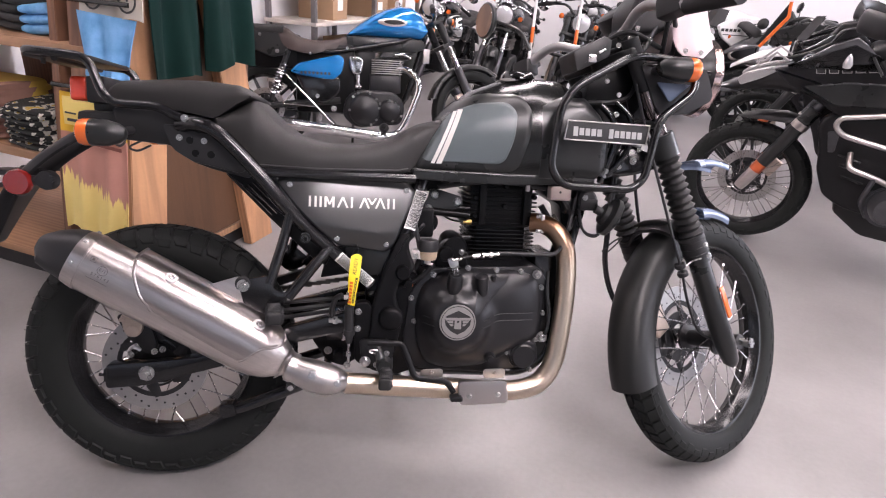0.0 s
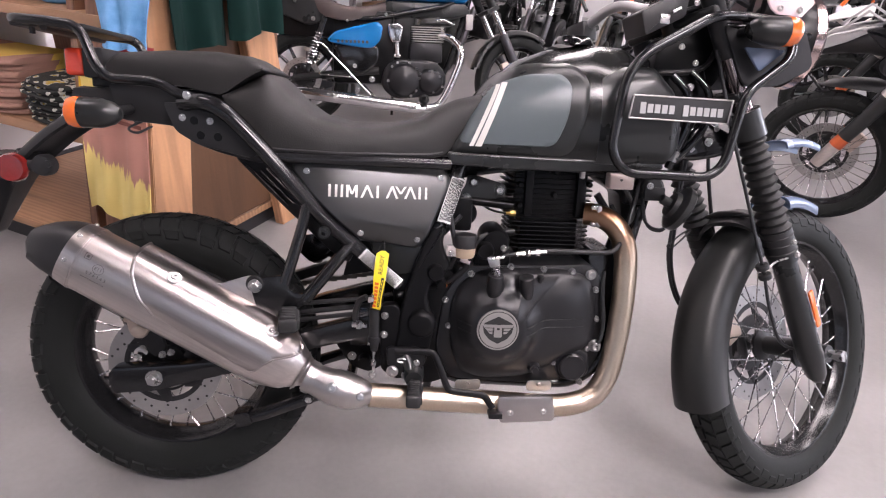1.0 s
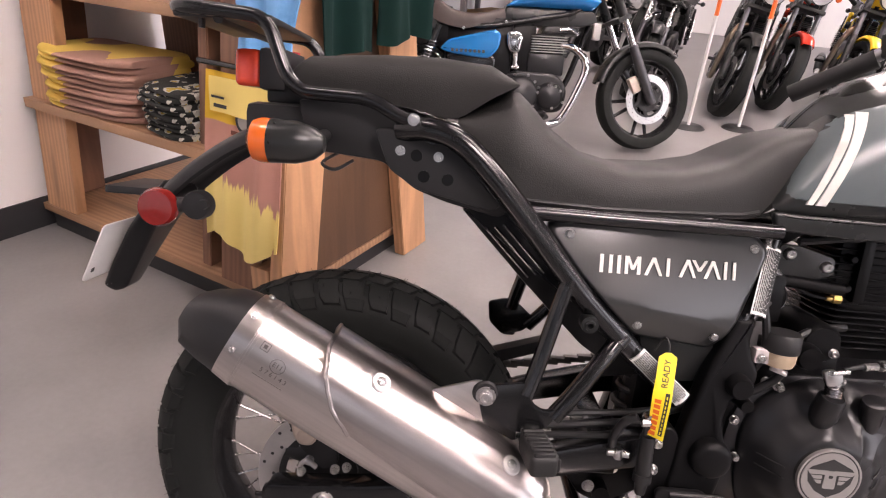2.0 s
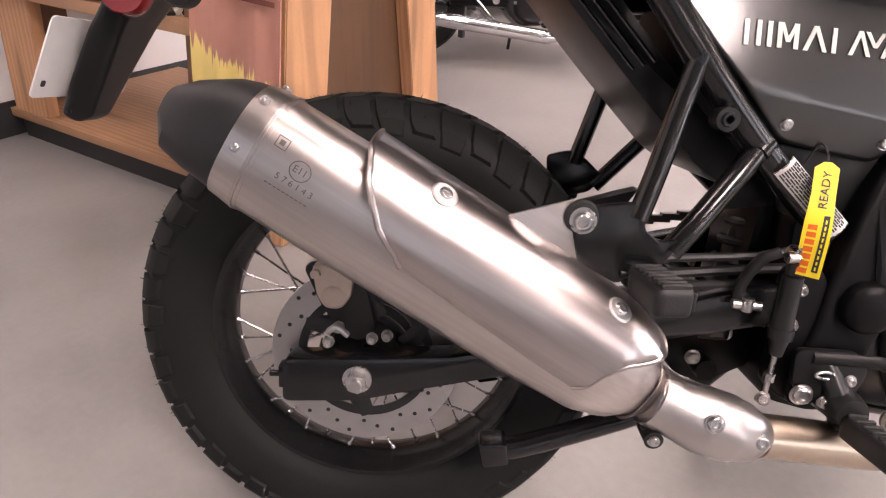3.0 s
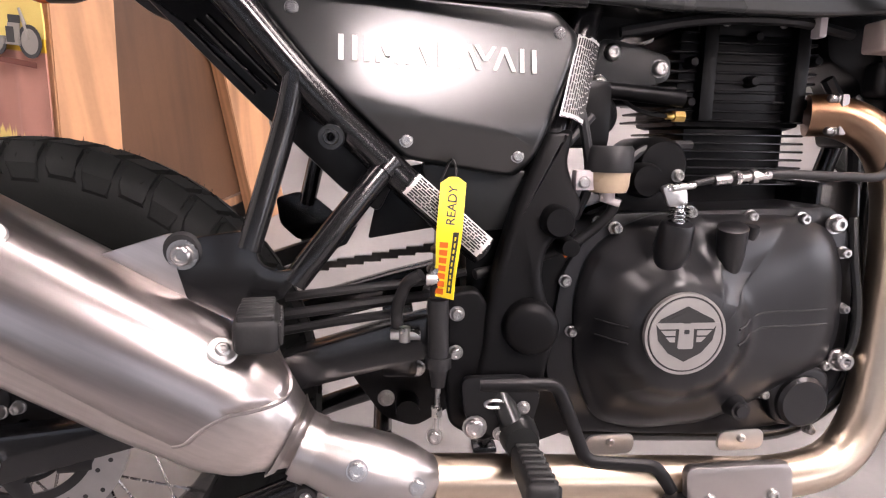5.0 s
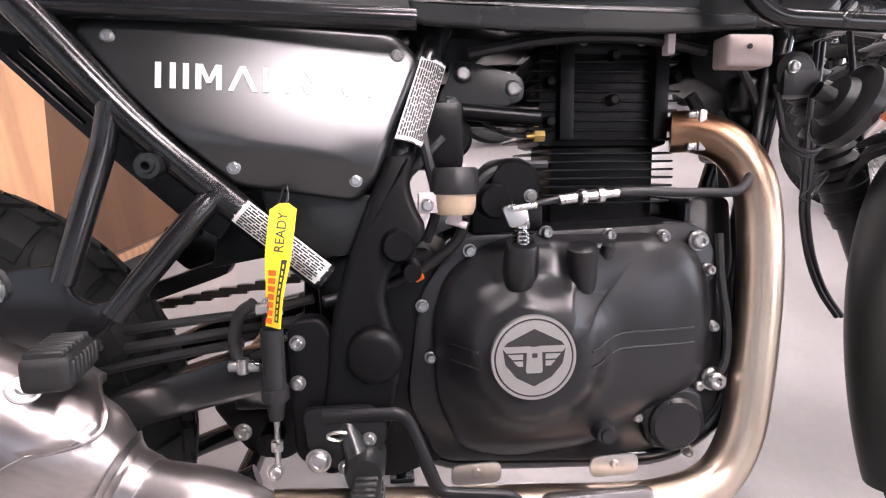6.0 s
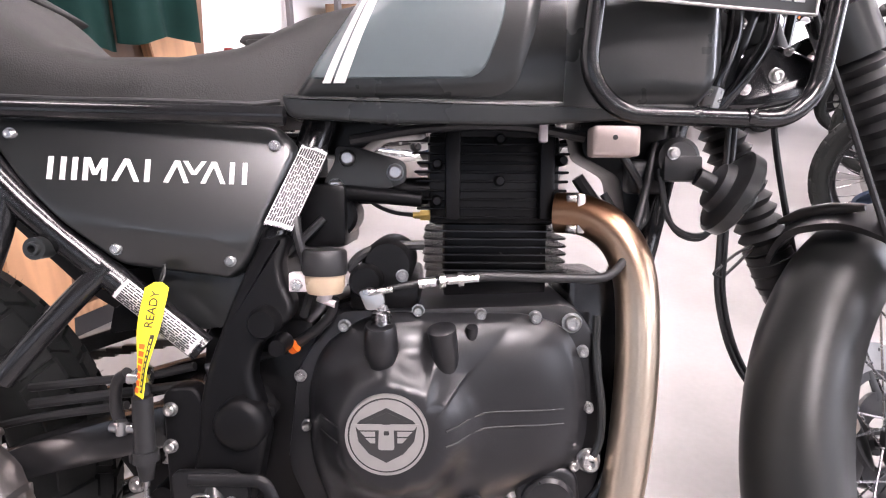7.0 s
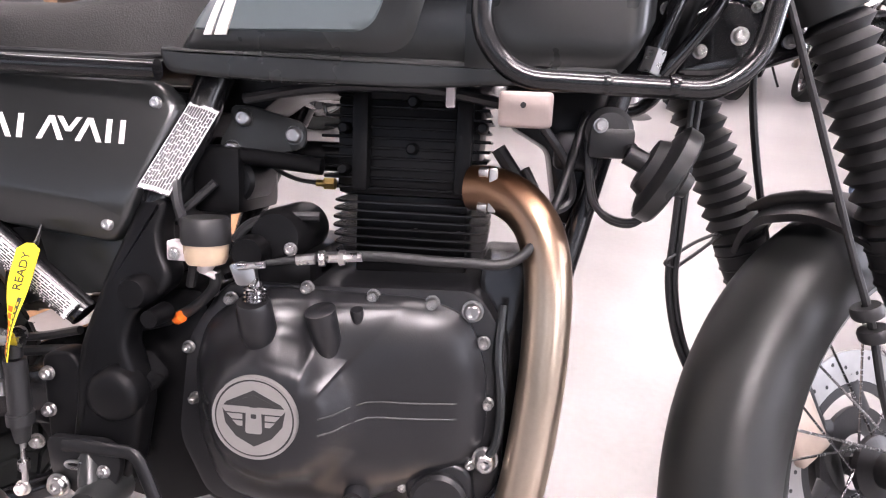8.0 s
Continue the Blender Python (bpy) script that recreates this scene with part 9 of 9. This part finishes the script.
part("lamp_tube", box(-0.15, 0.15, -0.42, 0.42, 0.0, 0.03, 0.008), TUBE, fill_lamp)
for x, y in ((2.0, 2.6), (2.0, 3.8), (2.0, 7.0), (4.6, 0.6), (4.6, 3.8), (4.6, 7.0), (8.8, 1.8), (7.2, 3.8), (7.2, 7.0)):
    copy_thing(lamp, ROOM @ pose(x, y, HH - 0.10))
# one more unseen fitting, added to brighten the floor on the right
copy_thing(lamp, ROOM @ pose(3.5, 0.2, HH - 0.10, 0, 0, 90))

# wall socket
sock = solid("wall_socket", box(0.0, 0.006, 0.805, 0.875, 0.545, 0.655, 0.003), WHITE_PAINT, "white plastic double wall socket on the wall", "socket", ROOM)
for z in (0.575, 0.615):
    for y in (0.826, 0.846):
        part("socket_slot", box(0.006, 0.0072, y, y + 0.006, z, z + 0.014, 0), INK, sock)

# ---------------------------------------------------------------- wooden display stand
stand = thing("display_stand", "wooden clothes display stand with slanted pine legs, full shelves", "display stand", ROOM)
XE = 1.32


def slant_board(x0, x1, ya, yb, w, z0, z1, material, name="leg", par=None):
    """A board in the plane of the stand's end, leaning from ya at the floor to yb at the top."""
    rings = [[(x0, y, z), (x1, y, z), (x1, y + w, z), (x0, y + w, z)] for y, z in ((ya, z0), (yb, z1))]
    bm = skin(rings, True, True)
    bmesh.ops.bevel(bm, geom=list(bm.edges), offset=0.003, segments=2, affect='EDGES')
    return part(name, bm, material, par or stand)


slant_board(XE - 0.045, XE, 0.02, 0.26, 0.165, 0.0, 1.55, PINE, "leg")
slant_board(XE - 0.045, XE, 0.715, 0.475, 0.165, 0.0, 1.55, PINE, "leg")
slant_board(XE - 0.060, XE - 0.046, 0.16, 0.30, 0.60, 0.12, 1.50, BROWN_PLY, "end_panel")
slant_board(0.05, 0.24, 0.085, 0.235, 0.04, 0.105, 1.5, PINE, "front_leg")
slant_board(0.05, 0.09, 0.10, 0.24, 0.20, 0.12, 1.5, WALNUT, "side_panel")
slant_board(0.93, 0.97, 0.09, 0.27, 0.56, 0.12, 1.5, WALNUT, "side_panel")
slant_board(1.05, 1.22, 0.06, 0.25, 0.03, 0.12, 1.5, WALNUT, "front_board")
part("base_shelf", box(0.02, XE - 0.06, 0.08, 0.80, 0.075, 0.105, 0.003), PINE_X, stand)
part("plinth", box(0.04, XE - 0.09, 0.10, 0.78, 0.0, 0.075, 0.0), BASE_BLACK, stand)
part("end_foot", box(XE - 0.12, XE - 0.047, 0.05, 0.16, 0.0, 0.22, 0.003), PINE, stand)
part("back_panel", box(0.05, 1.20, 0.715, 0.733, 0.521, 0.874, 0.002), WALNUT, stand)
part("middle_shelf", box(0.04, XE - 0.06, 0.10, 0.74, 0.485, 0.520, 0.003), PINE_X, stand)
part("upper_shelf", box(0.06, XE - 0.06, 0.16, 0.70, 0.875, 0.910, 0.003), PINE_X, stand)
part("top_shelf", box(0.06, XE - 0.06, 0.20, 0.66, 1.28, 1.315, 0.003), PINE_X, stand)
part("hanging_rail", rod((1.00, 0.12, 0.78), (1.30, 0.12, 0.78), 0.008, 10), TUBE_BLACK, stand)
part("hanging_rail", rod((1.05, 0.15, 1.06), (1.36, 0.15, 1.06), 0.008, 10), TUBE_BLACK, stand)
part("rail_peg", rod((XE, 0.50, 1.40), (XE + 0.16, 0.50, 1.41), 0.010, 10), TUBE_BLACK, stand)

YEL_CLOTH = two_tone("yellow_mauve_shirt", (0.72, 0.50, 0.10), (0.36, 0.20, 0.15), 2.2, 0.50, stretch=(1.6, 0.6, 0.6))
CAMO = two_tone("camouflage_cloth", (0.012, 0.013, 0.011), (0.50, 0.48, 0.42), 30.0, 0.57, third=(0.50, 0.34, 0.05))
GREEN = mat("dark_green_cloth", (0.0032, 0.0190, 0.0160), 0.9, 0, 0.25, 6, 0.4, 500, spec=0.15)
SKY_CLOTH = mat("sky_blue_cloth", (0.085, 0.30, 0.60), 0.9, 0, 0.16, 16, 0.4, 500, tint=(0.22, 0.45, 0.72), spec=0.15)
RED_CLOTH = mat("red_cloth", (0.42, 0.05, 0.05), 0.85, 0, 0.15, 7, 0.4, 500)
MAUVE = mat("mauve_cloth", (0.50, 0.245, 0.19), 0.9, 0, 0.12, 7, 0.4, 500)
LEMON = mat("lemon_cloth", (0.78, 0.60, 0.18), 0.9, 0, 0.10, 7, 0.4, 500)
BONE = mat("bone_cloth", (0.46, 0.42, 0.36), 0.9, 0, 0.1, 7, 0.4, 500)
CARD = mat("cardboard", (0.33, 0.21, 0.12), 0.8, 0, 0.1, 9, 0.2, 200)
DARK_CLOTH = mat("dark_cloth", (0.03, 0.03, 0.03), 0.9, 0, 0.2, 9, 0.4, 400)


def folded(w, d, h, seed):
    """A folded shirt: a soft slab with bulging folded front edges."""
    rnd = random.Random(seed)
    ph = [rnd.uniform(0, 6) for _ in range(4)]
    rings = []
    for i in range(15):
        x = -w / 2 + w * i / 14
        e = 1 - 0.25 * abs(2 * i / 14 - 1) ** 6
        ring = []
        for j in range(20):
            a = 2 * math.pi * j / 20
            cy, cz = math.cos(a), math.sin(a)
            y = d / 2 * math.copysign(abs(cy) ** 0.35, cy) * e + 0.004 * math.sin(9 * x / w + ph[0])
            z = h / 2 * math.copysign(abs(cz) ** 0.6, cz) * (1 + 0.25 * math.sin(7 * x / w + ph[1])) + 0.004 * math.sin(6 * x / w + ph[2]) * (1 if cy < 0 else 0.3)
            ring.append((x, y, z + h / 2))
        rings.append(ring)
    return skin(rings, True, True)


rnd = random.Random(4)
base_shirt = solid("folded_shirt", folded(0.50, 0.30, 0.020, 1), YEL_CLOTH, "folded yellow and mauve shirt in a stack on the shelf", "shirt", ROOM @ pose(0.41, 0.25, 0.522, 0, 0, 2), "folded shirts", angle=60)
for i in range(1, 10):
    copy_thing(base_shirt, ROOM @ pose(0.41 + rnd.uniform(-0.012, 0.012), 0.25 + rnd.uniform(-0.01, 0.01), 0.522 + 0.0195 * i, rnd.uniform(-1, 1), rnd.uniform(-1, 1), 2 + rnd.uniform(-2.5, 2.5)))
camo = solid("folded_shirt", folded(0.22, 0.30, 0.019, 6), CAMO, "folded camouflage shirt in a stack on the shelf", "shirt", ROOM @ pose(0.81, 0.25, 0.522, 0, 0, -3), "folded shirts", angle=60)
for i in range(1, 8):
    copy_thing(camo, ROOM @ pose(0.81 + rnd.uniform(-0.012, 0.012), 0.25 + rnd.uniform(-0.012, 0.012), 0.522 + 0.0185 * i, rnd.uniform(-1, 1), rnd.uniform(-2, 2), -3 + rnd.uniform(-5, 5)))
blk = solid("folded_shirt", folded(0.30, 0.30, 0.03, 8), DARK_CLOTH, "folded black shirt on the upper shelf", "shirt", ROOM @ pose(0.58, 0.40, 0.912), "folded shirts", angle=60)
for i in range(1, 4):
    copy_thing(blk, ROOM @ pose(0.58, 0.40, 0.912 + 0.03 * i, 0, 0, rnd.uniform(-4, 4)))
blu = solid("folded_shirt", folded(0.22, 0.28, 0.035, 9), SKY_CLOTH, "folded sky blue shirt on the upper shelf", "shirt", ROOM @ pose(0.82, 0.38, 0.912, 0, 0, 4), "folded shirts", angle=60)
for i in range(1, 3):
    copy_thing(blu, ROOM @ pose(0.82, 0.38, 0.912 + 0.034 * i, 0, 0, 4 + rnd.uniform(-4, 4)))
solid("paper_sign", moved(plate([(-0.09, -0.12), (0.09, -0.12), (0.09, 0.12), (-0.09, 0.12)], -0.001, 0.001, 0), Matrix.Rotation(radians(10), 4, 'Y')), LABEL, "white paper sheet leaning on the shelf", "sign", ROOM @ pose(0.80, 0.60, 0.645, -8, 0, 0))


def hanging(w, z0, z1, folds, depth, seed, wave=0.0, n=36, m=26, top_w=None):
    """A hanging cloth with soft vertical folds, two sided."""
    rnd_ = random.Random(seed)
    ph = [rnd_.uniform(0, 6.3) for _ in range(5)]
    outer, inner = [], []
    for j in range(m + 1):
        k = j / m
        ring, ring2 = [], []
        ww = (top_w or w) + (w - (top_w or w)) * min(1.0, k * 1.3)
        for i in range(n + 1):
            u = i / n - 0.5
            z = z1 + (z0 - z1) * k
            if k > 0.9:
                z += wave * math.sin(7 * u + ph[3]) * (k - 0.9) / 0.1
            y = depth * (0.35 + 0.65 * k) * math.sin(2 * math.pi * folds * u + ph[0] + 0.8 * math.sin(3 * k + ph[1])) + 0.4 * depth * math.sin(4.1 * math.pi * folds * u + ph[2]) * k
            ring.append((u * ww, y, z))
            ring2.append((u * ww, y + 0.004, z))
        outer.append(ring)
        inner.append(ring2)
    return shell(outer, inner)


tilt = pose(0, 0, 0, -9, 0, 0)
hs = solid("hanging_shirt", hanging(0.29, 0.0, 0.50, 2.3, 0.013, 3, 0.03), MAUVE, "mauve and lemon dip-dyed shirt hanging on the stand", "shirt", ROOM @ pose(1.165, 0.045, 0.265) @ tilt, "hanging shirts", angle=60)
# lemon hem with a ragged dyed edge
nt = MAUVE.node_tree
tcz, sx_, nz = nt.nodes.new("ShaderNodeTexCoord"), nt.nodes.new("ShaderNodeSeparateXYZ"), nt.nodes.new("ShaderNodeTexNoise")
mpz = nt.nodes.new("ShaderNodeMapping")
mpz.inputs["Scale"].default_value = (90, 90, 9)
nz.inputs["Detail"].default_value = 5.0
nz.inputs["Scale"].default_value = 1.0
nt.links.new(tcz.outputs["Object"], sx_.inputs[0])
nt.links.new(tcz.outputs["Object"], mpz.inputs["Vector"])
nt.links.new(mpz.outputs[0], nz.inputs["Vector"])
adz = nt.nodes.new("ShaderNodeMath")
adz.operation = 'MULTIPLY_ADD'
adz.inputs[1].default_value = 0.17
nt.links.new(nz.outputs["Fac"], adz.inputs[0])
slx = nt.nodes.new("ShaderNodeMath")
slx.operation = 'MULTIPLY_ADD'
slx.inputs[1].default_value = 0.35
nt.links.new(sx_.outputs["X"], slx.inputs[0])
nt.links.new(sx_.outputs["Z"], slx.inputs[2])
nt.links.new(slx.outputs[0], adz.inputs[2])
stp = nt.nodes.new("ShaderNodeMapRange")
stp.inputs["From Min"].default_value, stp.inputs["From Max"].default_value = 0.26, 0.275
nt.links.new(adz.outputs[0], stp.inputs["Value"])
mz = nt.nodes.new("ShaderNodeMix")
mz.data_type = 'RGBA'
bz = nt.nodes["Principled BSDF"]
mz.inputs["A"].default_value = (0.86, 0.68, 0.24, 1)
nt.links.new(bz.inputs["Base Color"].links[0].from_socket, mz.inputs["B"])
nt.links.new(stp.outputs[0], mz.inputs["Factor"])
nt.links.new(mz.outputs["Result"], bz.inputs["Base Color"])
# the print above: a yellow ground with a grey machine on a brown line
yel, mz2 = nt.nodes.new("ShaderNodeMapRange"), nt.nodes.new("ShaderNodeMix")
yel.inputs["From Min"].default_value, yel.inputs["From Max"].default_value = 0.362, 0.366
nt.links.new(sx_.outputs["Z"], yel.inputs["Value"])
mz2.data_type = 'RGBA'
mz2.inputs["B"].default_value = (0.72, 0.43, 0.03, 1)
nt.links.new(mz.outputs["Result"], mz2.inputs["A"])
nt.links.new(yel.outputs[0], mz2.inputs["Factor"])
nt.links.new(mz2.outputs["Result"], bz.inputs["Base Color"])
PRINT_GREY = mat("grey_print", (0.30, 0.28, 0.25), 0.8)
for x in (0.030, 0.135):
    part("print_wheel", lathe([(0.026, -0.0185), (0.034, -0.0185), (0.034, -0.0165), (0.026, -0.0165)], 24, (x, 0, 0.385), closed=True), INK, hs)
    part("print_hub", lathe([(0.0, -0.0180), (0.026, -0.0180), (0.026, -0.0165), (0, -0.0165)], 20, (x, 0, 0.385), closed=True), PRINT_GREY, hs)
part("print_body", merge(box(0.050, 0.108, -0.0185, -0.0165, 0.375, 0.425, 0), box(0.030, 0.075, -0.0185, -0.0165, 0.428, 0.440, 0), rod((0.112, -0.0175, 0.45), (0.133, -0.0175, 0.39), 0.004, 6)), PRINT_GREY, hs)
part("print_engine", merge(box(0.066, 0.090, -0.0192, -0.0180, 0.380, 0.412, 0), box(0.076, 0.112, -0.0192, -0.0180, 0.420, 0.436, 0)), INK, hs)
part("print_ground", plate([(-0.02, 0.340), (0.148, 0.332), (0.148, 0.344), (-0.02, 0.352)], -0.0185, -0.0168, 0), mat("brown_print", (0.16, 0.05, 0.035), 0.8), hs)
part("print_letter", merge(box(-0.09, -0.04, -0.0180, -0.0168, 0.405, 0.415, 0), box(-0.10, -0.05, -0.0180, -0.0168, 0.43, 0.436, 0)), INK, hs)
solid("hanging_shirt", hanging(0.28, 0.0, 0.095, 1.2, 0.006, 5), LEMON, "yellow printed shirt hanging on the stand", "shirt", ROOM @ pose(1.195, 0.090, 0.655) @ tilt, "hanging shirts", angle=60)
solid("hanging_shirt", hanging(0.19, 0.0, 0.20, 2.2, 0.012, 7, 0.010, top_w=0.25), SKY_CLOTH, "sky blue shirt hanging on the stand", "shirt", ROOM @ pose(1.252, 0.112, 0.826) @ pose(0, 0, 0, -9, 3, 0), "hanging shirts", angle=60)
solid("hanging_shirt", hanging(0.20, 0.0, 0.075, 1.6, 0.008, 8), RED_CLOTH, "red shirt hem below the blue one", "shirt", ROOM @ pose(1.262, 0.122, 0.770) @ tilt, "hanging shirts", angle=60)
bone = solid("hanging_shirt", hanging(0.25, 0.0, 0.40, 1.2, 0.008, 9, 0.01), BONE, "bone white shirt with a dark motorcycle print", "shirt", ROOM @ pose(1.28, 0.150, 1.01) @ tilt, "hanging shirts", angle=60)
pr = [lathe([(0.030, -0.013), (0.036, -0.013), (0.036, -0.011), (0.030, -0.011)], 20, (x, 0, 0.06), closed=True) for x in (-0.065, 0.075)]
pr += [box(-0.05, 0.05, -0.0135, -0.0115, 0.06, 0.085, 0), box(-0.02, 0.06, -0.0135, -0.0115, 0.09, 0.105, 0), rod((0.05, -0.0125, 0.105), (0.078, -0.0125, 0.06), 0.003, 6), rod((-0.065, -0.0125, 0.06), (-0.01, -0.0125, 0.10), 0.003, 6), rod((0.03, -0.0125, 0.13), (0.055, -0.0125, 0.10), 0.003, 6)]
part("shirt_print", merge(*pr), INK, bone)
solid("hanging_shirt", hanging(0.26, 0.0, 0.62, 1.5, 0.022, 12, 0.01, top_w=0.20), GREEN, "dark green shirt hanging on the stand's end", "shirt", ROOM @ pose(XE + 0.06, 0.325, 0.82, 0, 0, 90), "hanging shirts", angle=60)
solid("hanging_shirt", hanging(0.25, 0.0, 0.60, 1.3, 0.020, 15, 0.01, top_w=0.20), GREEN, "dark green shirt hanging on the stand's end", "shirt", ROOM @ pose(XE + 0.08, 0.570, 0.84, 0, 0, 90), "hanging shirts", angle=60)

# ---------------------------------------------------------------- shelving against the wall, with boxes
rackm = thing("wall_shelving", "grey metal shelving with boxes and folded clothes", "shelving", ROOM)
RACK = mat("grey_rack_metal", (0.16, 0.15, 0.15), 0.45, 0.5, 0.1, 9)
SHELF_W = mat("pale_shelf_board", (0.50, 0.45, 0.40), 0.6, 0, 0.08, 9)
for y in (2.7, 3.7, 4.7):
    for x in (0.06, 0.46):
        part("upright", box(x - 0.018, x + 0.018, y - 0.018, y + 0.018, 0, 1.9, 0.002), RACK, rackm)
for z in (0.35, 0.80, 1.12, 1.55):
    part("shelf", box(0.03, 0.49, 2.68, 4.72, z, z + 0.028, 0.003), SHELF_W, rackm)
for i, (y, z, w, h) in enumerate(((3.15, 0.828, 0.28, 0.20), (3.9, 0.828, 0.34, 0.17), (4.35, 0.828, 0.30, 0.22), (2.95, 0.378, 0.36, 0.26), (3.6, 0.378, 0.4, 0.28))):
    bx = solid("cardboard_box", box(-0.15, 0.15, -w / 2, w / 2, 0, h, 0.004), CARD, "brown cardboard box on the wall shelving", "box", ROOM @ pose(0.27, y, z, 0, 0, rnd.uniform(-6, 6)), "boxes")
    part("box_label", box(0.150, 0.1512, -0.05, 0.05, h * 0.35, h * 0.75, 0), LABEL, bx)
hat = solid("folded_shirt", folded(0.24, 0.26, 0.04, 21), BROWN_SEAT, "folded brown shirt on the wall shelving", "shirt", ROOM @ pose(0.27, 3.35, 1.150), "folded shirts", angle=60)
for y, z in ((3.35, 1.19), (3.75, 1.150), (3.75, 1.19), (4.2, 1.15), (2.95, 1.15)):
    copy_thing(hat, ROOM @ pose(0.27, y, z, 0, 0, rnd.uniform(-5, 5)))
